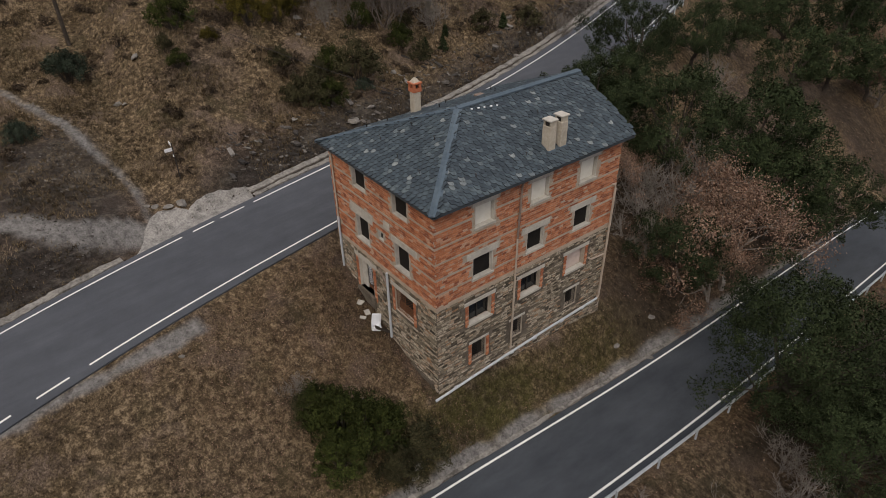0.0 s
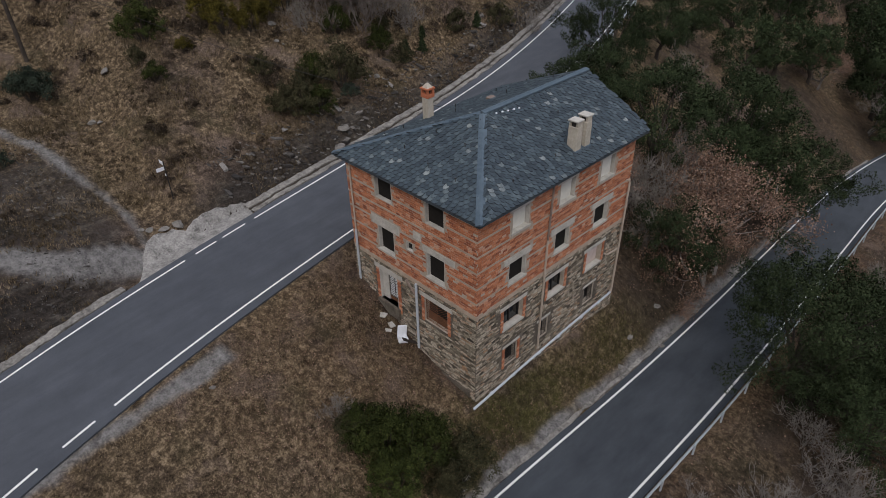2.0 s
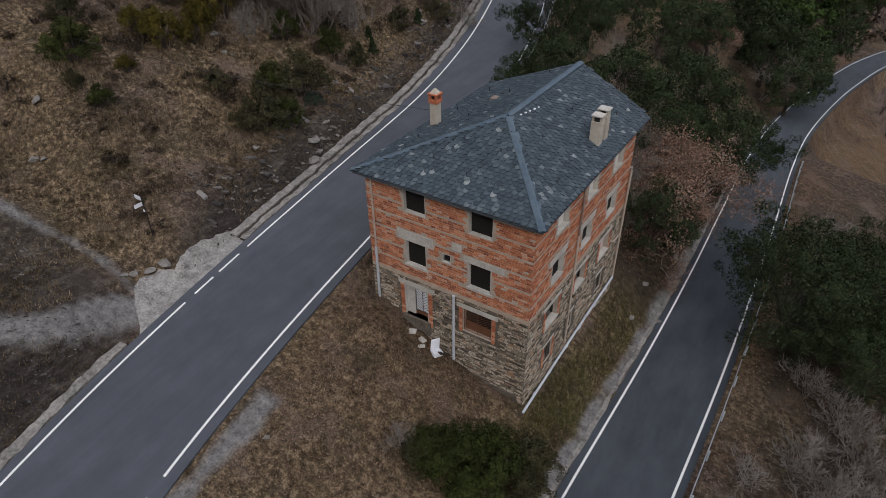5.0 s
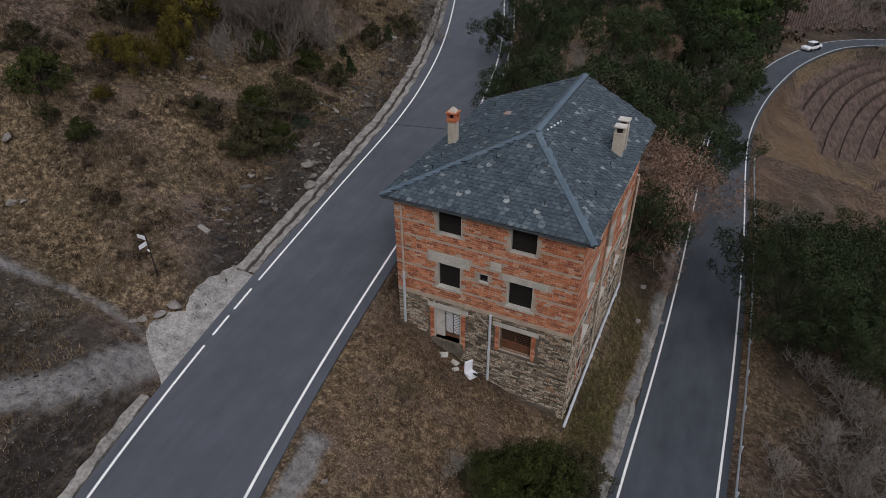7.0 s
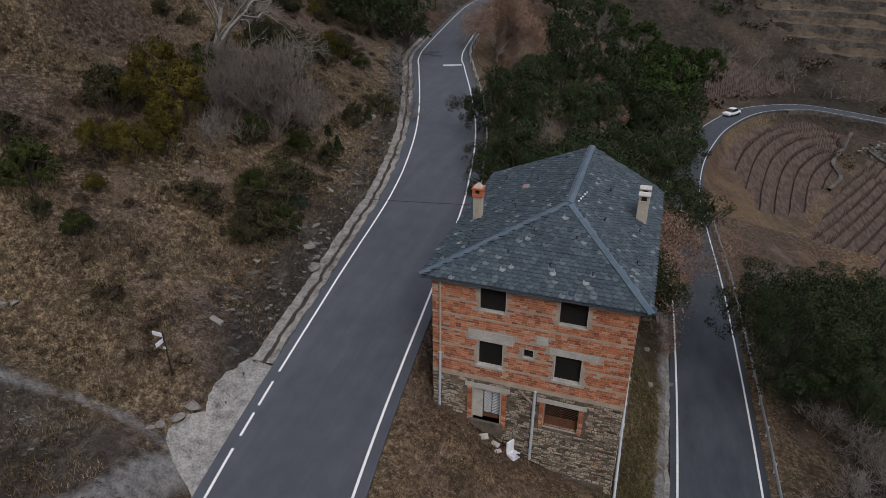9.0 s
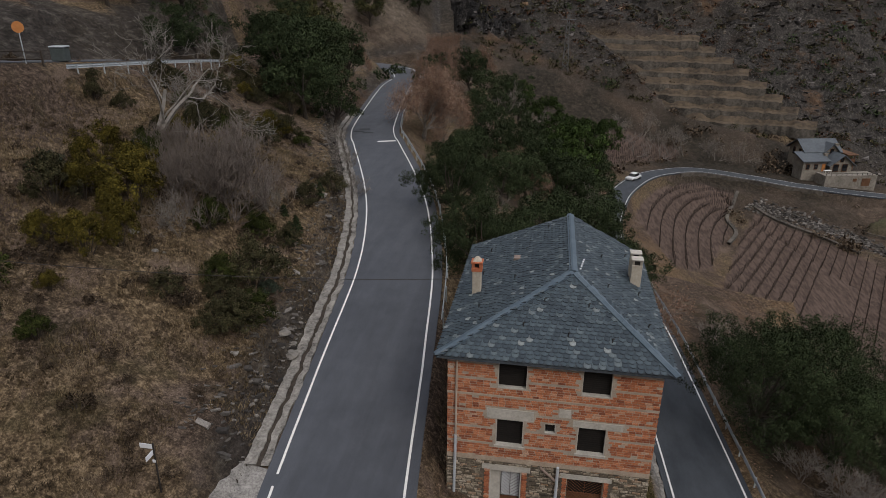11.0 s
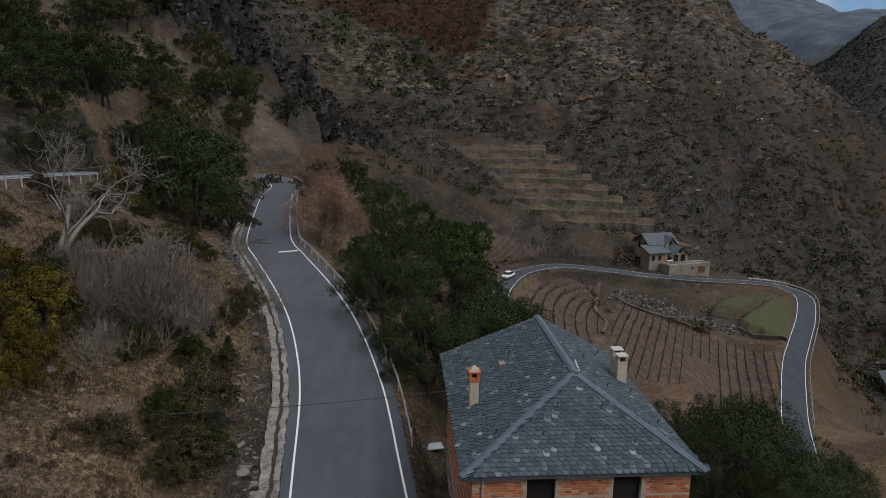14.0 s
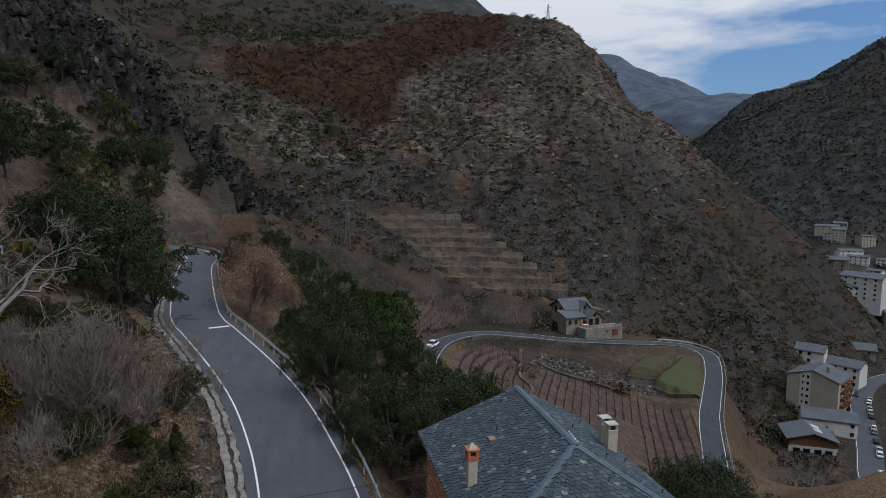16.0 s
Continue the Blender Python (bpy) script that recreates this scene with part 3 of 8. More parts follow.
PATHS = [(glide([(-15.6, -6.6, 0), (-16.6, -8.2, 0), (-17.0, -10.5, 0), (-18.0, -12.6, 0), (-20.5, -16.5, 0), (-26, -24, 0)], 0.5), 0.8),
         (glide([(-16.6, -7.2, 0), (-18.5, -7.1, 0), (-20.2, -7.2, 0), (-22.8, -8.0, 0), (-25.8, -8.9, 0), (-29.2, -10.1, 0), (-36, -12.5, 0)], 0.5), 0.36),
         (glide([(-6.6, -18, 0), (-6.9, -14, 0), (-7.2, -10.5, 0), (-7.4, -8.5, 0)], 0.5), 0.6),
         (glide([(2.75, -15, 0), (2.6, 0, 0), (2.55, 14, 0), (2.3, 30, 0)], 0.5), 0.45)]
masks = zone_masks(verts_g[:, 0], verts_g[:, 1], verts_g[:, 2])

gm = Mat("ground_cover", 0.95, 0, 0.1).world()
fine, mid, med, big = gm.noise(11, 8, 0.72), gm.noise(3.2, 7, 0.68), gm.noise(0.9, 6, 0.62, w=3), gm.noise(0.14, 5)
fleck = gm.noise(26, 6, 0.75, w=15)
earth = gm.ramp(gm.mix(0.5, fine, mid), [(0.38, (0.014, 0.010, 0.008)), (0.5, (0.064, 0.046, 0.034)), (0.62, (0.21, 0.155, 0.118))])
grass = gm.ramp(gm.mix(0.55, fine, mid), [(0.38, (0.020, 0.014, 0.009)), (0.5, (0.105, 0.075, 0.045)), (0.61, (0.33, 0.245, 0.155))])
gcol = gm.mix(gm.ramp(gm.mix(0.6, gm.attr("straw"), med), [(0.36, 0.0), (0.60, 1.0)]), earth, grass)
gcol = gm.mix(gm.ramp(gm.noise(0.30, 6, 0.65, w=31), [(0.53, 0.0), (0.63, 0.8)]), gcol, gm.ramp(gm.mix(0.5, fleck, fine), [(0.40, (0.045, 0.031, 0.024)), (0.5, (0.13, 0.094, 0.072)), (0.6, (0.27, 0.205, 0.165))]))
gcol = gm.mix(gm.ramp(gm.noise(0.5, 5, 0.6, w=9), [(0.55, 0.0), (0.68, 0.55)]), gcol, gm.ramp(fine, [(0.35, (0.020, 0.019, 0.010)), (0.65, (0.075, 0.065, 0.030))]))
leafy = gm.ramp(gm.mix(0.5, gm.voronoi(11), gm.mix(0.5, fine, mid)), [(0.25, (0.030, 0.018, 0.011)), (0.5, (0.11, 0.064, 0.036)), (0.75, (0.27, 0.165, 0.09))])
gcol = gm.mix(gm.math("MULTIPLY", gm.attr("litter"), gm.ramp(med, [(0.38, 0.1), (0.6, 0.9)])), gcol, leafy)
# forest tones greyed and cooled, with far haze mixed into the colour
gcol = gm.mix(gm.math("MULTIPLY", gm.attr("green"), 0.93), gcol, gm.ramp(gm.mix(0.6, gm.noise(0.35, 8, 0.75, w=8), gm.noise(0.045, 10, 0.78, w=13)), [(0.38, (0.008, 0.010, 0.010)), (0.5, (0.030, 0.034, 0.033)), (0.62, (0.085, 0.088, 0.084))]))
gcol = gm.mix(gm.math("MULTIPLY", gm.attr("moss"), gm.ramp(med, [(0.38, 0.25), (0.58, 0.95)])), gcol, gm.ramp(gm.mix(0.5, fine, mid), [(0.38, (0.026, 0.024, 0.009)), (0.5, (0.068, 0.062, 0.022)), (0.62, (0.135, 0.118, 0.050))]))
gcol = gm.mix(gm.attr("wild"), gcol, gm.ramp(gm.mix(0.5, mid, med), [(0.36, (0.010, 0.009, 0.007)), (0.52, (0.036, 0.030, 0.023)), (0.66, (0.085, 0.070, 0.053))]))
gcol = gm.mix(gm.attr("red"), gcol, gm.ramp(gm.mix(0.5, med, gm.noise(0.35, 7, 0.7)), [(0.36, (0.014, 0.009, 0.006)), (0.52, (0.044, 0.022, 0.013)), (0.66, (0.090, 0.052, 0.032))]))
strat = gm.noise(0.22, 10, 0.78, (1, 1, 3.0))
stone_c = gm.ramp(gm.mix(0.35, strat, mid), [(0.36, (0.009, 0.0085, 0.0085)), (0.47, (0.028, 0.026, 0.025)), (0.57, (0.068, 0.062, 0.057)), (0.70, (0.21, 0.19, 0.17))])
veins = gm.noise(1.6, 9, 0.78, (1.0, 0.28, 1.0), 7)
stone_c = gm.mix(0.45, stone_c, gm.ramp(veins, [(0.42, (0.012, 0.011, 0.010)), (0.52, (0.042, 0.037, 0.032)), (0.63, (0.20, 0.18, 0.155))]))
stone_c = gm.mix(gm.ramp(gm.noise(0.035, 6, 0.7, w=2), [(0.56, 0.0), (0.66, 0.7)]), stone_c, gm.ramp(strat, [(0.35, (0.03, 0.016, 0.010)), (0.65, (0.21, 0.115, 0.055))]))
beds = gm.noise(0.34, 11, 0.82, (0.55, 0.55, 2.2), 4)
cliff = gm.ramp(gm.mix(0.3, beds, mid), [(0.40, (0.012, 0.010, 0.009)), (0.475, (0.062, 0.051, 0.041)), (0.55, (0.175, 0.147, 0.120)), (0.64, (0.42, 0.36, 0.30))])
cliff = gm.mix(gm.ramp(gm.noise(0.05, 6, 0.7, w=6), [(0.57, 0.0), (0.66, 0.6)]), cliff, gm.ramp(beds, [(0.42, (0.05, 0.024, 0.012)), (0.62, (0.28, 0.150, 0.070))]))
cliff = gm.mix(gm.ramp(gm.noise(0.12, 8, 0.75, w=21), [(0.50, 0.0), (0.60, 0.75)]), cliff, gm.ramp(mid, [(0.36, (0.012, 0.011, 0.008)), (0.64, (0.062, 0.050, 0.036))]))
gcol = gm.mix(gm.attr("rock"), gcol, gm.mix(gm.attr("crag"), stone_c, cliff))
gcol = gm.mix(gm.attr("dust"), gcol, gm.ramp(gm.mix(0.5, mid, med), [(0.36, (0.045, 0.036, 0.028)), (0.52, (0.115, 0.092, 0.070)), (0.66, (0.20, 0.165, 0.13))]))
shard = gm.noise(0.42, 11, 0.82, (1.0, 0.3, 0.6), 11)
gcol = gm.mix(gm.attr("dark"), gcol, gm.ramp(gm.mix(0.3, shard, mid), [(0.40, (0.005, 0.005, 0.0055)), (0.49, (0.022, 0.021, 0.021)), (0.56, (0.062, 0.057, 0.054)), (0.63, (0.22, 0.21, 0.20))]))
furrow = gm.ramp(gm.noise(0.9, 5, 0.6, (2.0, 0.5, 1)), [(0.4, (0.060, 0.042, 0.035)), (0.6, (0.145, 0.104, 0.086))])
gcol = gm.mix(gm.attr("field"), gcol, gm.mix(0.4, furrow, gm.ramp(mid, [(0.35, (0.04, 0.028, 0.022)), (0.65, (0.13, 0.095, 0.075))])))
# air haze over the last range, painted as a blue-grey base colour
gcol = gm.mix(gm.attr("painted_haze"), gcol, gm.ramp(gm.noise(0.02, 7, 0.7), [(0.35, (0.046, 0.060, 0.080)), (0.65, (0.098, 0.118, 0.148))]))
gcol = gm.mix(gm.attr("turf"), gcol, gm.ramp(mid, [(0.35, (0.052, 0.058, 0.028)), (0.65, (0.098, 0.104, 0.052))]))
gcol = gm.mix(gm.attr("gravel"), gcol, gm.ramp(gm.mix(0.6, fine, mid), [(0.36, (0.075, 0.070, 0.068)), (0.64, (0.30, 0.285, 0.27))]))
near_relief = gm.mix(0.5, fine, gm.mix(0.5, mid, strat))
rock_relief = gm.mix(1.0, gm.mix(0.5, shard, gm.noise(0.16, 11, 0.8, (1, 1, 0.7), 4)), (9.0, 9.0, 9.0), "MULTIPLY")
gm.colour(gcol).bump(gm.mix(gm.math("ADD", gm.attr("crag"), gm.attr("dark")), near_relief, rock_relief), 0.9, 0.25)

ground_me = quads_mesh("ground", verts_g, np.stack([q0, q1, q1 + 1, q0 + 1], 1)[:, ::-1], gm.m, True)
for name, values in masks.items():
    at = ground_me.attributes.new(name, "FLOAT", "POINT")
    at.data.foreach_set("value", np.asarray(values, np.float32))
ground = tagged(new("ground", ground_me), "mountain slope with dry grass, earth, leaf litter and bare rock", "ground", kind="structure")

# ---- roads ----
am = Mat("asphalt", 0.82, 0, 0.35).world()
f1, f2, f3 = am.noise(60, 4, 0.7), am.noise(0.8, 6), am.noise(0.12, 4)
ac = am.ramp(am.mix(0.5, f2, f3), [(0.3, (0.0550, 0.0605, 0.0720)), (0.7, (0.0845, 0.0910, 0.1050))])
am.colour(am.mix(1.0, am.mix(1.0, ac, am.ramp(f1, [(0.3, 0.72), (0.7, 1.2)]), "MULTIPLY"), am.ramp(am.noise(0.35, 8, 0.7, (3.0, 0.4, 1)), [(0.35, 0.86), (0.65, 1.1)]), "MULTIPLY")).bump(f1, 0.3, 0.01)
ASPHALT = am.m
lm = Mat("older_asphalt", 0.85, 0, 0.3).world()
g1, g2 = lm.noise(60, 4, 0.7), lm.noise(0.5, 7, 0.65, (2.0, 0.6, 1))
lm.colour(lm.mix(1.0, lm.ramp(g2, [(0.3, (0.036, 0.042, 0.050)), (0.7, (0.060, 0.068, 0.078))]), lm.ramp(g1, [(0.3, 0.7), (0.7, 1.25)]), "MULTIPLY")).bump(g1, 0.3, 0.01)
LANE = lm.m
WHITE = simple("road_paint", (0.62, 0.62, 0.60), (0.80, 0.80, 0.78), 30, 0.6, bump=0.1)
KERB = simple("old_concrete", (0.24, 0.225, 0.20), (0.42, 0.40, 0.36), 6, 0.95, bump=0.5)


def road(name, poly, half, label, surface=None):
    v, q = strip(poly, [-half, -half * 0.5, 0, half * 0.5, half], [0, 0.025, 0.04, 0.025, 0], 0.25)
    return tagged(new(name, quads_mesh(name, v, q, surface or ASPHALT, False)), label, "road", kind="structure")


def painted(poly, offset, width, name, parent, narrow=0.0):
    """A painted line; past the house the upper road is a little narrower."""
    if narrow:
        tan = np.gradient(poly[:, :2], axis=0)
        tan /= np.linalg.norm(tan, axis=1)[:, None]
        k = np.clip((poly[:, 1] - 6) / 14, 0, 1) * -narrow * np.sign(offset)
        poly = np.column_stack([poly[:, 0] + tan[:, 1] * k, poly[:, 1] - tan[:, 0] * k, poly[:, 2]])
    v, q = strip(poly, [offset - width / 2, offset + width / 2], [0.03, 0.03])
    return part(name, quads_mesh(name, v, q, WHITE), WHITE, parent)


upper_road = road("road_upper", ROAD_A, 3.25, "two-lane grey asphalt mountain road with white edge lines")
lower_road = road("road_lower", ROAD_B, 2.4, "narrow dark asphalt lane with white edge lines", LANE)
street = road("road_valley", STREET, 3.6, "grey asphalt street down in the valley")


def stretch(poly, y0, y1, limit=None):
    p = poly[:limit] if limit else poly
    keep = (p[:, 1] >= y0) & (p[:, 1] <= y1)
    return p[keep]


FINE_A = glide(ROAD_A[:A_END:3], 0.2)
for y0, y1 in ((-50, -5.7), (-5.35, -3.85), (-3.55, -1.9), (-1.6, 111)):
    painted(stretch(FINE_A, y0, y1), -2.75, 0.11, "edge_line", upper_road, 0.22)
for y0, y1 in [(-13.4, 111)] + [(-13.9 - 2.5 * k - 1.7, -13.9 - 2.5 * k) for k in range(9)]:
    painted(stretch(FINE_A, y0, y1), 2.75, 0.11, "edge_line", upper_road, 0.22)
painted(ROAD_B, -2.02, 0.11, "edge_line", lower_road)
painted(ROAD_B, 2.02, 0.11, "edge_line", lower_road)
painted(STREET, -3.2, 0.12, "edge_line", street)

# ---- house ----
HX0, HX1, HY0, HY1 = -8.3, 0.06, 0.0, 11.4
Z_BRICK, Z_EAVE = 4.62, 9.72
house = thing("house", "abandoned three-storey house, red brick over rubble stone, slate roof", "house")
MORTAR = simple("mortar", (0.30, 0.25, 0.20), (0.46, 0.40, 0.33), 14, 0.95, bump=0.5)
RUBBLE = simple("rubble_mortar", (0.055, 0.046, 0.037), (0.17, 0.142, 0.112), 10, 0.95, bump=0.6)
CONCRETE = simple("window_concrete", (0.36, 0.34, 0.30), (0.54, 0.51, 0.46), 9, 0.92, bump=0.4)


def holed(u0, u1, v0, v1, holes, place, thick):
    """A wall slab with openings. place(u, v, depth) gives the point."""
    us = sorted({u0, u1, *[h[0] for h in holes], *[h[1] for h in holes]})
    vs = sorted({v0, v1, *[h[2] for h in holes], *[h[3] for h in holes]})
    us, vs = [u for u in us if u0 <= u <= u1], [v for v in vs if v0 <= v <= v1]

    def solid(i, j):
        if not (0 <= i < len(us) - 1 and 0 <= j < len(vs) - 1):
            return False
        cu, cv = (us[i] + us[i + 1]) / 2, (vs[j] + vs[j + 1]) / 2
        return not any(h[0] < cu < h[1] and h[2] < cv < h[3] for h in holes)

    verts, faces = [], []

    def quad(*pts):
        o = len(verts)
        verts.extend(place(*p) for p in pts)
        faces.append((o, o + 1, o + 2, o + 3))

    for i in range(len(us) - 1):
        for j in range(len(vs) - 1):
            if not solid(i, j):
                continue
            a, b, c, d = us[i], us[i + 1], vs[j], vs[j + 1]
            quad((a, c, 0), (b, c, 0), (b, d, 0), (a, d, 0))
            quad((b, c, thick), (a, c, thick), (a, d, thick), (b, d, thick))
            for di, dj, p, q in ((-1, 0, (a, d), (a, c)), (1, 0, (b, c), (b, d)), (0, -1, (a, c), (b, c)), (0, 1, (b, d), (a, d))):
                if not solid(i + di, j + dj):
                    quad((*p, 0), (*p, thick), (*q, thick), (*q, 0))
    bm = bmesh.new()
    bv = [bm.verts.new(v) for v in verts]
    for f in faces:
        bm.faces.new([bv[i] for i in f])
    bmesh.ops.remove_doubles(bm, verts=bm.verts[:], dist=1e-4)
    bmesh.ops.recalc_face_normals(bm, faces=bm.faces[:])
    return bm


FACES = {
    "front": (HX0, HX1, lambda u, v, d: (u, HY0 + d, v)),
    "side": (HY0, HY1, lambda u, v, d: (HX1 - d, u, v)),
    "left": (HY0, HY1, lambda u, v, d: (HX0 + d, u, v)),
    "back": (HX0, HX1, lambda u, v, d: (u, HY1 - d, v)),
}
# openings: u0, u1, v0, v1
FRONT_UP = [(-6.26, -5.1, 8.25, 9.48), (-2.95, -1.8, 8.25, 9.48), (-6.26, -5.14, 5.42, 6.76), (-2.95, -1.82, 5.42, 6.76), (-4.29, -3.83, 6.28, 6.76)]
FRONT_LOW = [(-6.47, -5.1, 2.3, 4.16), (-3.22, -1.68, 2.74, 4.12)]
SIDE_UP = [(2.14, 3.24, 8.02, 9.1), (5.38, 6.5, 8.02, 9.12), (8.55, 9.7, 7.98, 9.14), (2.05, 3.2, 5.4, 6.54), (5.3, 6.4, 5.42, 6.56), (8.45, 9.6, 5.42, 6.58)]
SIDE_LOW = [(1.8, 3.2, 2.9, 4.08), (5.05, 6.38, 2.93, 4.08), (8.2, 9.6, 2.9, 4.08), (2.0, 2.92, 0.46, 1.68), (4.55, 5.32, 0.56, 1.72), (8.4, 9.3, 0.52, 1.7)]
HOLES = {"front": (FRONT_LOW, FRONT_UP), "side": (SIDE_LOW, SIDE_UP), "left": ([], []), "back": ([], [])}
walls = {}
for face_name, (u0, u1, place) in FACES.items():
    inset = 0.0 if face_name in ("front", "back") else 0.42
    low, up = HOLES[face_name]
    a, b = u0 + inset, u1 - inset
    walls[face_name, "low"] = part("stone_wall", holed(a, b, -3.0, Z_BRICK, low, place, 0.42), RUBBLE, house, "rubble stone wall")
    walls[face_name, "up"] = part("brick_wall", holed(a, b, Z_BRICK, Z_EAVE, up, place, 0.42), MORTAR, house, "red hollow brick wall")

# roof planes: hip in front, gable behind
RX, RZ, RY0, RY1 = -3.45, 11.82, 4.1, 11.75
EX0, EX1, EY0 = -8.72, 0.48, -0.32
EZ = 9.72
SLATE_BASE = simple("slate_bed", (0.045, 0.055, 0.065), (0.075, 0.088, 0.10), 7, 0.7, bump=0.3)
roof_v = [(EX0, EY0, EZ), (EX1, EY0, EZ), (EX1, RY1, EZ), (EX0, RY1, EZ), (RX, RY0, RZ), (RX, RY1, RZ)]
roof_v += [(x, y, z - 0.14) for x, y, z in roof_v]
roof_f = [(0, 1, 4), (1, 2, 5, 4), (3, 0, 4, 5), (6, 10, 7), (7, 10, 11, 8), (9, 11, 10, 6), (0, 6, 7, 1), (1, 7, 8, 2), (3, 9, 6, 0), (2, 8, 11, 5), (5, 11, 9, 3)]
roof = part("roof", (roof_v, roof_f), SLATE_BASE, house, "hipped roof of dark grey-blue fish-scale slates")
gable = part("gable_wall", ([(HX0, HY1, Z_EAVE), (HX1, HY1, Z_EAVE), (RX, HY1, RZ - 0.2), (HX0, HY1 - 0.3, Z_EAVE), (HX1, HY1 - 0.3, Z_EAVE), (RX, HY1 - 0.3, RZ - 0.2)],
                           [(0, 1, 2), (3, 5, 4), (0, 2, 5, 3), (1, 4, 5, 2), (0, 3, 4, 1)]), MORTAR, house)


# ---- house: stone, brick, openings ----
rng = np.random.default_rng(7)
BRICK = varied("hollow_brick", [(0.0, (0.27, 0.092, 0.052)), (0.2, (0.40, 0.140, 0.072)), (0.6, (0.54, 0.205, 0.100)), (0.9, (0.64, 0.27, 0.145)), (1.0, (0.58, 0.40, 0.29))], 25, 0.9, True, 0.35)
BRICK_ONE = varied("hollow_brick_single", [(0.0, (0.27, 0.092, 0.052)), (0.2, (0.40, 0.140, 0.072)), (0.6, (0.54, 0.205, 0.100)), (0.9, (0.64, 0.27, 0.145)), (1.0, (0.58, 0.40, 0.29))], 25, 0.9, False, 0.35)
STONE_STOPS = [(0.0, (0.062, 0.052, 0.040)), (0.25, (0.19, 0.158, 0.115)), (0.55, (0.34, 0.290, 0.222)), (0.8, (0.50, 0.435, 0.345)), (0.92, (0.34, 0.20, 0.115)), (1.0, (0.54, 0.48, 0.40))]
STONE = varied("field_stone", STONE_STOPS, 14, 0.93, True, 0.4, 0.6)
STONE_ONE = varied("field_stone_single", STONE_STOPS, 14, 0.93, False, 0.4, 0.6)
SLATE_STOPS = [(0.0, (0.030, 0.044, 0.057)), (0.45, (0.046, 0.065, 0.080)), (0.82, (0.062, 0.085, 0.100)), (0.94, (0.088, 0.115, 0.128)), (0.985, (0.145, 0.168, 0.176)), (1.0, (0.25, 0.275, 0.27))]
SLATE = varied("roof_slate", SLATE_STOPS, 9, 0.72, True, 0.3, 0.25, 0.4)
SLATE_ONE = varied("roof_slate_single", SLATE_STOPS, 9, 0.72, False, 0.3, 0.25, 0.4)
LEAD = simple("lead_flashing", (0.060, 0.088, 0.115), (0.096, 0.130, 0.160), 5, 0.55, bump=0.15)
# near black: shutter wood, and unlit rooms put in as colour
DARKWOOD_GLOOM = simple("dark_shutter_gloom", (0.006, 0.005, 0.0045), (0.015, 0.012, 0.010), 12, 0.7)
BLIND = simple("pale_blind", (0.58, 0.56, 0.50), (0.68, 0.66, 0.60), 4, 0.7, bump=0.1)
PINK = simple("pale_pink_board", (0.50, 0.40, 0.36), (0.60, 0.50, 0.45), 4, 0.8, bump=0.1)
RUST = simple("rusty_iron", (0.10, 0.045, 0.025), (0.20, 0.09, 0.045), 18, 0.8)
IRON = simple("dark_iron", (0.014, 0.013, 0.013), (0.04, 0.034, 0.03), 18, 0.6)
WHITEPAINT = simple("white_panel", (0.66, 0.67, 0.70), (0.78, 0.79, 0.82), 7, 0.6, bump=0.1)
PVC = simple("grey_plastic_pipe", (0.40, 0.43, 0.47), (0.54, 0.57, 0.60), 5, 0.45, bump=0.05)
BEIGE = simple("beige_pipe", (0.36, 0.29, 0.23), (0.48, 0.40, 0.33), 5, 0.6, bump=0.1)
OLDPIPE = simple("weathered_pipe", (0.16, 0.12, 0.10), (0.30, 0.23, 0.19), 7, 0.7, bump=0.2)
GLASS = Mat("dark_window_glass", 0.08, 0, 0.5).colour((0.012, 0.013, 0.015)).m
PLASTER = simple("chimney_plaster", (0.36, 0.32, 0.26), (0.52, 0.47, 0.39), 9, 0.92, bump=0.4)
REDBRICK = simple("chimney_brick", (0.36, 0.10, 0.05), (0.50, 0.18, 0.09), 16, 0.9, bump=0.4)
BANDMAT = simple("band_mortar", (0.32, 0.25, 0.19), (0.47, 0.39, 0.31), 12, 0.95, bump=0.5)


def clear_of(holes, a, b, c, d, pad=0.02):
    return not any(a < h[1] + pad and b > h[0] - pad and c < h[3] + pad and d > h[2] - pad for h in holes)


def slab_on(place, a, b, c, d, proud, back=0.02):
    """A flat piece on a wall face: outer rectangle and four sides."""
    p = [place(a, c, -proud), place(b, c, -proud), place(b, d, -proud), place(a, d, -proud),
         place(a, c, back), place(b, c, back), place(b, d, back), place(a, d, back)]
    return p, [(0, 1, 2, 3), (0, 4, 5, 1), (1, 5, 6, 2), (2, 6, 7, 3), (3, 7, 4, 0)]


def flip_for(name, faces):
    return [tuple(reversed(f)) for f in faces] if name in ("left", "back") else faces


BANDS = [Z_BRICK + 0.10, 5.49, 6.28, 7.08, 7.86, 8.62, 9.36]
LINTELS = {"front": [(-6.40, -4.94, 9.48, 9.70), (-3.10, -1.62, 9.48, 9.70), (-6.66, -4.74, 6.78, 7.26), (-3.16, -1.20, 6.76, 7.06), (-3.74, -3.28, 7.14, 7.52)],
           "side": [(2.0, 3.4, 9.1, 9.5), (5.25, 6.65, 9.12, 9.5), (8.4, 9.85, 9.14, 9.5), (1.7, 3.5, 6.54, 6.86), (4.95, 6.7, 6.56, 6.88), (8.15, 9.9, 6.58, 6.9)], "left": []}


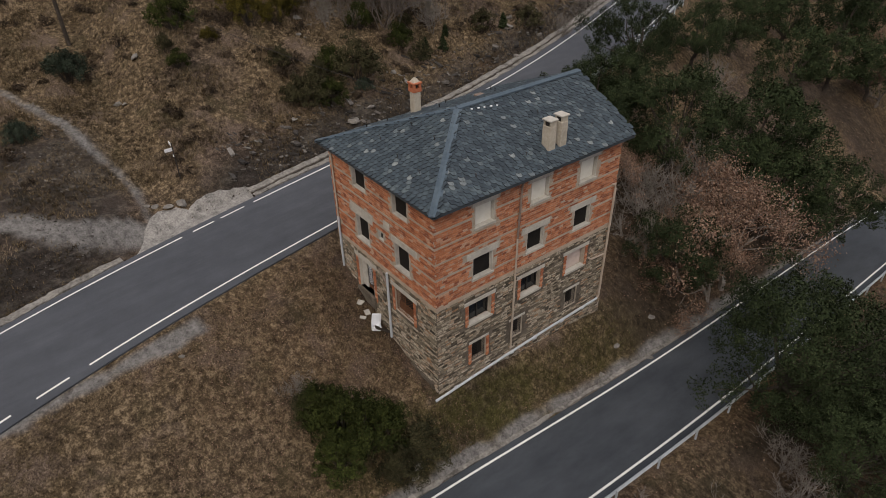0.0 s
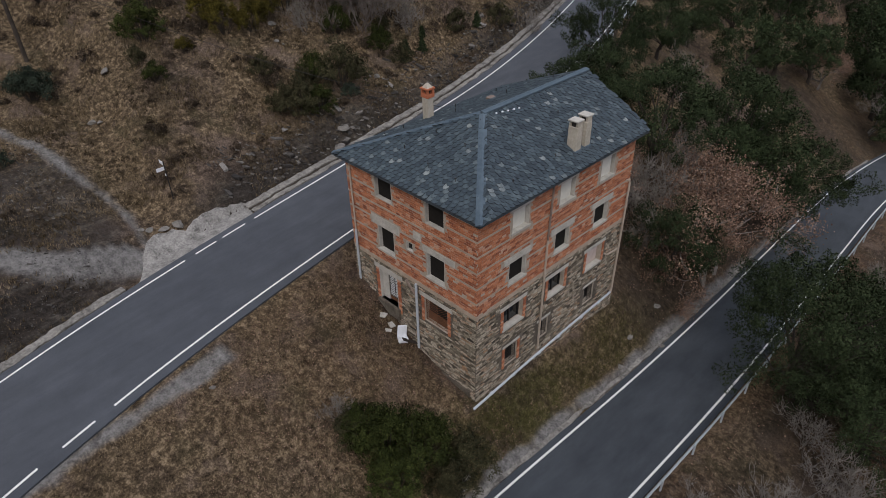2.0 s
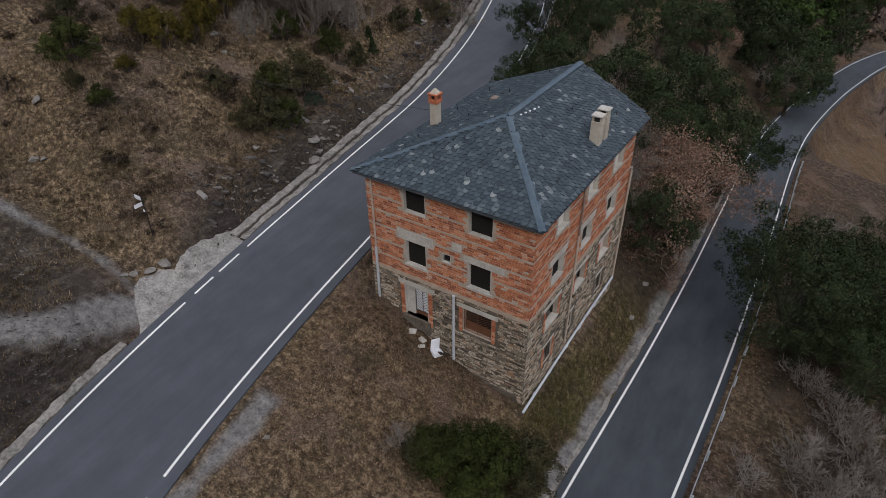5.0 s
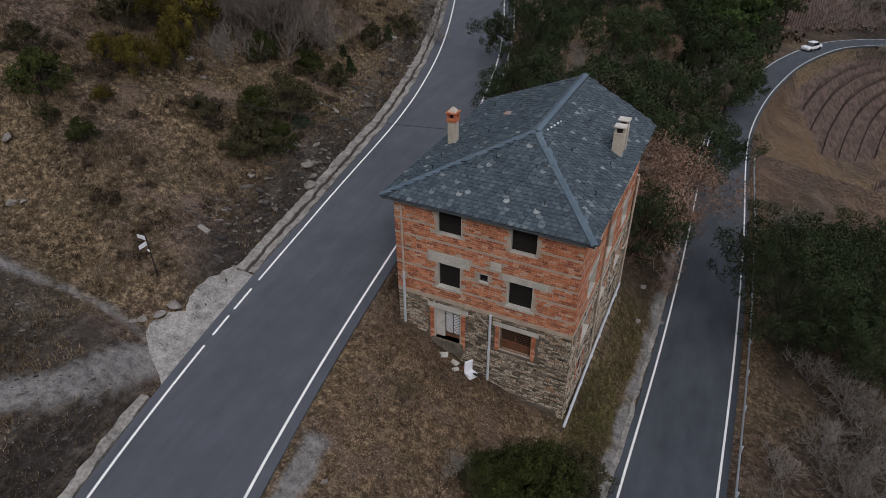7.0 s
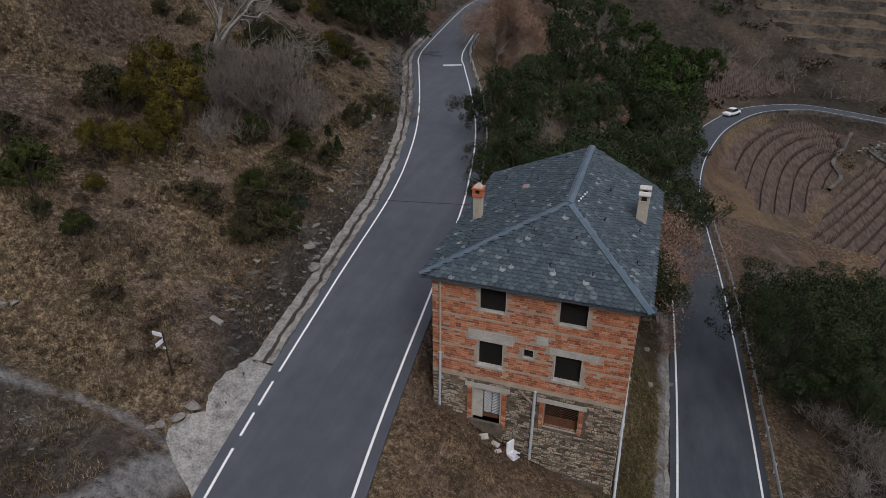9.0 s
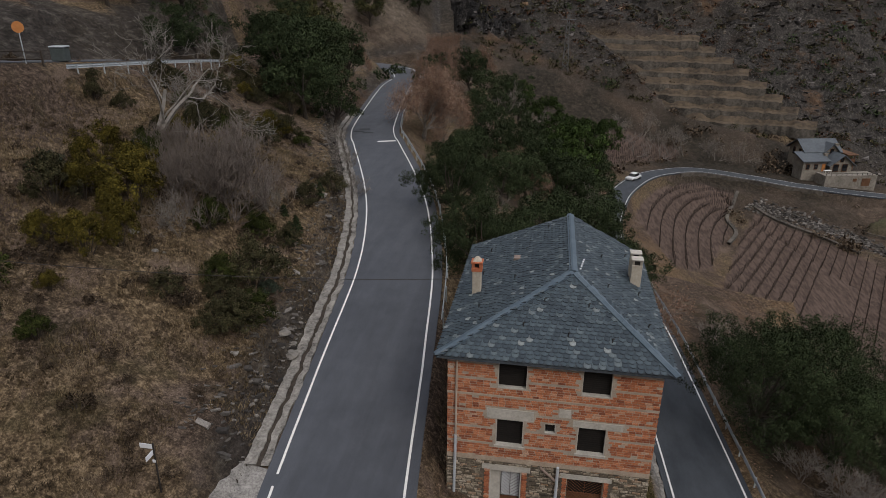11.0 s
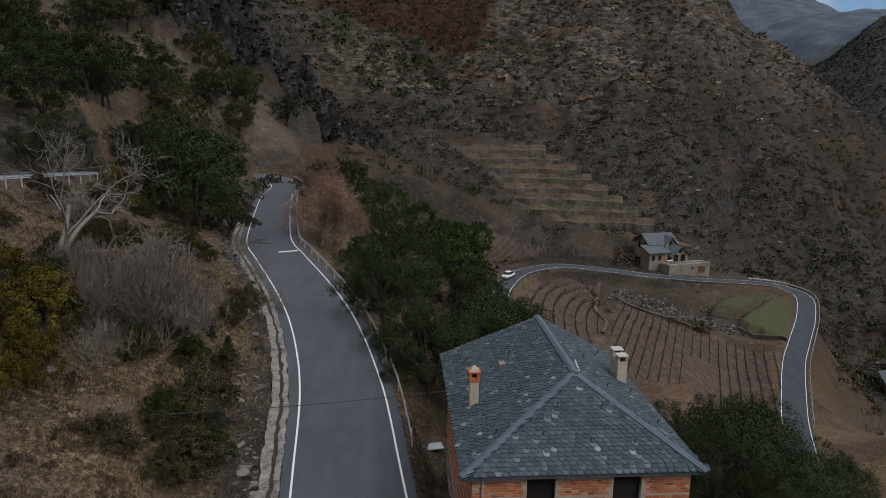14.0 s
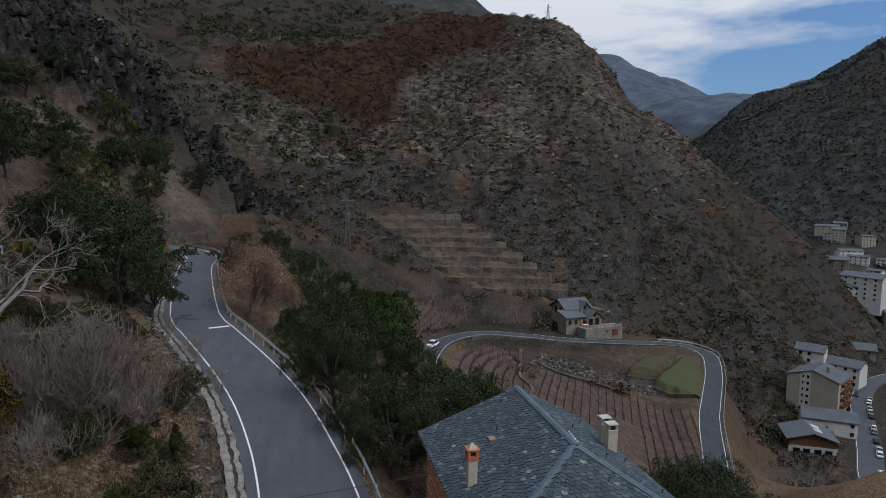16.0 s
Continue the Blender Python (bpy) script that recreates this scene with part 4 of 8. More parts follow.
def brickwork(name, singles):
    u0, u1, place = FACES[name]
    wall = walls[name, "up"]
    holes = HOLES[name][1] + LINTELS[name]
    found = []
    for k, low in enumerate(BANDS):
        top = BANDS[k + 1] if k + 1 < len(BANDS) else Z_EAVE
        low, top = low + 0.055, top - 0.055 if k + 1 < len(BANDS) else top
        n = max(1, round((top - low) / 0.105))
        h = (top - low) / n
        for row in range(n):
            u = u0 - rng.uniform(0, 0.27)
            while u < u1:
                ln = rng.uniform(0.22, 0.275)
                a, b = max(u, u0), min(u + ln, u1)
                c = low + row * h
                if b - a > 0.06 and clear_of(holes, a, b, c, c + h - 0.018) and rng.random() > 0.012:
                    found.append((a, b, c + rng.uniform(-0.003, 0.003), c + h - 0.018, rng.uniform(0.004, 0.014)))
                u += ln + 0.017
    corner = {"front": u1, "side": u0, "left": u0}[name]
    found.sort(key=lambda f: abs(f[0] - corner) + 0.8 * abs(f[2] - 8.6))
    joined = merge([slab_on(place, *f) for f in found[singles:]])
    joined = (joined[0], flip_for(name, joined[1]))
    ob = part("brickwork", joined, BRICK, wall)
    tagged(ob, kind="stuff")
    shared = {}
    for a, b, c, d, proud in found[:singles]:
        key = (round((b - a) / 0.02), round((d - c) / 0.01), round(proud / 0.005))
        if key not in shared:
            w, h, t = key[0] * 0.02, key[1] * 0.01, key[2] * 0.005 + 0.003
            v, f = slab_on(lambda u, v, dd: (u, dd, v), -w / 2, w / 2, -h / 2, h / 2, t)
            shared[key] = mesh_from("brick", v, flip_for(name, f), BRICK_ONE)
        ob = new("brick", shared[key])
        x, y, z = place((a + b) / 2, (c + d) / 2, 0)
        ob.matrix_basis = pose(x, y, z, 0, 0, 90 if name == "side" else 0)
        ob.parent = wall
    # rough mortar bands between the lifts of brick
    pieces = []
    for k, v in enumerate(BANDS):
        u = u0
        while u < u1:
            ln = rng.uniform(0.9, 2.6)
            a, b = u, min(u + ln, u1)
            th = 0.115 if k == 0 else rng.uniform(0.036, 0.056)
            if clear_of(HOLES[name][1] + LINTELS[name], a, b, v - th, v + th) and (k == 0 or rng.random() > 0.05):
                pieces.append(slab_on(place, a, b, v - th + rng.uniform(-0.012, 0.012), v + th, 0.016 + rng.uniform(0, 0.006)))
            u += ln
    for v, f in pieces:
        part("mortar_band", (v, flip_for(name, f)), BANDMAT, wall, "grey mortar band across the brickwork")


def stonework(name, v_top, foot, singles):
    """Random rubble: flat stones in uneven courses, from the foot line up."""
    u0, u1, place = FACES[name]
    wall = walls[name, "low"]
    holes = [(h[0] - 0.22, h[1] + 0.2, h[2] - 0.12, h[3] + 0.26) for h in HOLES[name][0]]
    found, v = [], -2.6
    while v < v_top - 0.03:
        h = min(rng.uniform(0.05, 0.13), v_top - v)
        u = u0
        while u < u1 - 0.05:
            ln = rng.uniform(0.11, 0.42)
            a, b = u, min(u + ln, u1)
            lift = rng.uniform(-0.02, 0.02)
            if v + h > foot(0.5 * (a + b)) - 0.3 and clear_of(holes, a, b, v, v + h, 0.0):
                j = rng.uniform(0.004, 0.022, 8)
                outer = [(a + j[0], v + lift + j[1]), (b - j[2], v + lift + j[3]), (b - j[4], v + h - j[5] + lift), (a + j[6], v + h - j[7] + lift)]
                proud = rng.uniform(0.012, 0.05)
                cu, cv = 0.5 * (a + b), v + h / 2 + lift
                pts = [place(p, q, 0.03) for p, q in outer]
                pts += [place(p * 0.97 + cu * 0.03, q * 0.95 + cv * 0.05, -proud * 0.7) for p, q in outer]
                pts += [place(p * 0.82 + cu * 0.18, q * 0.75 + cv * 0.25, -proud) for p, q in outer]
                fs = [(0, 1, 5, 4), (1, 2, 6, 5), (2, 3, 7, 6), (3, 0, 4, 7), (4, 5, 9, 8), (5, 6, 10, 9), (6, 7, 11, 10), (7, 4, 8, 11), (8, 9, 10, 11)]
                found.append((cu, v, pts, fs))
            u += ln + 0.006
        v += h + 0.008
    corner = {"front": u1, "side": u0, "left": u0}[name]
    found.sort(key=lambda f: abs(f[0] - corner) + 0.5 * abs(f[1] - 3))
    rest = merge([f[2:] for f in found[singles:]])
    tagged(part("stonework", (rest[0], flip_for(name, rest[1])), STONE, wall), kind="stuff")
    for cu, v, pts, fs in found[:singles]:
        part("stone", (pts, flip_for(name, fs)), STONE_ONE, wall)


def foot_front(u):
    return float(np.interp(u, [-8.3, -6.65, -4.7, -3.5, -2, 0], [2.6, 2.3, 1.3, 0.6, 0.2, -0.1]))


stonework("front", Z_BRICK - 0.03, foot_front, 140)
stonework("side", Z_BRICK - 0.03, lambda u: -0.2 - 0.13 * u, 150)
stonework("left", Z_BRICK - 0.03, lambda u: 3.0, 0)
brickwork("front", 290)
brickwork("side", 290)
brickwork("left", 0)


def ring(place, hole, inset, depth0, depth1):
    """A rectangular lining inside an opening."""
    a, b, c, d = hole
    o = [(a, c), (b, c), (b, d), (a, d)]
    i = [(a + inset, c + inset), (b - inset, c + inset), (b - inset, d - inset), (a + inset, d - inset)]
    v = [place(*p, depth0) for p in o] + [place(*p, depth0) for p in i] + [place(*p, depth1) for p in i] + [place(*p, depth1) for p in o]
    f = []
    for k in range(4):
        q = (k + 1) % 4
        f += [(k, q, 4 + q, 4 + k), (4 + k, 4 + q, 8 + q, 8 + k), (8 + k, 8 + q, 12 + q, 12 + k)]
    return v, f


def slab3(place, a, b, c, d, out, back):
    v = [place(u, w, t) for t in (-out, back) for u, w in ((a, c), (b, c), (b, d), (a, d))]
    return v, [(0, 1, 2, 3), (5, 4, 7, 6), (0, 4, 5, 1), (1, 5, 6, 2), (2, 6, 7, 3), (3, 7, 4, 0)]


def bars(place, hole, depth, radius, kind):
    """A grille: an upright frame with slanting bars that meet in a chevron."""
    a, b, c, d = hole
    mid, out = (a + b) / 2, []
    for u in (a + 0.03, mid, b - 0.03):
        out.append(tube([place(u, c + 0.02, depth), place(u, d - 0.02, depth)], radius, 4))
    for w in (c + 0.03, d - 0.03):
        out.append(tube([place(a, w, depth), place(b, w, depth)], radius, 4))
    n = 9 if kind == "chevron" else 7
    half = (b - a) / 2
    rise = half * (0.8 if kind == "chevron" else 1.1)
    for k in range(-4, n + 4):
        w = c + (d - c) * k / n
        for s, u_end in ((1, a + 0.03), (-1, b - 0.03)):
            w0, w1 = w, w + rise
            lo, hi = max(w0, c + 0.02), min(w1, d - 0.02)
            if hi - lo < 0.04:
                continue
            t0, t1 = (lo - w0) / rise, (hi - w0) / rise
            out.append(tube([place(mid + (u_end - mid) * t0, lo, depth), place(mid + (u_end - mid) * t1, hi, depth)], radius * 0.75, 4))
    return merge(out)


def opening(face, hole, fill, sill=True, lintel=None, jambs=None, depth=0.2, frame_mat=CONCRETE, slats=False, grille=None, name="window", label="", panes=0):
    place = FACES[face][2]
    a, b, c, d = hole
    win = part(name, ring(place, hole, 0.028, 0.004, 0.30), frame_mat, house, label)
    if slats:
        # one ribbed curtain
        n, pts = 12, []
        for k in range(n):
            w0, w1 = (c + 0.05 + (d - c - 0.1) * (k + q) / n for q in (0.0, 0.86))
            pts += [(w0, depth), (w1, depth + 0.012), (w1, depth + 0.03)]
        v = [place(u, w, t) for w, t in pts for u in (a + 0.02, b - 0.02)]
        part("shutter", (v, [(2 * k, 2 * k + 1, 2 * k + 3, 2 * k + 2) for k in range(len(pts) - 1)]), fill, win, "closed dark roller shutter")
    elif panes:
        part("pane", slab3(place, a + 0.05, b - 0.05, c + 0.05, d - 0.05, -depth - 0.02, depth + 0.04), fill, win)
        for k in range(panes + 1):
            u = a + 0.05 + (b - a - 0.1) * k / panes
            part("mullion", slab3(place, u - 0.025, u + 0.025, c + 0.05, d - 0.05, -depth + 0.03, depth + 0.02), IRON if k not in (0, panes) else DARKWOOD_GLOOM, win)
    else:
        # behind a grille this sheet is the room's darkness, given as flat colour
        part("blind", slab3(place, a + 0.05, b - 0.05, c + 0.05, d - 0.05, -depth, depth + 0.04), fill, win)
    if sill:
        part("sill", slab3(place, a - 0.06, b + 0.06, c - 0.07, c + 0.045, 0.05, 0.22), CONCRETE, win, "worn concrete sill")
    if lintel:
        part("lintel", slab3(place, *lintel, 0.02, 0.05), CONCRETE, win, "rough concrete lintel")
    if jambs:
        for u in (a - 0.09, b + 0.09):
            pieces, w, k = [], c - 0.05, 0
            while w < d:
                wide = 0.10 if k % 2 else 0.07
                pieces.append(slab3(place, u - wide, u + wide, w, min(w + 0.09, d), 0.028, 0.05))
                w, k = w + 0.103, k + 1
            part("brick_jamb", merge(pieces), BRICK, win, "brick jamb let into the stone")
    if grille:
        part("grille", bars(place, (a + 0.04, b - 0.04, c + 0.04, d - 0.04), 0.07, 0.014, grille), RUST if face == "front" else IRON, win, "iron grille of slanting bars")
    return win


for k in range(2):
    opening("front", FRONT_UP[k], DARKWOOD_GLOOM, sill=False, lintel=LINTELS["front"][k], slats=True, label="top-floor window with closed dark shutter")
    opening("front", FRONT_UP[2 + k], DARKWOOD_GLOOM, lintel=LINTELS["front"][2 + k], slats=True, label="middle-floor window with concrete lintel and sill")
opening("front", FRONT_UP[4], GLASS, sill=False, lintel=LINTELS["front"][4], depth=0.12, label="tiny square window")
for k in range(3):
    opening("side", SIDE_UP[k], BLIND, lintel=LINTELS["side"][k], depth=0.2, label="top-floor window with white blind")
    opening("side", SIDE_UP[3 + k], DARKWOOD_GLOOM, lintel=LINTELS["side"][3 + k], slats=True, label="middle-floor window, dark inside")
for k, fill in enumerate((GLASS, GLASS, PINK)):
    h = SIDE_LOW[k]
    opening("side", h, fill, lintel=(h[0] - 0.25, h[1] + 0.25, h[3], h[3] + 0.2), jambs=True, panes=2 if fill is GLASS else 0, depth=0.26, frame_mat=MORTAR,
            label="stone-floor window with brick jambs")
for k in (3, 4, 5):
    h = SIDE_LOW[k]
    opening("side", h, DARKWOOD_GLOOM, sill=False, lintel=(h[0] - 0.15, h[1] + 0.15, h[3], h[3] + 0.14), jambs=k == 3, grille="slant", depth=0.3, frame_mat=MORTAR, label="cellar window behind an iron grille")
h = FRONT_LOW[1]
opening("front", h, DARKWOOD_GLOOM, sill=False, lintel=(h[0] - 0.3, h[1] + 0.3, h[3], h[3] + 0.24), jambs=True, grille="chevron", depth=0.28, frame_mat=MORTAR, label="ground-floor window behind a rusty grille")
part("board", slab3(FACES["front"][2], h[0] + 0.06, h[1] - 0.06, h[2] + 0.06, h[2] + 0.52, -0.2, 0.24), RUST, bpy.data.objects["window"], "")

# the door
h = FRONT_LOW[0]
place = FACES["front"][2]
door = part("door", ring(place, h, 0.05, -0.012, 0.34), CONCRETE, house, "white panelled door behind black chevron bars")
part("jamb_block", slab3(place, h[0] + 0.05, h[0] + 0.48, h[2], h[3], -0.16, 0.40), CONCRETE, door)
dl = (h[0] + 0.48, h[1] - 0.05, h[2] + 0.10, h[3] - 0.05)
part("leaf", slab3(place, dl[0], dl[1], dl[2] + 0.22, dl[3], -0.24, 0.29), WHITEPAINT, door)
part("kick_panel", slab3(place, dl[0], dl[1], dl[2], dl[2] + 0.22, -0.22, 0.29), RUST, door, "brown kick panel")
part("bar_grille", bars(place, (dl[0], dl[1], dl[2] + 0.22, dl[3]), 0.21, 0.017, "chevron"), IRON, door, "black chevron bars")
part("lintel", slab3(place, h[0] - 0.32, h[1] + 0.36, h[3], h[3] + 0.27, 0.022, 0.05), CONCRETE, door, "rough concrete lintel")
part("step", slab3(place, h[0] - 0.1, h[1] + 0.12, h[2] - 0.6, h[2] + 0.05, 0.16, 0.36), RUBBLE, door, "worn concrete step")
for u in (h[0] - 0.1, h[1] + 0.12):
    pieces, w, k = [], h[2] - 0.2, 0
    while w < h[3]:
        wide = 0.12 if k % 2 else 0.09
        pieces.append(slab3(place, u - wide, u + wide, w, w + 0.09, 0.03, 0.05))
        w, k = w + 0.103, k + 1
    part("brick_jamb", merge(pieces), BRICK, door)

# ---- house: slates ----
def slate_shape(w, ln):
    """Outline of one slate: square top, rounded foot at the origin."""
    pts = [(-w / 2, ln), (-w / 2, w * 0.46)]
    for k in range(1, 6):
        t = math.pi * (1 + k / 6)
        pts.append((math.cos(t) * w / 2, w * 0.46 + math.sin(t) * w * 0.46))
    return pts + [(w / 2, w * 0.46), (w / 2, ln)]


# shadow between the slates, coloured onto their sides
SLATE_EDGE_SHADE = Mat("slate_edge_shade", 0.9).colour((0.012, 0.014, 0.017)).m


def edged(me):
    """Dark rims round every slate face: the shadow line under each slate, put in as colour."""
    me.materials.append(SLATE_EDGE_SHADE)
    me.polygons.foreach_set("material_index", [0 if len(p.vertices) > 4 else 1 for p in me.polygons])
    return me


def slate_piece(w, ln, lift):
    out = slate_shape(w, ln)
    n = len(out)
    v = [(x, y, lift * (1 - y / ln) + 0.03) for x, y in out] + [(x, y, lift * (1 - y / ln)) for x, y in out]
    f = [tuple(range(n))] + [(k, n + k, n + (k + 1) % n, (k + 1) % n) for k in range(n - 1)]
    return v, f


def slating(corners, along, up, singles, seed):
    """Slates over one roof plane; corners bound it, along runs with the eaves and up climbs the slope."""
    r = np.random.default_rng(seed)
    o, e1, e2 = Vector(corners[0]), Vector(along).normalized(), Vector(up).normalized()
    nrm = e1.cross(e2)
    poly = [((Vector(c) - o).dot(e1), (Vector(c) - o).dot(e2)) for c in corners]
    top = max(p[1] for p in poly)

    def span(t):
        xs = []
        for (x0, y0), (x1, y1) in zip(poly, poly[1:] + poly[:1]):
            if min(y0, y1) <= t <= max(y0, y1) and abs(y1 - y0) > 1e-6:
                xs.append(x0 + (x1 - x0) * (t - y0) / (y1 - y0))
        return (min(xs), max(xs)) if xs else (0, 0)

    pieces, row, t = [], 0, -0.05
    while t < top - 0.15:
        a, b = span(min(max(t + 0.1, 0.01), top - 0.01))
        u = a + 0.05 + (0.14 if row % 2 else 0.0)
        while u < b - 0.04:
            w = r.uniform(0.245, 0.29)
            pieces.append((u + w / 2, t + r.uniform(-0.012, 0.012), w, r.normal(0, 1.6), r.uniform(0.026, 0.046)))
            u += w + 0.012
        t += 0.195
        row += 1
    base = Matrix(((e1.x, e2.x, nrm.x, o.x), (e1.y, e2.y, nrm.y, o.y), (e1.z, e2.z, nrm.z, o.z), (0, 0, 0, 1)))
    shared = [edged(mesh_from("slate", *slate_piece(w, 0.36, 0.03), SLATE_ONE)) for w in (0.25, 0.265, 0.28)]
    joined = []
    for k, (u, t, w, tw, lift) in enumerate(pieces):
        m = base @ pose(u, t, 0.006, 0, 0, tw)
        if k < singles:
            ob = new("slate", shared[k % 3])
            ob.parent, ob.matrix_basis = roof, m
        else:
            v, f = slate_piece(w, 0.36, lift)
            joined.append(([m @ Vector(p) for p in v], f))
    tagged(part("slating", edged(mesh_from("slating", *merge(joined), SLATE)), SLATE, roof), kind="stuff")


P0, P1, P2, P3, P4, P5 = [Vector(v) for v in roof_v[:6]]
slating([P0, P1, P4], (1, 0, 0), P4 - Vector((RX, EY0, EZ)), 290, 1)
slating([P1, P2, P5, P4], (0, 1, 0), Vector((RX, 0, RZ)) - Vector((EX1, 0, EZ)), 0, 2)
slating([P3, P0, P4, P5], (0, -1, 0), Vector((RX, 0, RZ)) - Vector((EX0, 0, EZ)), 0, 3)


def cap(a, b, name, half=0.18):
    """A folded sheet over a hip or the ridge."""
    a, b = Vector(a), Vector(b)
    t = (b - a).normalized()
    s = t.cross(Vector((0, 0, 1))).normalized()
    n = s.cross(t)
    rows = []
    for p in (a, b):
        rows.append([p + s * k * half + n * z for k, z in ((-1, -0.015), (-1, 0.045), (-0.3, 0.085), (0, 0.10), (0.3, 0.085), (1, 0.045), (1, -0.015))])
    v = rows[0] + rows[1]
    return part(name, (v, [(k, k + 1, k + 8, k + 7) for k in range(6)] + [tuple(range(7))[::-1], tuple(range(7, 14))]), LEAD, roof, "blue-grey lead sheet capping")


cap(P0 + Vector((-0.02, -0.02, 0)), P4, "hip_cap")
cap(P1 + Vector((0.02, -0.02, 0)), P4, "hip_cap")
cap(P4 + Vector((0, -0.1, 0.01)), P5 + Vector((0, 0.05, 0.01)), "ridge_cap")
# pale eaves board and gutter edge
part("fascia", box(EX0 + 0.05, EX1 - 0.05, EY0 + 0.02, EY0 + 0.06, EZ - 0.11, EZ - 0.02), OLDPIPE, roof)
part("fascia", box(EX1 - 0.06, EX1 - 0.02, EY0 + 0.1, RY1, EZ - 0.11, EZ - 0.02), CONCRETE, roof, "crumbling pale eaves edge")
part("verge", (lambda a, b: tube([a, b], 0.03, 4))(P2 + Vector((0, 0.02, 0.02)), P5 + Vector((0, 0.02, 0.02))), LEAD, roof)
for x, y in ((-7.2, 1.6), (-5.4, 1.2), (-3.6, 0.9), (-1.9, 0.8), (-4.6, 2.4), (-2.8, 2.3), (-0.3, 2.5), (-0.4, 5.4), (-1.9, 4.3), (-2.0, 7.6), (-0.6, 9.8), (-7.4, 2.9), (-7.6, 6.6), (-6.0, 5.0), (-5.6, 8.2), (-7.5, 9.6), (-4.6, 10.6)):
    zr = min(EZ + (EX1 - x) * (RZ - EZ) / (EX1 - RX), EZ + (x - EX0) * (RZ - EZ) / (RX - EX0), EZ + (y - EY0) * (RZ - EZ) / (RY0 - EY0))
    part("snow_hook", tube([(x, y, zr + 0.01), (x, y - 0.02, zr + 0.24), (x + 0.06, y - 0.10, zr + 0.27)], 0.028, 4), IRON, roof)
for k in range(5):
    part("mortar_dab", box(-3.16 + 0.05 * k, -3.08 + 0.05 * k, 4.55 + 0.33 * k, 4.63 + 0.33 * k + 0.04 * (k % 2), RZ - 0.10 - 0.025 * k, RZ - 0.05 - 0.025 * k, 0.012), WHITEPAINT, roof, "white dab of mortar")
part("bare_patch", box(-6.2, -5.5, 7.3, 7.75, 10.68, 10.93, 0.02), OLDPIPE, roof, "slipped slates over bare brown boards")


# ---- house: chimneys and pipes ----
def chimney_brick(x, y, z):
    c = part("chimney", box(x - 0.2, x + 0.2, y - 0.2, y + 0.2, z - 0.25, z + 1.15, 0.02), PLASTER, house, "plastered chimney with red brick head")
    part("brick_band", box(x - 0.24, x + 0.24, y - 0.24, y + 0.24, z + 1.15, z + 1.32, 0.012), REDBRICK, c)
    for dx in (-0.17, 0.17):
        for dy in (-0.17, 0.17):
            part("brick_post", box(x + dx - 0.06, x + dx + 0.06, y + dy - 0.06, y + dy + 0.06, z + 1.32, z + 1.55), REDBRICK, c)
    # dark block in the head: shade of the openings put in as colour
    part("flue", box(x - 0.1, x + 0.1, y - 0.1, y + 0.1, z + 1.32, z + 1.45), IRON, c)
    part("cap_slab", box(x - 0.27, x + 0.27, y - 0.27, y + 0.27, z + 1.55, z + 1.63, 0.012), REDBRICK, c)
    bm = bmesh.new()
    bmesh.ops.create_cone(bm, segments=4, radius1=0.27, radius2=0.07, depth=0.2, cap_ends=True, matrix=pose(x, y, z + 1.73, 0, 0, 45))
    part("cap_top", bm, PLASTER, c)


def chimney_block(x, y, z, tall):
    c = part("chimney", box(x - 0.24, x + 0.24, y - 0.2, y + 0.2, z - 0.35, z + tall, 0.015), PLASTER, house, "tall beige rendered chimney with flat cap")
    part("collar", box(x - 0.28, x + 0.28, y - 0.24, y + 0.24, z - 0.3, z - 0.02, 0.03), LEAD, c, "lead flashing collar")
    for dx in (-0.18, 0.18):
        part("cap_post", box(x + dx - 0.045, x + dx + 0.045, y - 0.17, y + 0.17, z + tall, z + tall + 0.24), PLASTER, c)
    # dark block that colours in the shaded slot below the cap
    part("flue", box(x - 0.12, x + 0.12, y - 0.14, y + 0.14, z + tall, z + tall + 0.2), IRON, c)
    part("cap_slab", box(x - 0.27, x + 0.27, y - 0.25, y + 0.25, z + tall + 0.24, z + tall + 0.31, 0.015), CONCRETE, c)


chimney_brick(-7.72, 4.8, 10.10)
chimney_block(-0.42, 6.75, 10.2, 1.06)
chimney_block(-0.42, 7.45, 10.2, 1.11)
part("gutter_pipe", tube([(-7.92, -0.09, 9.66), (-7.93, -0.09, 5.8)], 0.045, 8), BEIGE, house, "beige downpipe")
part("gutter_pipe", tube([(-7.93, -0.10, 5.82), (-7.98, -0.10, 2.5)], 0.062, 8), PVC, house, "grey-white plastic downpipe")
part("gutter_pipe", tube([(-3.62, -0.12, 4.72), (-3.64, -0.12, 0.75)], 0.065, 8), PVC, house, "grey-white plastic downpipe")
part("gutter_pipe", tube([(-4.35, -0.06, 4.58), (-4.2, -0.1, 4.45), (-3.7, -0.1, 4.0)], 0.055, 8), OLDPIPE, house, "slanting old waste pipe")
part("gutter_pipe", tube([(HX1 + 0.3, 4.75, 9.58), (HX1 + 0.09, 4.72, 9.3), (HX1 + 0.09, 4.6, 6.6)], 0.05, 8), OLDPIPE, house, "dark downpipe")
part("gutter_pipe", tube([(HX1 + 0.09, 4.6, 6.6), (HX1 + 0.1, 4.5, 0.05)], 0.05, 8), BEIGE, house, "beige downpipe")
part("gutter_pipe", tube([(HX1 - 0.05, 11.05, 7.1), (HX1 + 0.14, 11.15, 7.15), (HX1 + 0.14, 11.2, 6.9), (HX1 + 0.12, 11.1, 0.2), (HX1 + 0.18, 10.9, 0.1)], 0.06, 8), BEIGE, house, "beige waste pipe on the corner")
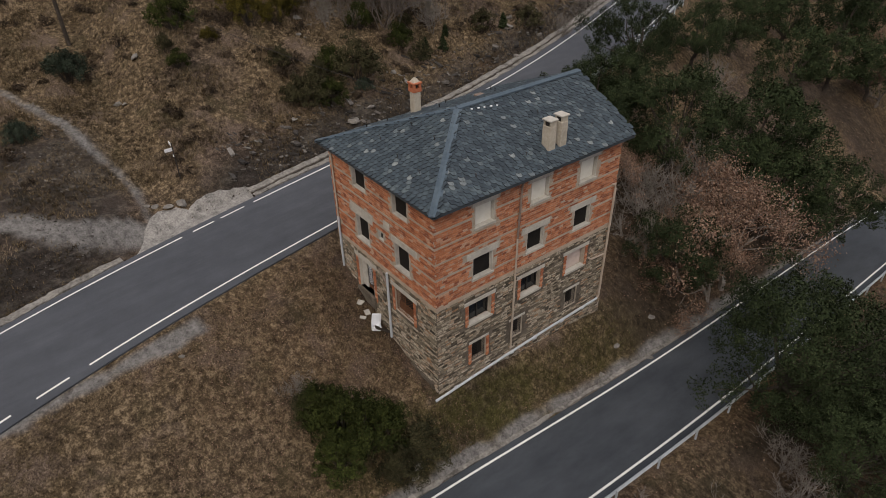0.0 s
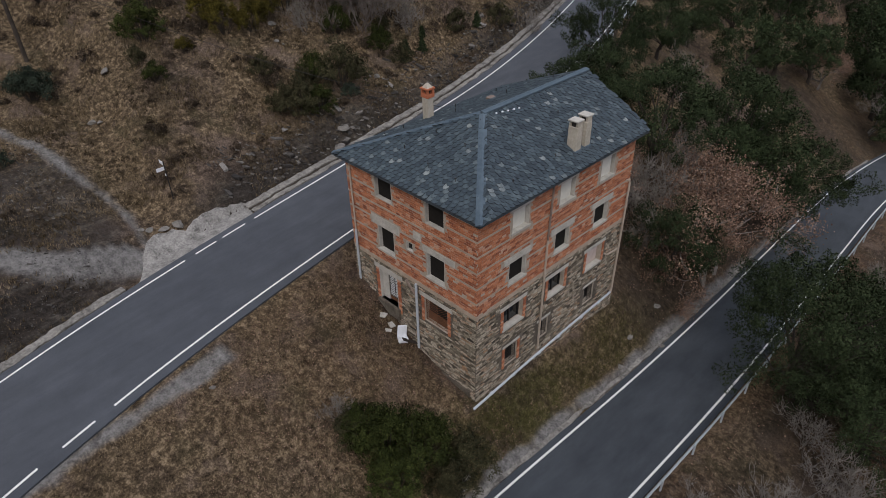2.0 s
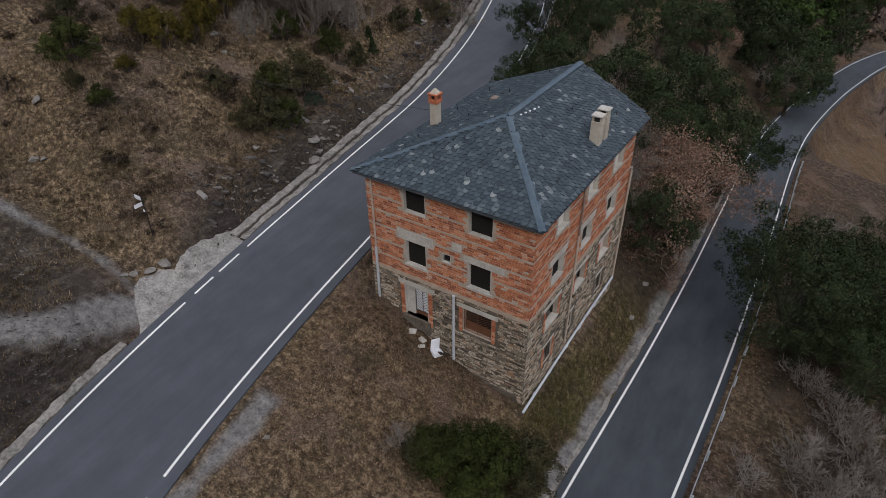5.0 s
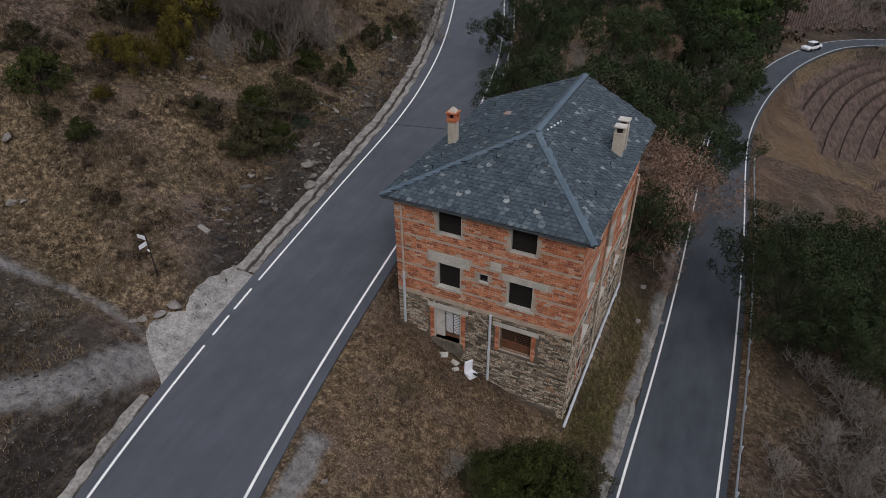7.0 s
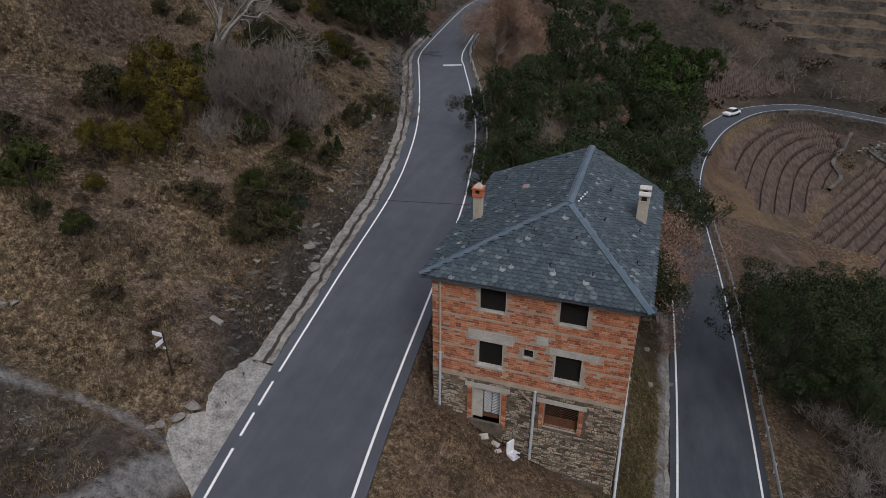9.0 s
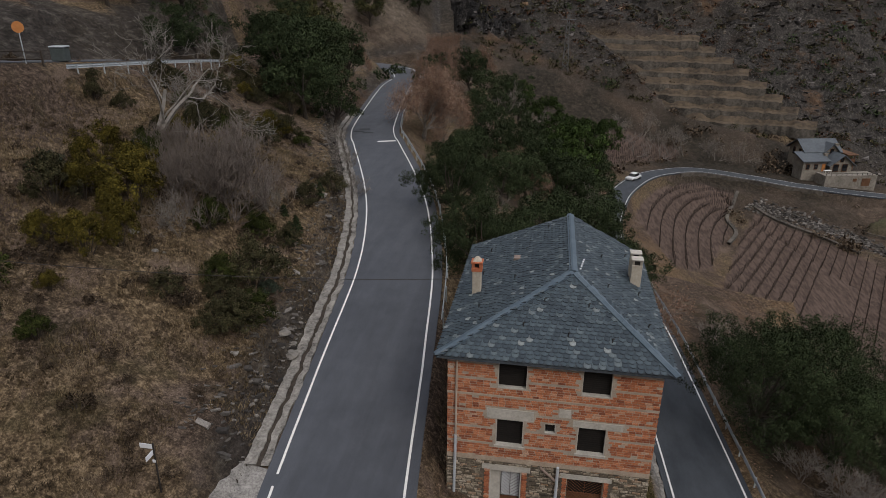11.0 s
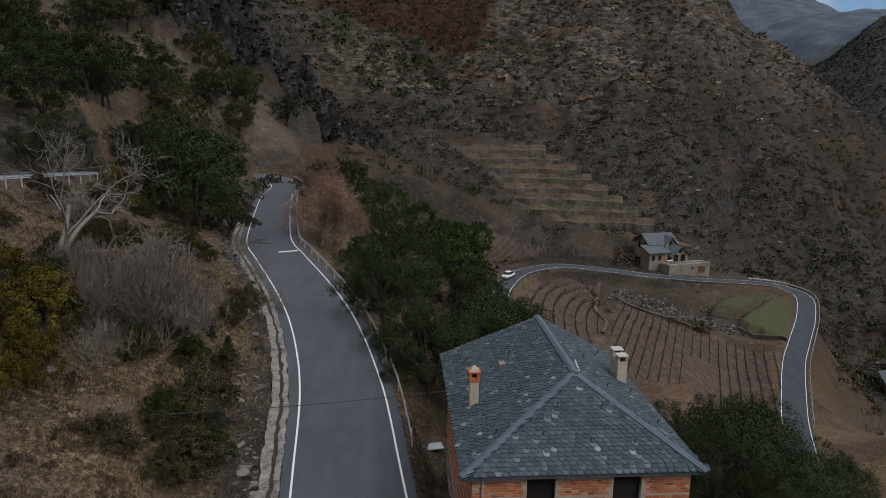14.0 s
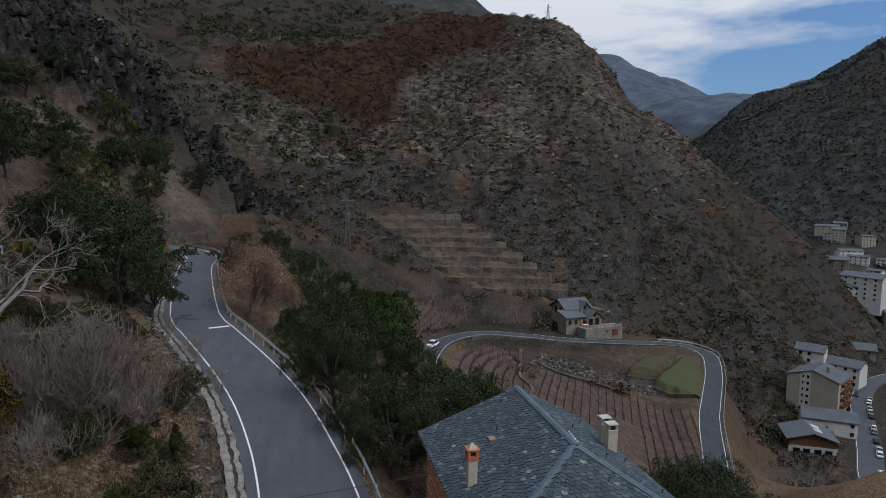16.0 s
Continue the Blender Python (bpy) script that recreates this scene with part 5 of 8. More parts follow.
part("gutter_pipe", tube([(HX1 + 0.02, 9.9, 3.2), (HX1 + 0.12, 10.05, 3.1), (HX1 + 0.12, 11.1, 3.0)], 0.05, 8), BEIGE, house)
part("drain_pipe", tube([(0.30, -0.35, -0.42), (0.27, 3.0, -0.2), (0.25, 7, 0.0), (0.24, 10.9, 0.12)], 0.065, 8), PVC, house, "white plastic drain pipe along the foot of the wall")
for y in (0.8, 2.4, 4.4, 6.0, 8.0, 9.6):
    part("drain_joint", tube([(0.28, y, -0.36 + 0.047 * y), (0.28, y + 0.18, -0.35 + 0.047 * y)], 0.078, 8), PVC, house)
# plinth of the wall and the stone buttress behind
part("plinth", box(HX0 + 0.3, HX1 - 0.3, -0.10, 0.05, -1.5, 0.12), RUBBLE, house)


# ---- plants ----
def leaf_mat(name, stops, rough=0.7):
    m = Mat(name, 0.9, 0, 0.08)
    base = m.ramp(m.rand(True), stops)
    tone = m.mix(1.0, m.ramp(m.rand(False), [(0.0, 0.8), (1.0, 1.2)]), m.ramp(m.noise(1.3, 3, 0.6), [(0.35, 0.62), (0.65, 1.4)]), "MULTIPLY")
    m.colour(m.mix(1.0, base, tone, "MULTIPLY"))
    return m.m


OAK_LEAF = leaf_mat("holm_oak_leaf", [(0, (0.0170, 0.0247, 0.0111)), (0.5, (0.0285, 0.0402, 0.0174)), (0.85, (0.0425, 0.0561, 0.0260)), (1, (0.0620, 0.0751, 0.0375))])
BRIGHT_LEAF = leaf_mat("pine_green_leaf", [(0, (0.0133, 0.0230, 0.0061)), (0.6, (0.0332, 0.0536, 0.0143)), (1, (0.0561, 0.0816, 0.0255))])
BROWN_LEAF = leaf_mat("withered_oak_leaf", [(0, (0.090, 0.054, 0.038)), (0.5, (0.205, 0.128, 0.092)), (1, (0.340, 0.235, 0.175))])
BOX_LEAF = leaf_mat("box_leaf", [(0, (0.0144, 0.0187, 0.0050)), (0.6, (0.0346, 0.0432, 0.0112)), (1, (0.0648, 0.0734, 0.0209))])
YELLOW_LEAF = leaf_mat("yellowish_leaf", [(0, (0.0279, 0.0248, 0.0050)), (0.6, (0.0744, 0.0620, 0.0124)), (1, (0.1240, 0.0930, 0.0186))])
HEATH_LEAF = leaf_mat("heath_leaf", [(0, (0.0280, 0.0200, 0.0140)), (0.6, (0.0680, 0.0500, 0.0340)), (1, (0.1300, 0.0980, 0.0700))])
DARK_LEAF = leaf_mat("dark_shrub_leaf", [(0, (0.0210, 0.0215, 0.0100)), (0.6, (0.0450, 0.0430, 0.0210)), (1, (0.0860, 0.0720, 0.0400))])
BARK = simple("dark_bark", (0.030, 0.024, 0.019), (0.075, 0.060, 0.048), 12, 0.95, bump=0.6, stretch=(1, 1, 0.2))
TWIG = simple("grey_twig", (0.11, 0.096, 0.084), (0.25, 0.222, 0.198), 10, 0.95, bump=0.2)
PALETWIG = simple("pale_dead_wood", (0.13, 0.118, 0.106), (0.27, 0.25, 0.225), 10, 0.95, bump=0.2)
STEMS = simple("thicket_stem", (0.090, 0.074, 0.064), (0.19, 0.158, 0.138), 10, 0.95, bump=0.2)
sm = Mat("dry_grass_blade", 0.9, 0, 0.08).world()
sc = sm.ramp(sm.noise(0.45, 6, 0.65, w=3), [(0.36, (0.052, 0.040, 0.026)), (0.47, (0.115, 0.085, 0.050)), (0.56, (0.20, 0.150, 0.092)), (0.66, (0.26, 0.205, 0.150))])
sm.colour(sm.mix(1.0, sc, sm.ramp(sm.rand(True), [(0.0, 0.45), (0.6, 1.0), (1.0, 1.6)]), "MULTIPLY"))
STRAW = sm.m


def leaves(centres, size, r, out=None):
    """Diamond leaves turned at random; out: the way each one's spray faces."""
    n = len(centres)
    a = r.normal(size=(n, 3))
    a /= np.linalg.norm(a, axis=1)[:, None]
    b = np.cross(a, r.normal(size=(n, 3)))
    b /= np.linalg.norm(b, axis=1)[:, None]
    if out is not None:
        flip = np.einsum("ij,ij->i", np.cross(a, b), out) > 0
        b = np.where(flip[:, None], -b, b)
    s = size * r.uniform(0.6, 1.3, (n, 1))
    v = np.stack([centres - a * s * 0.5, centres + b * s * 0.32, centres + a * s * 0.5, centres - b * s * 0.32], 1).reshape(-1, 3)
    return v, np.arange(4 * n).reshape(-1, 4)


def foliage_mesh(name, v, f, mat, out=None):
    """Leaves as one mesh; each leaf takes part of its shading from the way its spray faces."""
    me = quads_mesh(name, v, f, mat)
    if out is not None:
        p = np.asarray(v).reshape(-1, 4, 3)
        face = np.cross(p[:, 2] - p[:, 0], p[:, 3] - p[:, 1])
        face /= np.linalg.norm(face, axis=1)[:, None] + 1e-9
        nn = 0.45 * face + 0.55 * out
        nn /= np.linalg.norm(nn, axis=1)[:, None] + 1e-9
        me.polygons.foreach_set("use_smooth", np.full(len(f), True))
        me.normals_split_custom_set_from_vertices(np.repeat(nn, 4, 0).tolist())
    return me


def unit(v):
    return v / (np.linalg.norm(v, axis=-1, keepdims=True) + 1e-9)


def sprays(r, centres, reach, subs, per, middle, flat=0.75):
    """Leaf places and the way each faces: clumps, sprays over each clump, leaves in each spray."""
    n = len(centres)
    d1 = unit(r.normal(size=(n, subs, 3)) + np.array((0, 0, 0.25)))
    c1 = centres[:, None] + d1 * (reach[:, None, None] * r.uniform(0.5, 0.95, (n, subs, 1))) * np.array((1, 1, flat))
    d2 = unit(r.normal(size=(n, subs, per, 3)))
    p = c1[:, :, None] + d2 * reach[:, None, None, None] * r.uniform(0.3, 1.0, (n, subs, per, 1)) ** 0.5 * 0.30
    out = unit(0.45 * d2 + 0.55 * d1[:, :, None] + 0.5 * unit(p - middle) + np.array((0, 0, 0.25)))
    return p.reshape(-1, 3), out.reshape(-1, 3)


def limbs(r, start, direction, length, radius, depth, spread, up, ends, out, sides=5, bend=0.25, fork=(2, 4), thin=0.012):
    """Branches that fork; tips are collected in ends."""
    p, d = Vector(start), Vector(direction).normalized()
    pts, n = [p.copy()], 4 if depth else 3
    radius = max(radius, thin)
    for _ in range(n):
        d = (d + Vector(r.normal(0, bend, 3)) + Vector((0, 0, up))).normalized()
        p = p + d * length / n
        pts.append(p.copy())
    tip = max(radius * 0.6, thin * 0.8)
    out.append(tube(pts, [radius + (tip - radius) * k / n for k in range(n + 1)], sides, False))
    ends.append((pts[-1], depth))
    if depth == 0:
        return
    for _ in range(int(r.integers(fork[0], fork[1] + 1))):
        q = pts[int(r.integers(max(1, n - 2), n + 1))]
        side = Vector(r.normal(size=3)).normalized()
        nd = (d + side * spread).normalized()
        limbs(r, q, nd, length * r.uniform(0.55, 0.85), tip * r.uniform(0.6, 0.9), depth - 1, spread, up, ends, out, max(3, sides - 1), bend, fork, thin)


def leafy_tree(name, seed, height, radius, n_leaf, size, leaf, label, category="tree", clumps=44, low=0.25, density=1.0, gap=0.0):
    """A tree: forked trunk, limbs, and an uneven crown of leaf clumps."""
    r = np.random.default_rng(seed)
    tree = thing(name, label, category)
    wood, ends = [], []
    base_h = height * 0.28
    trunk = [Vector((0, 0, -0.5)), Vector((r.normal(0, 0.08), r.normal(0, 0.08), base_h * 0.5)), Vector((r.normal(0, 0.2), r.normal(0, 0.2), base_h))]
    tr = max(0.09, height * 0.028)
    part("trunk", tube(trunk, [tr * 1.25, tr, tr * 0.85], 7), BARK, tree)
    c_mid = Vector((0, 0, height * (0.5 + low * 0.3)))
    centres = []
    for k in range(clumps):
        z = r.uniform(-0.75, 1.0)
        w = r.uniform(0, 2 * math.pi)
        rad = math.sqrt(max(0.05, 1 - z * z)) * r.uniform(0.55, 1.0)
        bump_out = 1 + 0.22 * math.sin(3 * w + seed) + r.normal(0, 0.08)
        centres.append(c_mid + Vector((math.cos(w) * rad * radius * bump_out, math.sin(w) * rad * radius * bump_out, z * height * 0.42 * r.uniform(0.75, 1.05))))
    for k in range(0, clumps, 4):
        e = centres[k]
        m = trunk[2].lerp(e, 0.5) + Vector(r.normal(0, radius * 0.07, 3))
        part("limb", tube([trunk[2] - Vector((0, 0, r.uniform(0, base_h * 0.4))), m, e], [tr * 0.5, tr * 0.28, tr * 0.08], 4, False), BARK, tree)
    subs = 12
    pts, out = sprays(r, np.array([tuple(c) for c in centres]), radius * r.uniform(0.24, 0.38, clumps), subs, max(2, int(n_leaf / clumps / subs)), np.array(c_mid))
    v, f = leaves(pts, size, r, out)
    part("crown", foliage_mesh("crown", v, f, leaf, out), leaf, tree)
    return tree


def bare_tree(name, seed, height, label, mat, depth=5, spread=0.75, stems=1, lean=(0, 0), up=0.10, leaf=None, n_leaf=0, size=0.12, category="tree", radius=None, fork=(2, 4)):
    r = np.random.default_rng(seed)
    tree = thing(name, label, category)
    wood, ends = [], []
    for k in range(stems):
        wood = [] if k == 0 or category == "thicket" else wood
        s = Vector((r.normal(0, 0.12 * (stems > 1)), r.normal(0, 0.12 * (stems > 1)), -0.3))
        d = Vector((lean[0] + r.normal(0, 0.5 * (stems > 1)), lean[1] + r.normal(0, 0.5 * (stems > 1)), 1))
        first = len(wood)
        limbs(r, s, d, height * 0.36, radius or height * 0.02, depth, spread, up, ends, wood, 4 if height > 8 else 3, 0.22, fork)
        if category == "thicket":
            part("stem", merge(wood), mat, tree)
        else:
            part("trunk", wood.pop(first), mat, tree)
    if category != "thicket":
        part("crown", merge(wood), mat, tree)
    if leaf:
        tips = np.array([e for e, dep in ends if dep <= 1])
        pick = tips[r.integers(0, len(tips), n_leaf)] + r.normal(0, height * 0.035, (n_leaf, 3))
        v, f = leaves(pick, size, r)
        part("foliage", quads_mesh("foliage", v, f, leaf), leaf, tree)
    return tree


def bush(name, seed, radius, height, n_leaf, size, leaf, label, clumps=14):
    r = np.random.default_rng(seed)
    b = thing(name, label, "bush")
    stems, middles = [], []
    for k in range(clumps):
        w, t = r.uniform(0, 2 * math.pi), math.sqrt(r.uniform(0, 1))
        z = height * (0.30 + 0.55 * (1 - t * t) * r.uniform(0.6, 1.15))
        c = np.array((math.cos(w) * t * radius * 0.75, math.sin(w) * t * radius * 0.75, z))
        stems.append(tube([(c[0] * 0.15, c[1] * 0.15, -0.2), (c[0] * 0.5, c[1] * 0.5, z * 0.5), tuple(c)], [0.03, 0.02, 0.008], 3, False))
        middles.append(c)
    subs = 9
    pts, out = sprays(r, np.array(middles), radius * r.uniform(0.26, 0.44, clumps), subs, max(2, n_leaf // clumps // subs), np.array((0, 0, height * 0.3)), 0.85)
    pts[:, 2] = np.maximum(pts[:, 2], 0.02)
    part("stem_tuft", merge(stems), BARK, b)
    v, f = leaves(pts, size, r, out)
    part("foliage", foliage_mesh("foliage", v, f, leaf, out), leaf, b)
    return b


prng = np.random.default_rng(99)
placed = set()


def plant(kinds, spots, group, base=1.0):
    """Sets the made plants out at (x, y, size); the first use moves the thing itself."""
    for x, y, s in spots:
        k = kinds[int(prng.integers(len(kinds)))]
        m = pose(x, y, gh(x, y) - 0.08, 0, 0, prng.uniform(0, 360)) @ Matrix.Diagonal((s / base, s / base, s / base * prng.uniform(0.9, 1.12), 1))
        if k.name not in placed:
            placed.add(k.name)
            k.matrix_basis = m
        else:
            c = copy_thing(k, Matrix())
            c.matrix_basis = m
            k = c
        tagged(k, group=group)


oaks = [leafy_tree("holm_oak", s, 7.5, 3.7, 32000, 0.125, OAK_LEAF, "dense dark-green holm oak on the slope") for s in (1, 2, 3)]
near_oaks = [leafy_tree("holm_oak", 4, 7.5, 4.0, 60000, 0.10, OAK_LEAF, "broad dense dark-green holm oak beside the lane", clumps=74)]
far_oaks = [leafy_tree("holm_oak", s, 7.5, 3.6, 12000, 0.19, OAK_LEAF, "dark-green holm oak further along the slope", clumps=36) for s in (11, 12)]
bright = [leafy_tree("green_tree", s, 9, 3.6, 14000, 0.22, BRIGHT_LEAF, "fresh-green tree below the road", clumps=40) for s in (21,)]
GREY_LEAF = leaf_mat("grey_green_leaf", [(0, (0.022, 0.030, 0.020)), (0.6, (0.042, 0.055, 0.038)), (1, (0.070, 0.086, 0.062))])
greys = [bush("juniper_bush", 63, 1.5, 2.0, 12000, 0.074, GREY_LEAF, "rounded grey-green juniper bush in dry grass", 24)]
OLIVE_LEAF = leaf_mat("olive_green_leaf", [(0, (0.0200, 0.0230, 0.0090)), (0.5, (0.0520, 0.0530, 0.0200)), (0.85, (0.0850, 0.0800, 0.0330)), (1, (0.1300, 0.1130, 0.0480))])
hill_oaks = [leafy_tree("holm_oak", s, 7.5, 4.0, 7000, 0.26, m, lab, clumps=30, low=0.6) for s, m, lab in ((15, OAK_LEAF, "dark-green holm oak on the high slope"), (16, OLIVE_LEAF, "olive-green oak on the high slope"), (17, OAK_LEAF, "dark-green holm oak on the high slope"))]
brown_oaks = [bare_tree("withered_oak", s, 9, "oak with pinkish-brown withered leaves still on", TWIG, 5, 0.66, 2, leaf=BROWN_LEAF, n_leaf=24000, size=0.115, up=0.13, fork=(3, 3)) for s in (31, 32)]
bare_trees = [bare_tree("bare_tree", s, 7, "leafless grey tree with fine twigs", TWIG, 5, 0.8, 2, fork=(3, 3)) for s in (41, 42)]
pale_thickets = [bare_tree("bare_thicket", 55, 5.5, "large leafless thicket of pale grey-brown stems", STEMS, 4, 0.55, 18, radius=0.04, fork=(3, 3), up=0.16, category="thicket")]
thickets = [bare_tree("bare_thicket", s, 4.2, "leafless grey thicket of thin stems", TWIG, 4, 0.7, 6, radius=0.03, fork=(3, 3), category="thicket") for s in (51, 52)]
boxes = [bush("box_bush", s, 1.5, 2.3, 13000, 0.074, BOX_LEAF, "dense green box bush in dry grass", 26) for s in (61, 62)]
darks = [bush("dark_bush", s, 1.4, 2.0, 9500, 0.074, DARK_LEAF, "dark brownish-green bush on the dry slope", 20) for s in (64, 65)]
yellows = [bush("juniper_bush", s, 1.6, 2.6, 10500, 0.08, YELLOW_LEAF, "yellowish-green juniper bush on the slope", 20) for s in (67, 68)]
heaths = [bush("heath_shrub", s, 0.62, 0.5, 1000, 0.06, HEATH_LEAF, "low dry brown heath shrub", 9) for s in (71, 72, 73)]


def conifer(seed, height):
    r = np.random.default_rng(seed)
    t = thing("young_conifer", "small dark young conifer on the bank", "tree")
    part("trunk", tube([(0, 0, -0.2), (0, 0, height)], [0.05, 0.012], 5), BARK, t)
    pts = []
    for k in range(60):
        z = height * (0.1 + 0.9 * k / 60)
        reach = 0.36 * height * (1 - k / 60) ** 0.8 + 0.04
        w = r.uniform(0, 2 * math.pi)
        for j in range(26):
            q = r.uniform(0.1, 1)
            pts.append((math.cos(w) * reach * q + r.normal(0, 0.04), math.sin(w) * reach * q + r.normal(0, 0.04), z - 0.12 * q + r.normal(0, 0.03)))
    v, f = leaves(np.array(pts), 0.11, r)
    part("needles", quads_mesh("needles", v, f, OAK_LEAF), OAK_LEAF, t)
    return t


plant(near_oaks, [(9.7, 14.9, 7.9), (14.8, 20.5, 7.0), (13.8, 13.6, 6.2), (18.5, 16.5, 6.2)], "oaks below the lane", 7.5)
plant(oaks, [(-12.2, 28.6, 6.2), (-13.4, 38.2, 5.6), (-9.0, 19.6, 6.3), (-10.2, 23.6, 5.6), (-5.2, 24.2, 8.2), (-2.4, 30.6, 8.8), (0.2, 29.6, 7.4), (0.6, 17.8, 5.4), (-14.6, 46.5, 6.2), (1.6, 33.5, 7.5)], "oaks between the roads", 7.5)
plant(far_oaks, [(-15.0, 57, 6.5), (-1.7, 71.7, 10.5), (-5.9, 79.8, 10), (-13.5, 68, 7.5), (-6, 88, 8.5), (-16, 84, 9), (-24, 84, 7), (-10, 94, 9), (3.2, 74, 8.5), (2.6, 66, 7.5), (-20, 98, 8),
                 (-4, 108, 9), (-14, 112, 9), (0.5, 82, 8), (4, 98, 8), (5, 112, 7), (-8, 102, 8)], "oaks further down the slope", 7.5)
plant(bright, [(-1, 87, 13.5), (-1.5, 122, 12), (4, 130, 11), (-6, 132, 10), (9, 138, 9), (-12, 126, 9)], "green trees beyond the bend", 9)
plant(far_oaks, [(-32.0, 46.6, 8.2), (-30.2, 51.5, 7.6), (-34.5, 54, 8.6)], "oaks uphill of the bend", 7.5)
plant(far_oaks, [(-35.5, 51, 8.5), (-36.5, 56, 9), (-36, 62, 8.5), (-37.5, 70, 9.5), (-38, 66, 9.5), (-41, 58, 8), (-37, 78, 8), (-44, 74, 8.5), (-52, 60, 7), (-50.5, 52, 6), (-58, 52, 8), (-60, 60, 8), (-64, 66, 9), (-58, 68, 9), (-61, 78, 10), (-66, 58, 9), (-68, 86, 9), (-56, 92, 8), (-72, 70, 10)], "oaks uphill of the bend", 7.5)
plant(hill_oaks, [(-60, 122, 8), (-66, 130, 9), (-54, 132, 8), (-50, 140, 8), (-72, 118, 9), (-78, 134, 9), (-60, 146, 8), (-84, 112, 10), (-90, 96, 11), (-82, 88, 10), (-95, 120, 9), (-70, 150, 8), (-47, 128, 7), (-104, 104, 10), (-88, 150, 9), (-56, 108, 8), (-63, 100, 9), (-70, 104, 9), (-76, 98, 9), (-46, 92, 7), (-49, 84, 7.5), (-62, 90, 9), (-98, 80, 10), (-106, 92, 10), (-110, 120, 10), (-75, 142, 8), (-120, 104, 10)], "oaks on the upper slope", 7.5)
sr4 = np.random.default_rng(44)
high = []
while len(high) < 22:
    th_, r_ = math.radians(sr4.uniform(-34, -6)), sr4.uniform(136, 174)
    x_, y_ = HUB[0] + r_ * math.sin(th_), HUB[1] + r_ * math.cos(th_)
    if all((x_ - q[0]) ** 2 + (y_ - q[1]) ** 2 > 25 for q in high) and float(nearest(LEFT_LIMIT, np.array([x_]), np.array([y_]))[0][0]) < -9 and abs(float(nearest(ROAD_A, np.array([x_]), np.array([y_]))[0][0])) > 9:
        high.append((x_, y_, sr4.uniform(5.5, 9.5)))
plant(hill_oaks, high, "oaks on the upper slope", 7.5)
plant(brown_oaks, [(1.6, 22.4, 11.2), (2.0, 20.4, 7.6), (-5.5, 19.2, 5.5), (-6.5, 64.7, 6), (-21, 59, 10.5), (-19, 64, 9), (-23, 72, 9), (-26, 93, 8.5), (-24, 99, 8), (-25.5, 112, 9), (-29, 122, 9), (-22, 124, 9), (-11.5, 74, 6), (-38, 84, 6)], "withered oaks", 9)
plant(bare_trees, [(-2.6, 20.4, 7), (-1.4, 24.0, 7), (-3.4, 17.5, 5), (-0.6, 66.6, 8), (-4.0, 41, 5), (-9.5, 36, 5), (-14, 104, 8), (-9, 122, 9), (17, 146, 10), (24, 148, 10), (30, 150, 10), (20, 156, 9), (-30, 108, 7), (13, 152, 9), (38, 150, 8), (110, 132, 9), (118, 126, 8), (84, 92, 8), (80, 82, 8), (92, 100, 8), (76, 74, 8), (58, 151, 7), (44, 150, 8), (36, 150, 8)], "bare trees", 7)
plant(thickets, [(11.5, 12.0, 3.4), (14.5, 9.0, 4.4), (13.5, 4.8, 3.8), (17, 1, 4.4), (10.6, 0.4, 2.6), (15, -3, 4), (19, 9, 4.6), (21, 14, 4.6), (-3.6, 19.6, 5.2), (-2.2, 20.6, 4.6), (-23.4, 17.6, 4.4), (-25.7, 9.8, 3.2), (13.2, 10.5, 4.2), (15.5, 6.5, 4.2), (11.8, 6.2, 3.2), (17.2, 11.8, 4.4), (-34.5, 27, 4.5), (-28, 22.5, 4.0), (9.8, 3.2, 2.6), (-2.6, -5.8, 2.0), (14, 3, 4), (18, 16, 4.6), (19, 4, 4), (12, -1, 3.6), (16, 22, 4.4), (9.8, 24, 3.6), (10.5, 30, 4), (-21.5, 30, 3), (-24, 36, 3.6), (-27, 42, 3.6), (-3.6, 14.8, 3.4), (-7.2, 15.2, 3.2), (-1.6, 17.6, 3.2), (-4.8, 21.2, 3.6)], "thickets", 4.2)
plant(pale_thickets, [(-24.4, 13.8, 6.2), (-25.8, 15.6, 6.6), (-26.6, 12.6, 4.6), (-30.2, 17.4, 4.0)], "thickets", 5.5)
plant(boxes, [(-19.7, 6.4, 2.0), (-22.3, 7.8, 1.7), (0.6, -4.3, 2.9), (-0.5, -4.9, 2.4), (-1.3, -5.3, 2.0), (0.2, -3.2, 1.9), (0.9, -5.6, 2.3), (-29.6, 0.1, 2.7), (-25.9, -1.2, 1.3), (-24.9, 11.9, 1.8), (-31.5, 17, 2.2)], "box bushes", 2.3)
plant(greys, [(-30.6, -7.2, 2.5), (-25.4, -11.2, 1.6), (-20.2, 9.2, 1.2), (-33.0, 9.5, 1.8)], "juniper bushes", 2.3)
plant(darks, [(1.6, -2.2, 1.9), (1.9, -3.6, 1.7), (-1.7, -5.6, 1.4), (-31.2, 7.4, 2.3), (-21.1, 9.2, 2.6), (-20.3, 5.2, 2.1), (-20.9, 4.5, 1.5), (-23.6, 4.7, 1.2), (-21.8, 6.6, 1.3), (-27.9, -1.4, 1.0), (-33, 2, 1.8), (-22.4, 22, 1.6), (-22.5, 27, 1.8), (-29, 34, 2), (-33, 45, 2.4)], "dark bushes", 1.8)
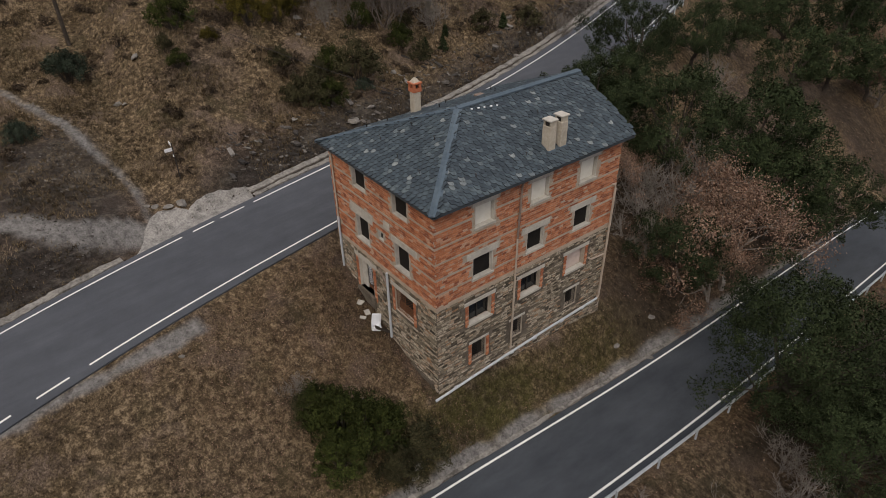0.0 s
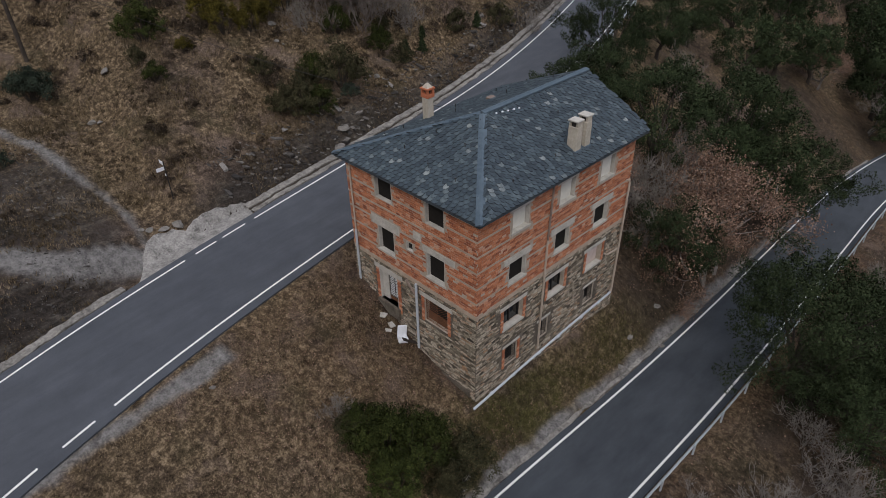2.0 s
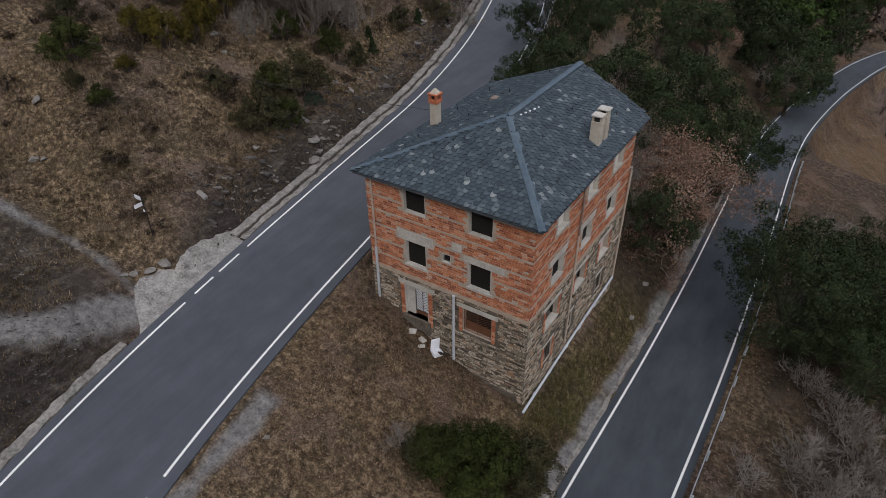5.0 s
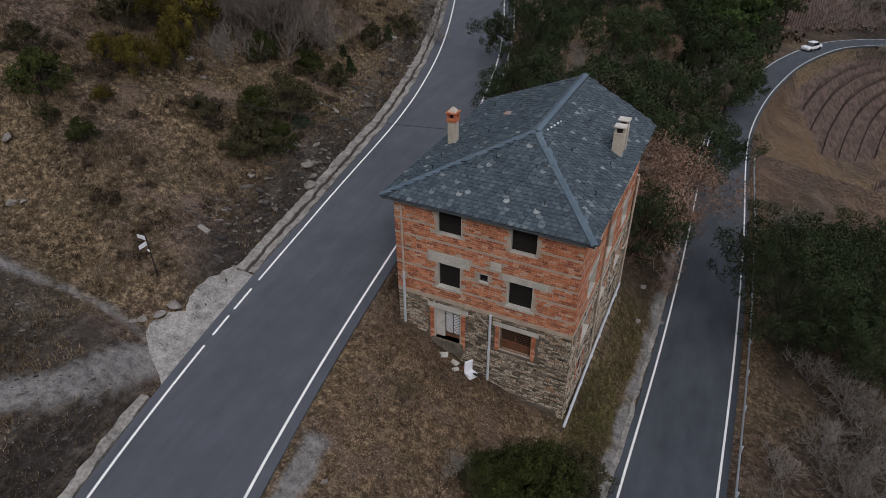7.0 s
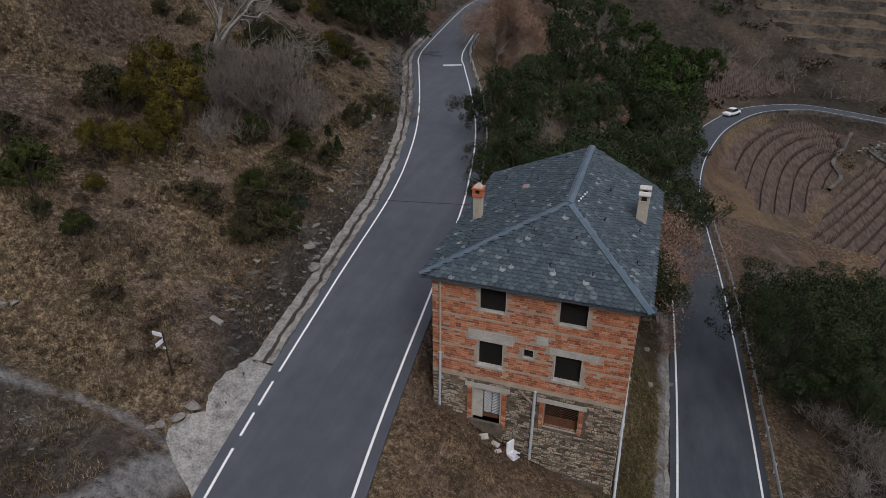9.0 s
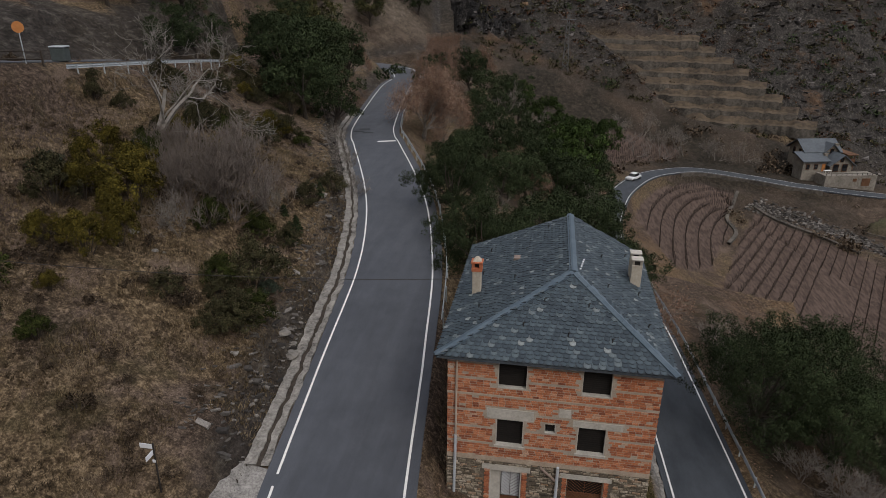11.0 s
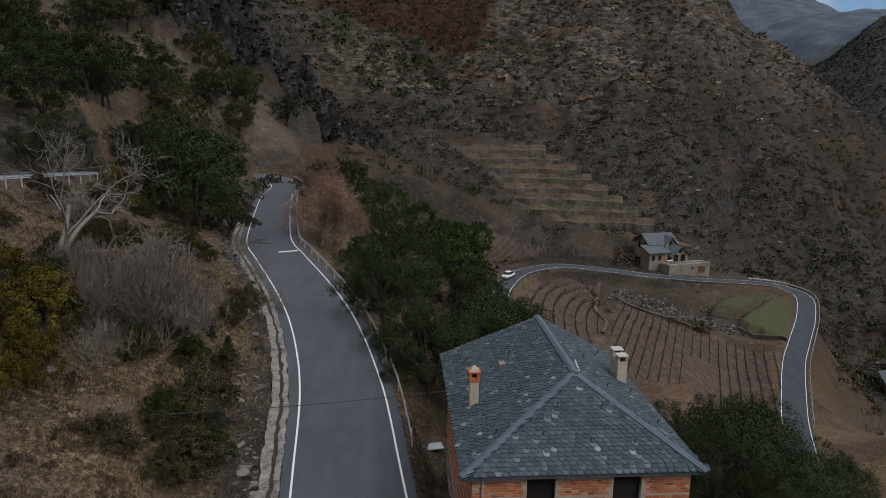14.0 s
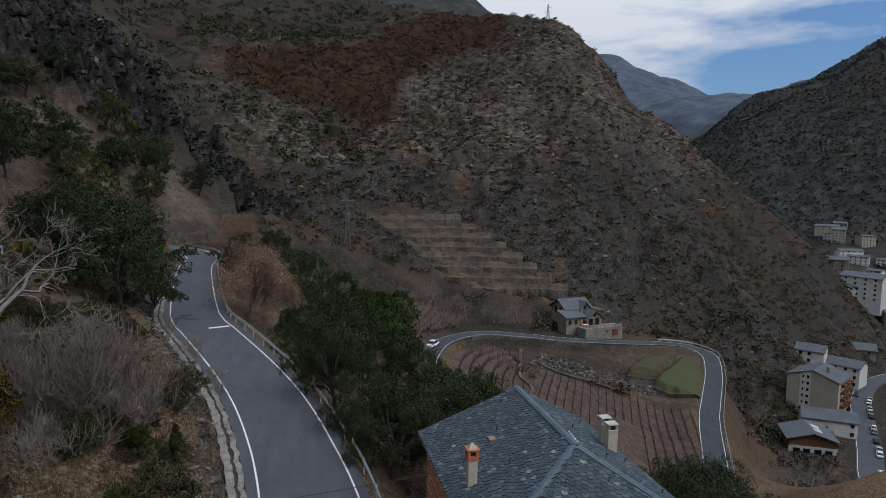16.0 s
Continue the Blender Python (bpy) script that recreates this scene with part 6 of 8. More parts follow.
plant(yellows, [(-28.5, 10.1, 3.1), (-29.6, 11.6, 3.0), (-27.2, 6.6, 2.0), (-27.6, 4.7, 2.1), (-29.4, 4.3, 1.6), (-27.2, 1.5, 1.0), (-30.6, 8.8, 2.4), (-28.2, 8.0, 1.8), (-32.2, 12.9, 2.6), (122, 148, 3.2), (126, 151, 3.0)], "juniper bushes", 2.2)
for k, (x, y, s) in enumerate(((-21.2, 15.2, 1.7), (-21.6, 17.2, 1.2), (-23.0, 18.5, 0.8), (-22.3, 24.0, 1.3))):
    c = conifer(80 + k, s)
    c.matrix_basis = pose(x, y, gh(x, y))
    tagged(c, group="young conifers")

br = np.random.default_rng(55)
more = []
while len(more) < 70:
    x, y = br.uniform(-44, -20), br.uniform(12, 54)
    if x < float(np.interp(y, ROAD_A[:A_END, 1], ROAD_A[:A_END, 0])) - 6.5 and abs(float(nearest(ROAD_A[A_END:], np.array([x]), np.array([y]))[0][0])) > 5 and vnoise(np.array([x / 6]), np.array([y / 6]), 171)[0] > -0.2:
        more.append((x, y, br.uniform(0.7, 1.9)))
plant(darks, more[:45], "dark bushes", 1.8)
plant(yellows, more[45:52], "juniper bushes", 2.2)
plant(boxes, more[52:], "box bushes", 2.3)

# low heath over the dry slope above the road
spots = []
hr = np.random.default_rng(5)
while len(spots) < 290:
    x, y = hr.uniform(-46, -17.5), hr.uniform(-13, 52)
    edge = float(np.interp(y, ROAD_A[:A_END, 1], ROAD_A[:A_END, 0])) - 6.0
    if x < edge and not (-11 < y < -5 and x > -30) and vnoise(np.array([x / 5]), np.array([y / 5]), 77)[0] > -0.35:
        spots.append((x, y, hr.uniform(0.25, 0.5) + 0.45 * hr.random() ** 3))
plant(heaths, spots, "heath shrubs", 0.55)
plant(far_oaks, [(-10.0, 50.8, 6.4), (-9.6, 58.0, 6.8), (-7.6, 64.0, 6.6), (-13.6, 76.0, 7.2)], "oaks between the roads", 7.5)

# the big dead-looking tree with its pale crooked limbs above the bend
big = bare_tree("bare_tree", 90, 14, "large leafless tree with pale crooked limbs", PALETWIG, 6, 0.85, 2, (0.6, -0.1), 0.05, radius=0.22, fork=(2, 3))
big.matrix_basis = pose(-32.5, 18.4, gh(-32.5, 18.4) - 0.1)
tagged(big, group="bare trees")


def tufts(name, n, region, size, mat, label, seed, keep):
    """Tussocks of thin blades over a region."""
    r = np.random.default_rng(seed)
    x, y = r.uniform(region[0], region[1], n), r.uniform(region[2], region[3], n)
    ok = keep(x, y, r)
    x, y = x[ok], y[ok]
    z = ground_height(x, y)
    blades = 5
    cx, cy, cz = np.repeat(x, blades), np.repeat(y, blades), np.repeat(z, blades)
    m = len(cx)
    w, tilt = r.uniform(0, 2 * np.pi, m), r.uniform(0.1, 0.9, m)
    ln, wd = size * r.uniform(0.5, 1.4, m), size * r.uniform(0.05, 0.11, m)
    dx, dy = np.cos(w), np.sin(w)
    base = np.column_stack([cx + dx * 0.04, cy + dy * 0.04, cz - 0.03])
    tip = base + np.column_stack([dx * tilt * ln, dy * tilt * ln, ln * np.sqrt(1 - tilt ** 2 * 0.8)])
    side = np.column_stack([-dy, dx, np.zeros(m)]) * wd[:, None]
    v = np.stack([base - side, base + side, tip], 1).reshape(-1, 3)
    return tagged(new(name, quads_mesh(name, v, np.arange(3 * m).reshape(-1, 3), mat)), label, "grass", kind="stuff")


def open_ground(x, y, r):
    dA, dB = nearest(ROAD_A, x, y)[0], nearest(ROAD_B, x, y)[0]
    ok = (np.abs(dA) > 3.9) & (np.abs(dB) > 2.9) & ~((x > HX0 - 0.15) & (x < HX1 + 0.35) & (y > -0.2) & (y < HY1 + 0.2))
    for p, w in PATHS:
        ok &= np.abs(nearest(p, x, y)[0]) > w * 0.9
    ok &= ~((x < -14.5) & (x > -19.5) & (y > -9.5) & (y < -0.5))
    return ok & (vnoise(x / 2.2, y / 2.2, 91) + r.uniform(-0.6, 0.6, len(x)) > -0.15)


tufts("dry_grass", 100000, (-40, -9.0, -20, 34), 0.22, STRAW, "tussocks of dry straw-coloured grass", 3, open_ground)
tufts("dry_grass", 42000, (-15, 3.0, -20, 12), 0.15, STRAW, "short dry grass round the house", 4, open_ground)
MOSS = leaf_mat("mossy_grass", [(0, (0.045, 0.042, 0.014)), (0.6, (0.090, 0.082, 0.028)), (1, (0.160, 0.140, 0.060))])
tufts("green_grass", 11000, (0.4, 2.6, -4, 13), 0.13, MOSS, "thin green grass beside the wall", 6, open_ground)


def litter(name, n, region, size, label, seed, keep):
    r = np.random.default_rng(seed)
    x, y = r.uniform(region[0], region[1], n), r.uniform(region[2], region[3], n)
    ok = keep(x, y, r)
    x, y = x[ok], y[ok]
    c = np.column_stack([x, y, ground_height(x, y) + 0.025])
    v, f = leaves(c, size, r)
    v[:, 2] = np.repeat(c[:, 2], 4) + (v[:, 2] - np.repeat(c[:, 2], 4)) * 0.3
    return tagged(new(name, quads_mesh(name, v, f, BROWN_LEAF)), label, "leaves", kind="stuff")


litter("leaf_litter", 22000, (-10, 3, -12, 1), 0.075, "fallen brown oak leaves on the ground", 8, open_ground)
litter("leaf_litter", 26000, (-14, 20, -6, 60), 0.12, "fallen brown oak leaves under the trees", 9, open_ground)

# scrub over the far mountain side
def far_scrub(name, n, th0, th1, r0, r1, size, mat, label, seed, keep, per=26, leaf_part=0.75, lift=0.0):
    r = np.random.default_rng(seed)
    th, rad = np.radians(r.uniform(th0, th1, n)), np.sqrt(r.uniform(r0 ** 2, r1 ** 2, n))
    x, y = HUB[0] + rad * np.sin(th), HUB[1] + rad * np.cos(th)
    ok = keep(x, y, r)
    x, y, rad = x[ok], y[ok], rad[ok]
    z = ground_height(x, y, False)
    s = size * r.uniform(0.4, 1.5, len(x)) ** 1.3
    c = np.repeat(np.column_stack([x, y, z]), per, 0)
    q = r.normal(size=c.shape)
    q /= np.linalg.norm(q, axis=1)[:, None]
    q *= np.repeat(s, per)[:, None] * r.uniform(0.4, 1, (len(c), 1))
    q[:, 2] = np.abs(q[:, 2]) * 0.9
    c[:, 2] += np.repeat(s, per) * lift
    out = q / (np.linalg.norm(q, axis=1)[:, None] + 1e-9) * 0.8 + np.array((0, 0, 0.35))
    out /= np.linalg.norm(out, axis=1)[:, None]
    v, f = leaves(c + q, 1.0, r, out)
    cen = np.repeat(c + q, 4, 0)
    v = cen + (v - cen) * np.repeat(np.repeat(s, per), 4)[:, None] * leaf_part
    return tagged(new(name, foliage_mesh(name, v, f, mat, out)), label, "scrub", kind="stuff")


def patchy(scale, cutoff, seed):
    return lambda x, y, r: (vnoise(x / scale, y / scale, seed) + 0.5 * vnoise(x / scale * 3, y / scale * 3, seed + 1) + r.uniform(-0.3, 0.3, len(x)) > cutoff) & (nearest(ROAD_B, x, y)[0] ** 2 > 20) & (np.abs(nearest(STREET, x, y)[0]) > 9)


def off_terraces(f):
    return lambda x, y, r: f(x, y, r) & (terraced(x, y) < 0.05)


# far forest leaf, lightened and cooled to carry haze in its colour
HAZE_LEAF = leaf_mat("hazed_forest_leaf", [(0, (0.030, 0.036, 0.030)), (0.6, (0.046, 0.054, 0.046)), (1, (0.070, 0.078, 0.066))])
RUST_LEAF = leaf_mat("rust_bracken", [(0, (0.024, 0.012, 0.008)), (0.6, (0.064, 0.031, 0.018)), (1, (0.11, 0.062, 0.036))])
far_scrub("mountain_scrub", 8500, -8, 50, 190, 470, 1.35, DARK_LEAF, "dark scrub scattered over the rocky mountain side", 12, off_terraces(patchy(40, -0.4, 70)), 34, 0.34)
far_scrub("mountain_scrub", 1300, -8, 50, 190, 440, 1.9, OAK_LEAF, "dark-green bushes scattered over the mountain side", 19, off_terraces(patchy(30, -0.1, 90)), 64, 0.27)
far_scrub("bracken_scrub", 6500, -6, 48, 195, 420, 1.0, RUST_LEAF, "rust-brown bracken on the mountain side", 13, off_terraces(patchy(34, 0.05, 72)), 18, 0.5)
far_scrub("bracken_scrub", 9000, -14, 20, 250, 540, 1.15, RUST_LEAF, "rust-brown bracken high on the mountain", 20, lambda x, y, r: red_zone(x, y) > r.uniform(0.1, 0.9, len(x)), 10)


def outcrops(name, n, region, size, stops, label, seed, keep):
    """Broken blocks of bedrock standing out of the slope, their beds tilted alike."""
    r = np.random.default_rng(seed)
    th, rad = np.radians(r.uniform(region[0], region[1], n)), np.sqrt(r.uniform(region[2] ** 2, region[3] ** 2, n))
    x, y = HUB[0] + rad * np.sin(th), HUB[1] + rad * np.cos(th)
    ok = keep(x, y, r)
    x, y = x[ok], y[ok]
    z = ground_height(x, y, False)
    m = len(x)
    s_ = size * (0.35 + 1.2 * r.random(m) ** 2.5)
    corner = np.array([(a, b, c) for c in (-1, 1) for a, b in ((-1, -1), (1, -1), (1, 1), (-1, 1))], float)
    v = corner[None] * np.stack([s_ * r.uniform(0.7, 1.8, m), s_ * 0.8, s_ * r.uniform(0.3, 0.75, m)], 1)[:, None]
    v = v * r.uniform(0.6, 1.2, (m, 8, 1)) + r.normal(0, 0.12, (m, 8, 3)) * s_[:, None, None]
    yaw, dip = r.normal(-0.35, 0.4, m), r.normal(0.3, 0.25, m)
    v[..., 2] += v[..., 0] * np.tan(np.clip(0.5 * dip, -0.5, 0.5))[:, None]
    c_, sn = np.cos(yaw)[:, None], np.sin(yaw)[:, None]
    v = np.stack([v[..., 0] * c_ - v[..., 1] * sn, v[..., 0] * sn + v[..., 1] * c_, v[..., 2]], -1) + np.column_stack([x, y, z + 0.15 * s_])[:, None]
    q = np.array([(3, 2, 1, 0), (4, 5, 6, 7), (0, 1, 5, 4), (1, 2, 6, 5), (2, 3, 7, 6), (3, 0, 4, 7)])
    f = (q[None] + 8 * np.arange(m)[:, None, None]).reshape(-1, 4)
    mat = varied(name + "_stone", stops, 0.9, 0.95, True, 0.5, 0.5, 0.1)
    return tagged(new(name, quads_mesh(name, v.reshape(-1, 3), f, mat)), label, "rock", kind="stuff")


def craggy(x, y, r):
    z = ground_height(x, y, False)
    return (red_zone(x, y) < 0.3) & (terraced(x, y) < 0.05) & (z > 14 + r.uniform(-8, 14, len(x))) & (fbm(x / 24, y / 24, 3, 85) + r.uniform(-0.5, 0.5, len(x)) > -0.15)


outcrops("rock_outcrops", 8000, (-9, 38, 225, 440), 0.85, [(0, (0.045, 0.038, 0.032)), (0.45, (0.135, 0.115, 0.095)), (0.8, (0.25, 0.215, 0.18)), (0.93, (0.28, 0.17, 0.10)), (1, (0.40, 0.35, 0.30))], "pale broken bedrock standing out of the mountain side", 301, craggy)
outcrops("crag_rocks", 7500, (-30, -2, 178, 340), 0.62, [(0, (0.008, 0.008, 0.008)), (0.6, (0.034, 0.031, 0.030)), (0.92, (0.085, 0.078, 0.072)), (1, (0.26, 0.24, 0.23))], "dark broken slabs of the crag", 302, lambda x, y, r: dark_crag(x, y) > r.uniform(0.2, 0.8, len(x)))
outcrops("scree_stones", 5000, (-4, 42, 200, 300), 0.55, [(0, (0.030, 0.028, 0.027)), (0.7, (0.090, 0.082, 0.078)), (1, (0.22, 0.20, 0.19))], "grey scree stones at the foot of the mountain", 303, lambda x, y, r: (terraced(x, y) < 0.05) & (fbm(x / 20, y / 20, 3, 86) + r.uniform(-0.4, 0.4, len(x)) > 0))

far_scrub("slope_scrub", 420, -40, -6, 120, 190, 1.5, OAK_LEAF, "green scrub on the upper slope", 14, patchy(20, 0.3, 74), 60, 0.3)
far_scrub("crag_scrub", 330, -30, 0, 185, 330, 1.6, OAK_LEAF, "dark-green bushes clinging to the crag", 23, patchy(18, 0.1, 94), 40, 0.45)
far_scrub("slope_forest", 2000, -30, 3, 225, 460, 2.3, OAK_LEAF, "dark-green oak wood on the high slope", 21, lambda x, y, r: patchy(50, -0.35, 76)(x, y, r) & (red_zone(x, y) < 0.3) & (dark_crag(x, y) < 0.3), 44, 0.34)


def above_bracken(x, y, r):
    rad, th = np.hypot(x - HUB[0], y - HUB[1]), np.degrees(np.arctan2(x - HUB[0], y - HUB[1]))
    return (rad > np.interp(th, [-30, -12, -5, 0, 5, 10, 20], [300, 345, 385, 408, 440, 510, 550])) & (vnoise(x / 40, y / 40, 76) + r.uniform(-0.5, 0.5, len(x)) > -0.45)


far_scrub("ridge_forest", 7500, -30, 20, 310, 900, 2.3, OAK_LEAF, "dark forest on the high slopes", 15, above_bracken, 24, 0.42, 0.3)
far_scrub("valley_forest", 26000, 28, 56, 680, 1520, 2.3, HAZE_LEAF, "dark forest on the far valley side", 16, patchy(110, -0.75, 78), 5, 0.9, 0.2)
far_scrub("terrace_scrub", 900, 2, 23, 192, 228, 0.9, HEATH_LEAF, "brown scrub grown over the old terraces", 29, lambda x, y, r: (fbm(x / 10, y / 10, 3, 97) + r.uniform(-0.4, 0.4, len(x)) > 0.0), 40, 0.35, 0.5)
far_scrub("thicket_scrub", 420, 4, 26, 140, 192, 1.7, HEATH_LEAF, "bare brown thicket below the terraces", 27, lambda x, y, r: patchy(16, 0.0, 99)(x, y, r) & (terraced(x, y) < 0.05) & ~in_field(x, y) & (np.abs(nearest(ROAD_B, x, y)[0]) > 6), 60, 0.3)
far_scrub("hedge_scrub", 1100, 29, 50, 165, 330, 1.7, HEATH_LEAF, "brown-green thicket above the village", 17, lambda x, y, r: patchy(22, -0.05, 79)(x, y, r) & ~in_turf(x, y) & ~in_field(x, y) & (np.abs(nearest(ROAD_B, x, y)[0]) > 7), 50, 0.35)
far_scrub("hedge_scrub", 260, 33, 48, 205, 300, 2.4, OAK_LEAF, "dark-green oaks above the valley flats", 18, lambda x, y, r: patchy(40, 0.05, 87)(x, y, r), 70, 0.3)


# ---- beside the roads ----
GALV = simple("galvanised_steel", (0.36, 0.40, 0.43), (0.50, 0.54, 0.57), 6, 0.5, 0.2, 0.1, 0.4)
PALE_ROCK = simple("pale_rock", (0.085, 0.078, 0.070), (0.26, 0.24, 0.215), 5, 0.95, bump=0.7)
CONC_RAMP = simple("pale_concrete_ramp", (0.10, 0.094, 0.088), (0.36, 0.34, 0.315), 11, 0.95, bump=0.5)
SOIL = simple("ditch_soil", (0.025, 0.020, 0.016), (0.06, 0.048, 0.037), 9, 0.95, bump=0.6)


VERGE = simple("crumbling_verge", (0.080, 0.073, 0.066), (0.32, 0.30, 0.27), 7, 0.95, bump=0.7)
FINE_B = glide(ROAD_B[::3], 0.4)


def gutter(name, poly, bands, label):
    for k, (o0, o1, z0, z1, mat) in enumerate(bands):
        v, q = strip(poly, [o0, o1], [z0, z1], 0.2)
        for axis in (0, 2):
            v[:, axis] += vnoise(v[:, 1] * 1.7, v[:, 0] * 1.7, 300 + axis) * (0.10 if axis == 0 else 0.025) + vnoise(v[:, 1] * 5, v[:, 0] * 5, 310 + axis) * 0.04
        ob = tagged(new(name if k == 0 else name + "_edge", quads_mesh(name, v, q, mat)), label, "gutter", kind="structure")


gutter("road_gutter", stretch(FINE_A, -1.2, 66), [(-4.30, -3.82, 0.11, 0.07, VERGE), (-3.82, -3.60, 0.0, 0.0, SOIL), (-3.60, -3.27, 0.045, 0.03, VERGE)], "cracked concrete gutter along the road")
gutter("road_verge", stretch(FINE_A, -40, -8.6), [(-3.8, -3.3, 0.05, 0.02, VERGE)], "pale crumbling concrete verge")
gutter("lane_verge", stretch(FINE_B, -30, 60, 330), [(-2.70, -2.45, 0.040, 0.02, VERGE)], "pale gravelly verge beside the lane")

# pale concrete ramp where the track meets the road
rv, rq, ns, nw = [], [], 60, 12
for i in range(ns + 1):
    y = -8.7 + 7.2 * i / ns
    x0 = float(np.interp(y, ROAD_A[:A_END, 1], ROAD_A[:A_END, 0])) - 3.28
    w = float(np.interp(y, [-8.7, -8.0, -6.8, -5.5, -4.0, -2.6, -1.9, -1.5], [0.3, 1.4, 2.6, 2.1, 1.8, 1.5, 1.3, 1.1])) * (1 + 0.03 * math.sin(3.1 * y) + 0.02 * math.sin(7.7 * y + 1))
    for j in range(nw + 1):
        x = x0 - w * j / nw
        rv.append((x, y + 0.25 * j / nw, max(gh(x, y), float(np.interp(y, ROAD_A[:A_END, 1], ROAD_A[:A_END, 2])) - 0.02) + 0.035 - 0.07 * (j == nw)))
for i in range(ns):
    for j in range(nw):
        a = i * (nw + 1) + j
        rq.append((a, a + 1, a + nw + 2, a + nw + 1))
tagged(new("concrete_ramp", quads_mesh("concrete_ramp", rv, rq, CONC_RAMP, True)), "worn pale concrete ramp where a track joins", "ramp", kind="structure")


def guardrail(poly, offset, label):
    """Pressed steel beam on posts."""
    rail = thing("guardrail", label, "guardrail", group="roadside guardrails")
    prof = [(0.0, 0.44), (0.05, 0.48), (0.05, 0.54), (0.0, 0.59), (0.05, 0.64), (0.05, 0.70), (0.0, 0.75)]
    sgn = 1 if offset > 0 else -1
    tan = np.gradient(poly[:, :2], axis=0)
    tan /= np.linalg.norm(tan, axis=1)[:, None]
    side = np.stack([tan[:, 1], -tan[:, 0]], 1)
    cols = [np.column_stack([poly[:, :2] + side * (offset - sgn * p), poly[:, 2] + z]) for p, z in prof]
    n, k = len(poly), len(prof)
    v = np.stack(cols, 1).reshape(-1, 3)
    i, j = np.meshgrid(np.arange(n - 1), np.arange(k - 1), indexing="ij")
    a = (i * k + j).ravel()
    part("beam", quads_mesh("beam", v, np.stack([a, a + 1, a + k + 1, a + k], 1), GALV), GALV, rail)
    post = None
    run = np.concatenate([[0], np.cumsum(np.linalg.norm(np.diff(poly[:, :2], axis=0), axis=1))])
    for s in np.arange(0.3, run[-1], 3.0):
        m = int(np.searchsorted(run, s))
        m = min(m, n - 1)
        x, y = poly[m, :2] + side[m] * (offset + sgn * 0.05)
        if post is None:
            post = mesh_from("post", *tube([(0, 0, -0.7), (0, 0, 0.72)], 0.055, 4), GALV)
        ob = new("post", post)
        ob.parent, ob.matrix_basis = rail, pose(x, y, poly[m, 2])
    return rail


guardrail(stretch(FINE_A, 10.2, 19.2), 3.55, "galvanised steel guardrail beside the upper road")
guardrail(stretch(FINE_A, 20.2, 109), 3.45, "galvanised steel guardrail round the bend")
guardrail(stretch(FINE_B, -12, 46, 330), 2.7, "galvanised steel guardrail beside the lane")
guardrail(glide([(-40.6, 21.5, 17.35), (-40.9, 32, 16.65), (-42.5, 45, 15.6), (-45.5, 58, 14.3)], 1.0), 0.3, "galvanised steel guardrail on the climbing road")
BEND = ROAD_B[((ROAD_B[:, 0] > 86) & (ROAD_B[:, 1] > 118)) | ((ROAD_B[:, 0] > 56) & (ROAD_B[:, 1] < 122) & (ROAD_B[:, 1] > 70))]
guardrail(BEND, -2.8, "pale guardrail outside the far bend")


def rock(x, y, s, seed, label="pale grey boulder on the dry slope", flat=0.5):
    r = np.random.default_rng(seed)
    bm = bmesh.new()
    bmesh.ops.create_icosphere(bm, subdivisions=2, radius=s)
    d = r.normal(size=(7, 3))
    d /= np.linalg.norm(d, axis=1)[:, None]
    for v in bm.verts:
        for k in d:
            over = v.co.dot(Vector(k)) - s * 0.52
            if over > 0:
                v.co -= Vector(k) * over
        v.co.z *= flat
        v.co += Vector(r.normal(0, s * 0.03, 3))
    me = bpy.data.meshes.new("rock")
    bm.to_mesh(me)
    bm.free()
    me.materials.append(PALE_ROCK)
    ob = new("rock", me)
    ob.matrix_basis = pose(x, y, gh(x, y) + s * flat * 0.35, 0, 0, r.uniform(0, 360))
    return tagged(ob, label, "rock", "loose rocks")


for k, (x, y, s) in enumerate(((-17.35, -5.2, 0.42), (-17.6, -5.9, 0.34), (-17.9, -6.5, 0.26), (-18.1, -6.9, 0.2), (-17.9, 6.2, 0.55), (-18.1, 7.0, 0.35), (-26.7, -5.3, 0.34), (-26.3, -5.0, 0.26), (-29.2, -3.0, 0.4), (-25.7, 7.4, 0.22), (-25.4, 7.7, 0.16), (-18.6, 7.2, 0.5), (-27.4, 8.2, 0.35),
                                 (-6.4, -9.3, 0.16), (-1.4, -3.3, 0.14), (1.9, -2.6, 0.3), (2.2, -3.0, 0.22), (2.9, 13.0, 0.3), (1.2, 15.2, 0.28), (-19.5, 3.4, 0.3), (-20.8, 12.0, 0.3), (2.4, 9.4, 0.22), (1.6, 11.5, 0.25))):
    rock(x, y, s, 200 + k)

# slate slabs breaking out of the cut bank
sr = np.random.default_rng(33)
pieces = []
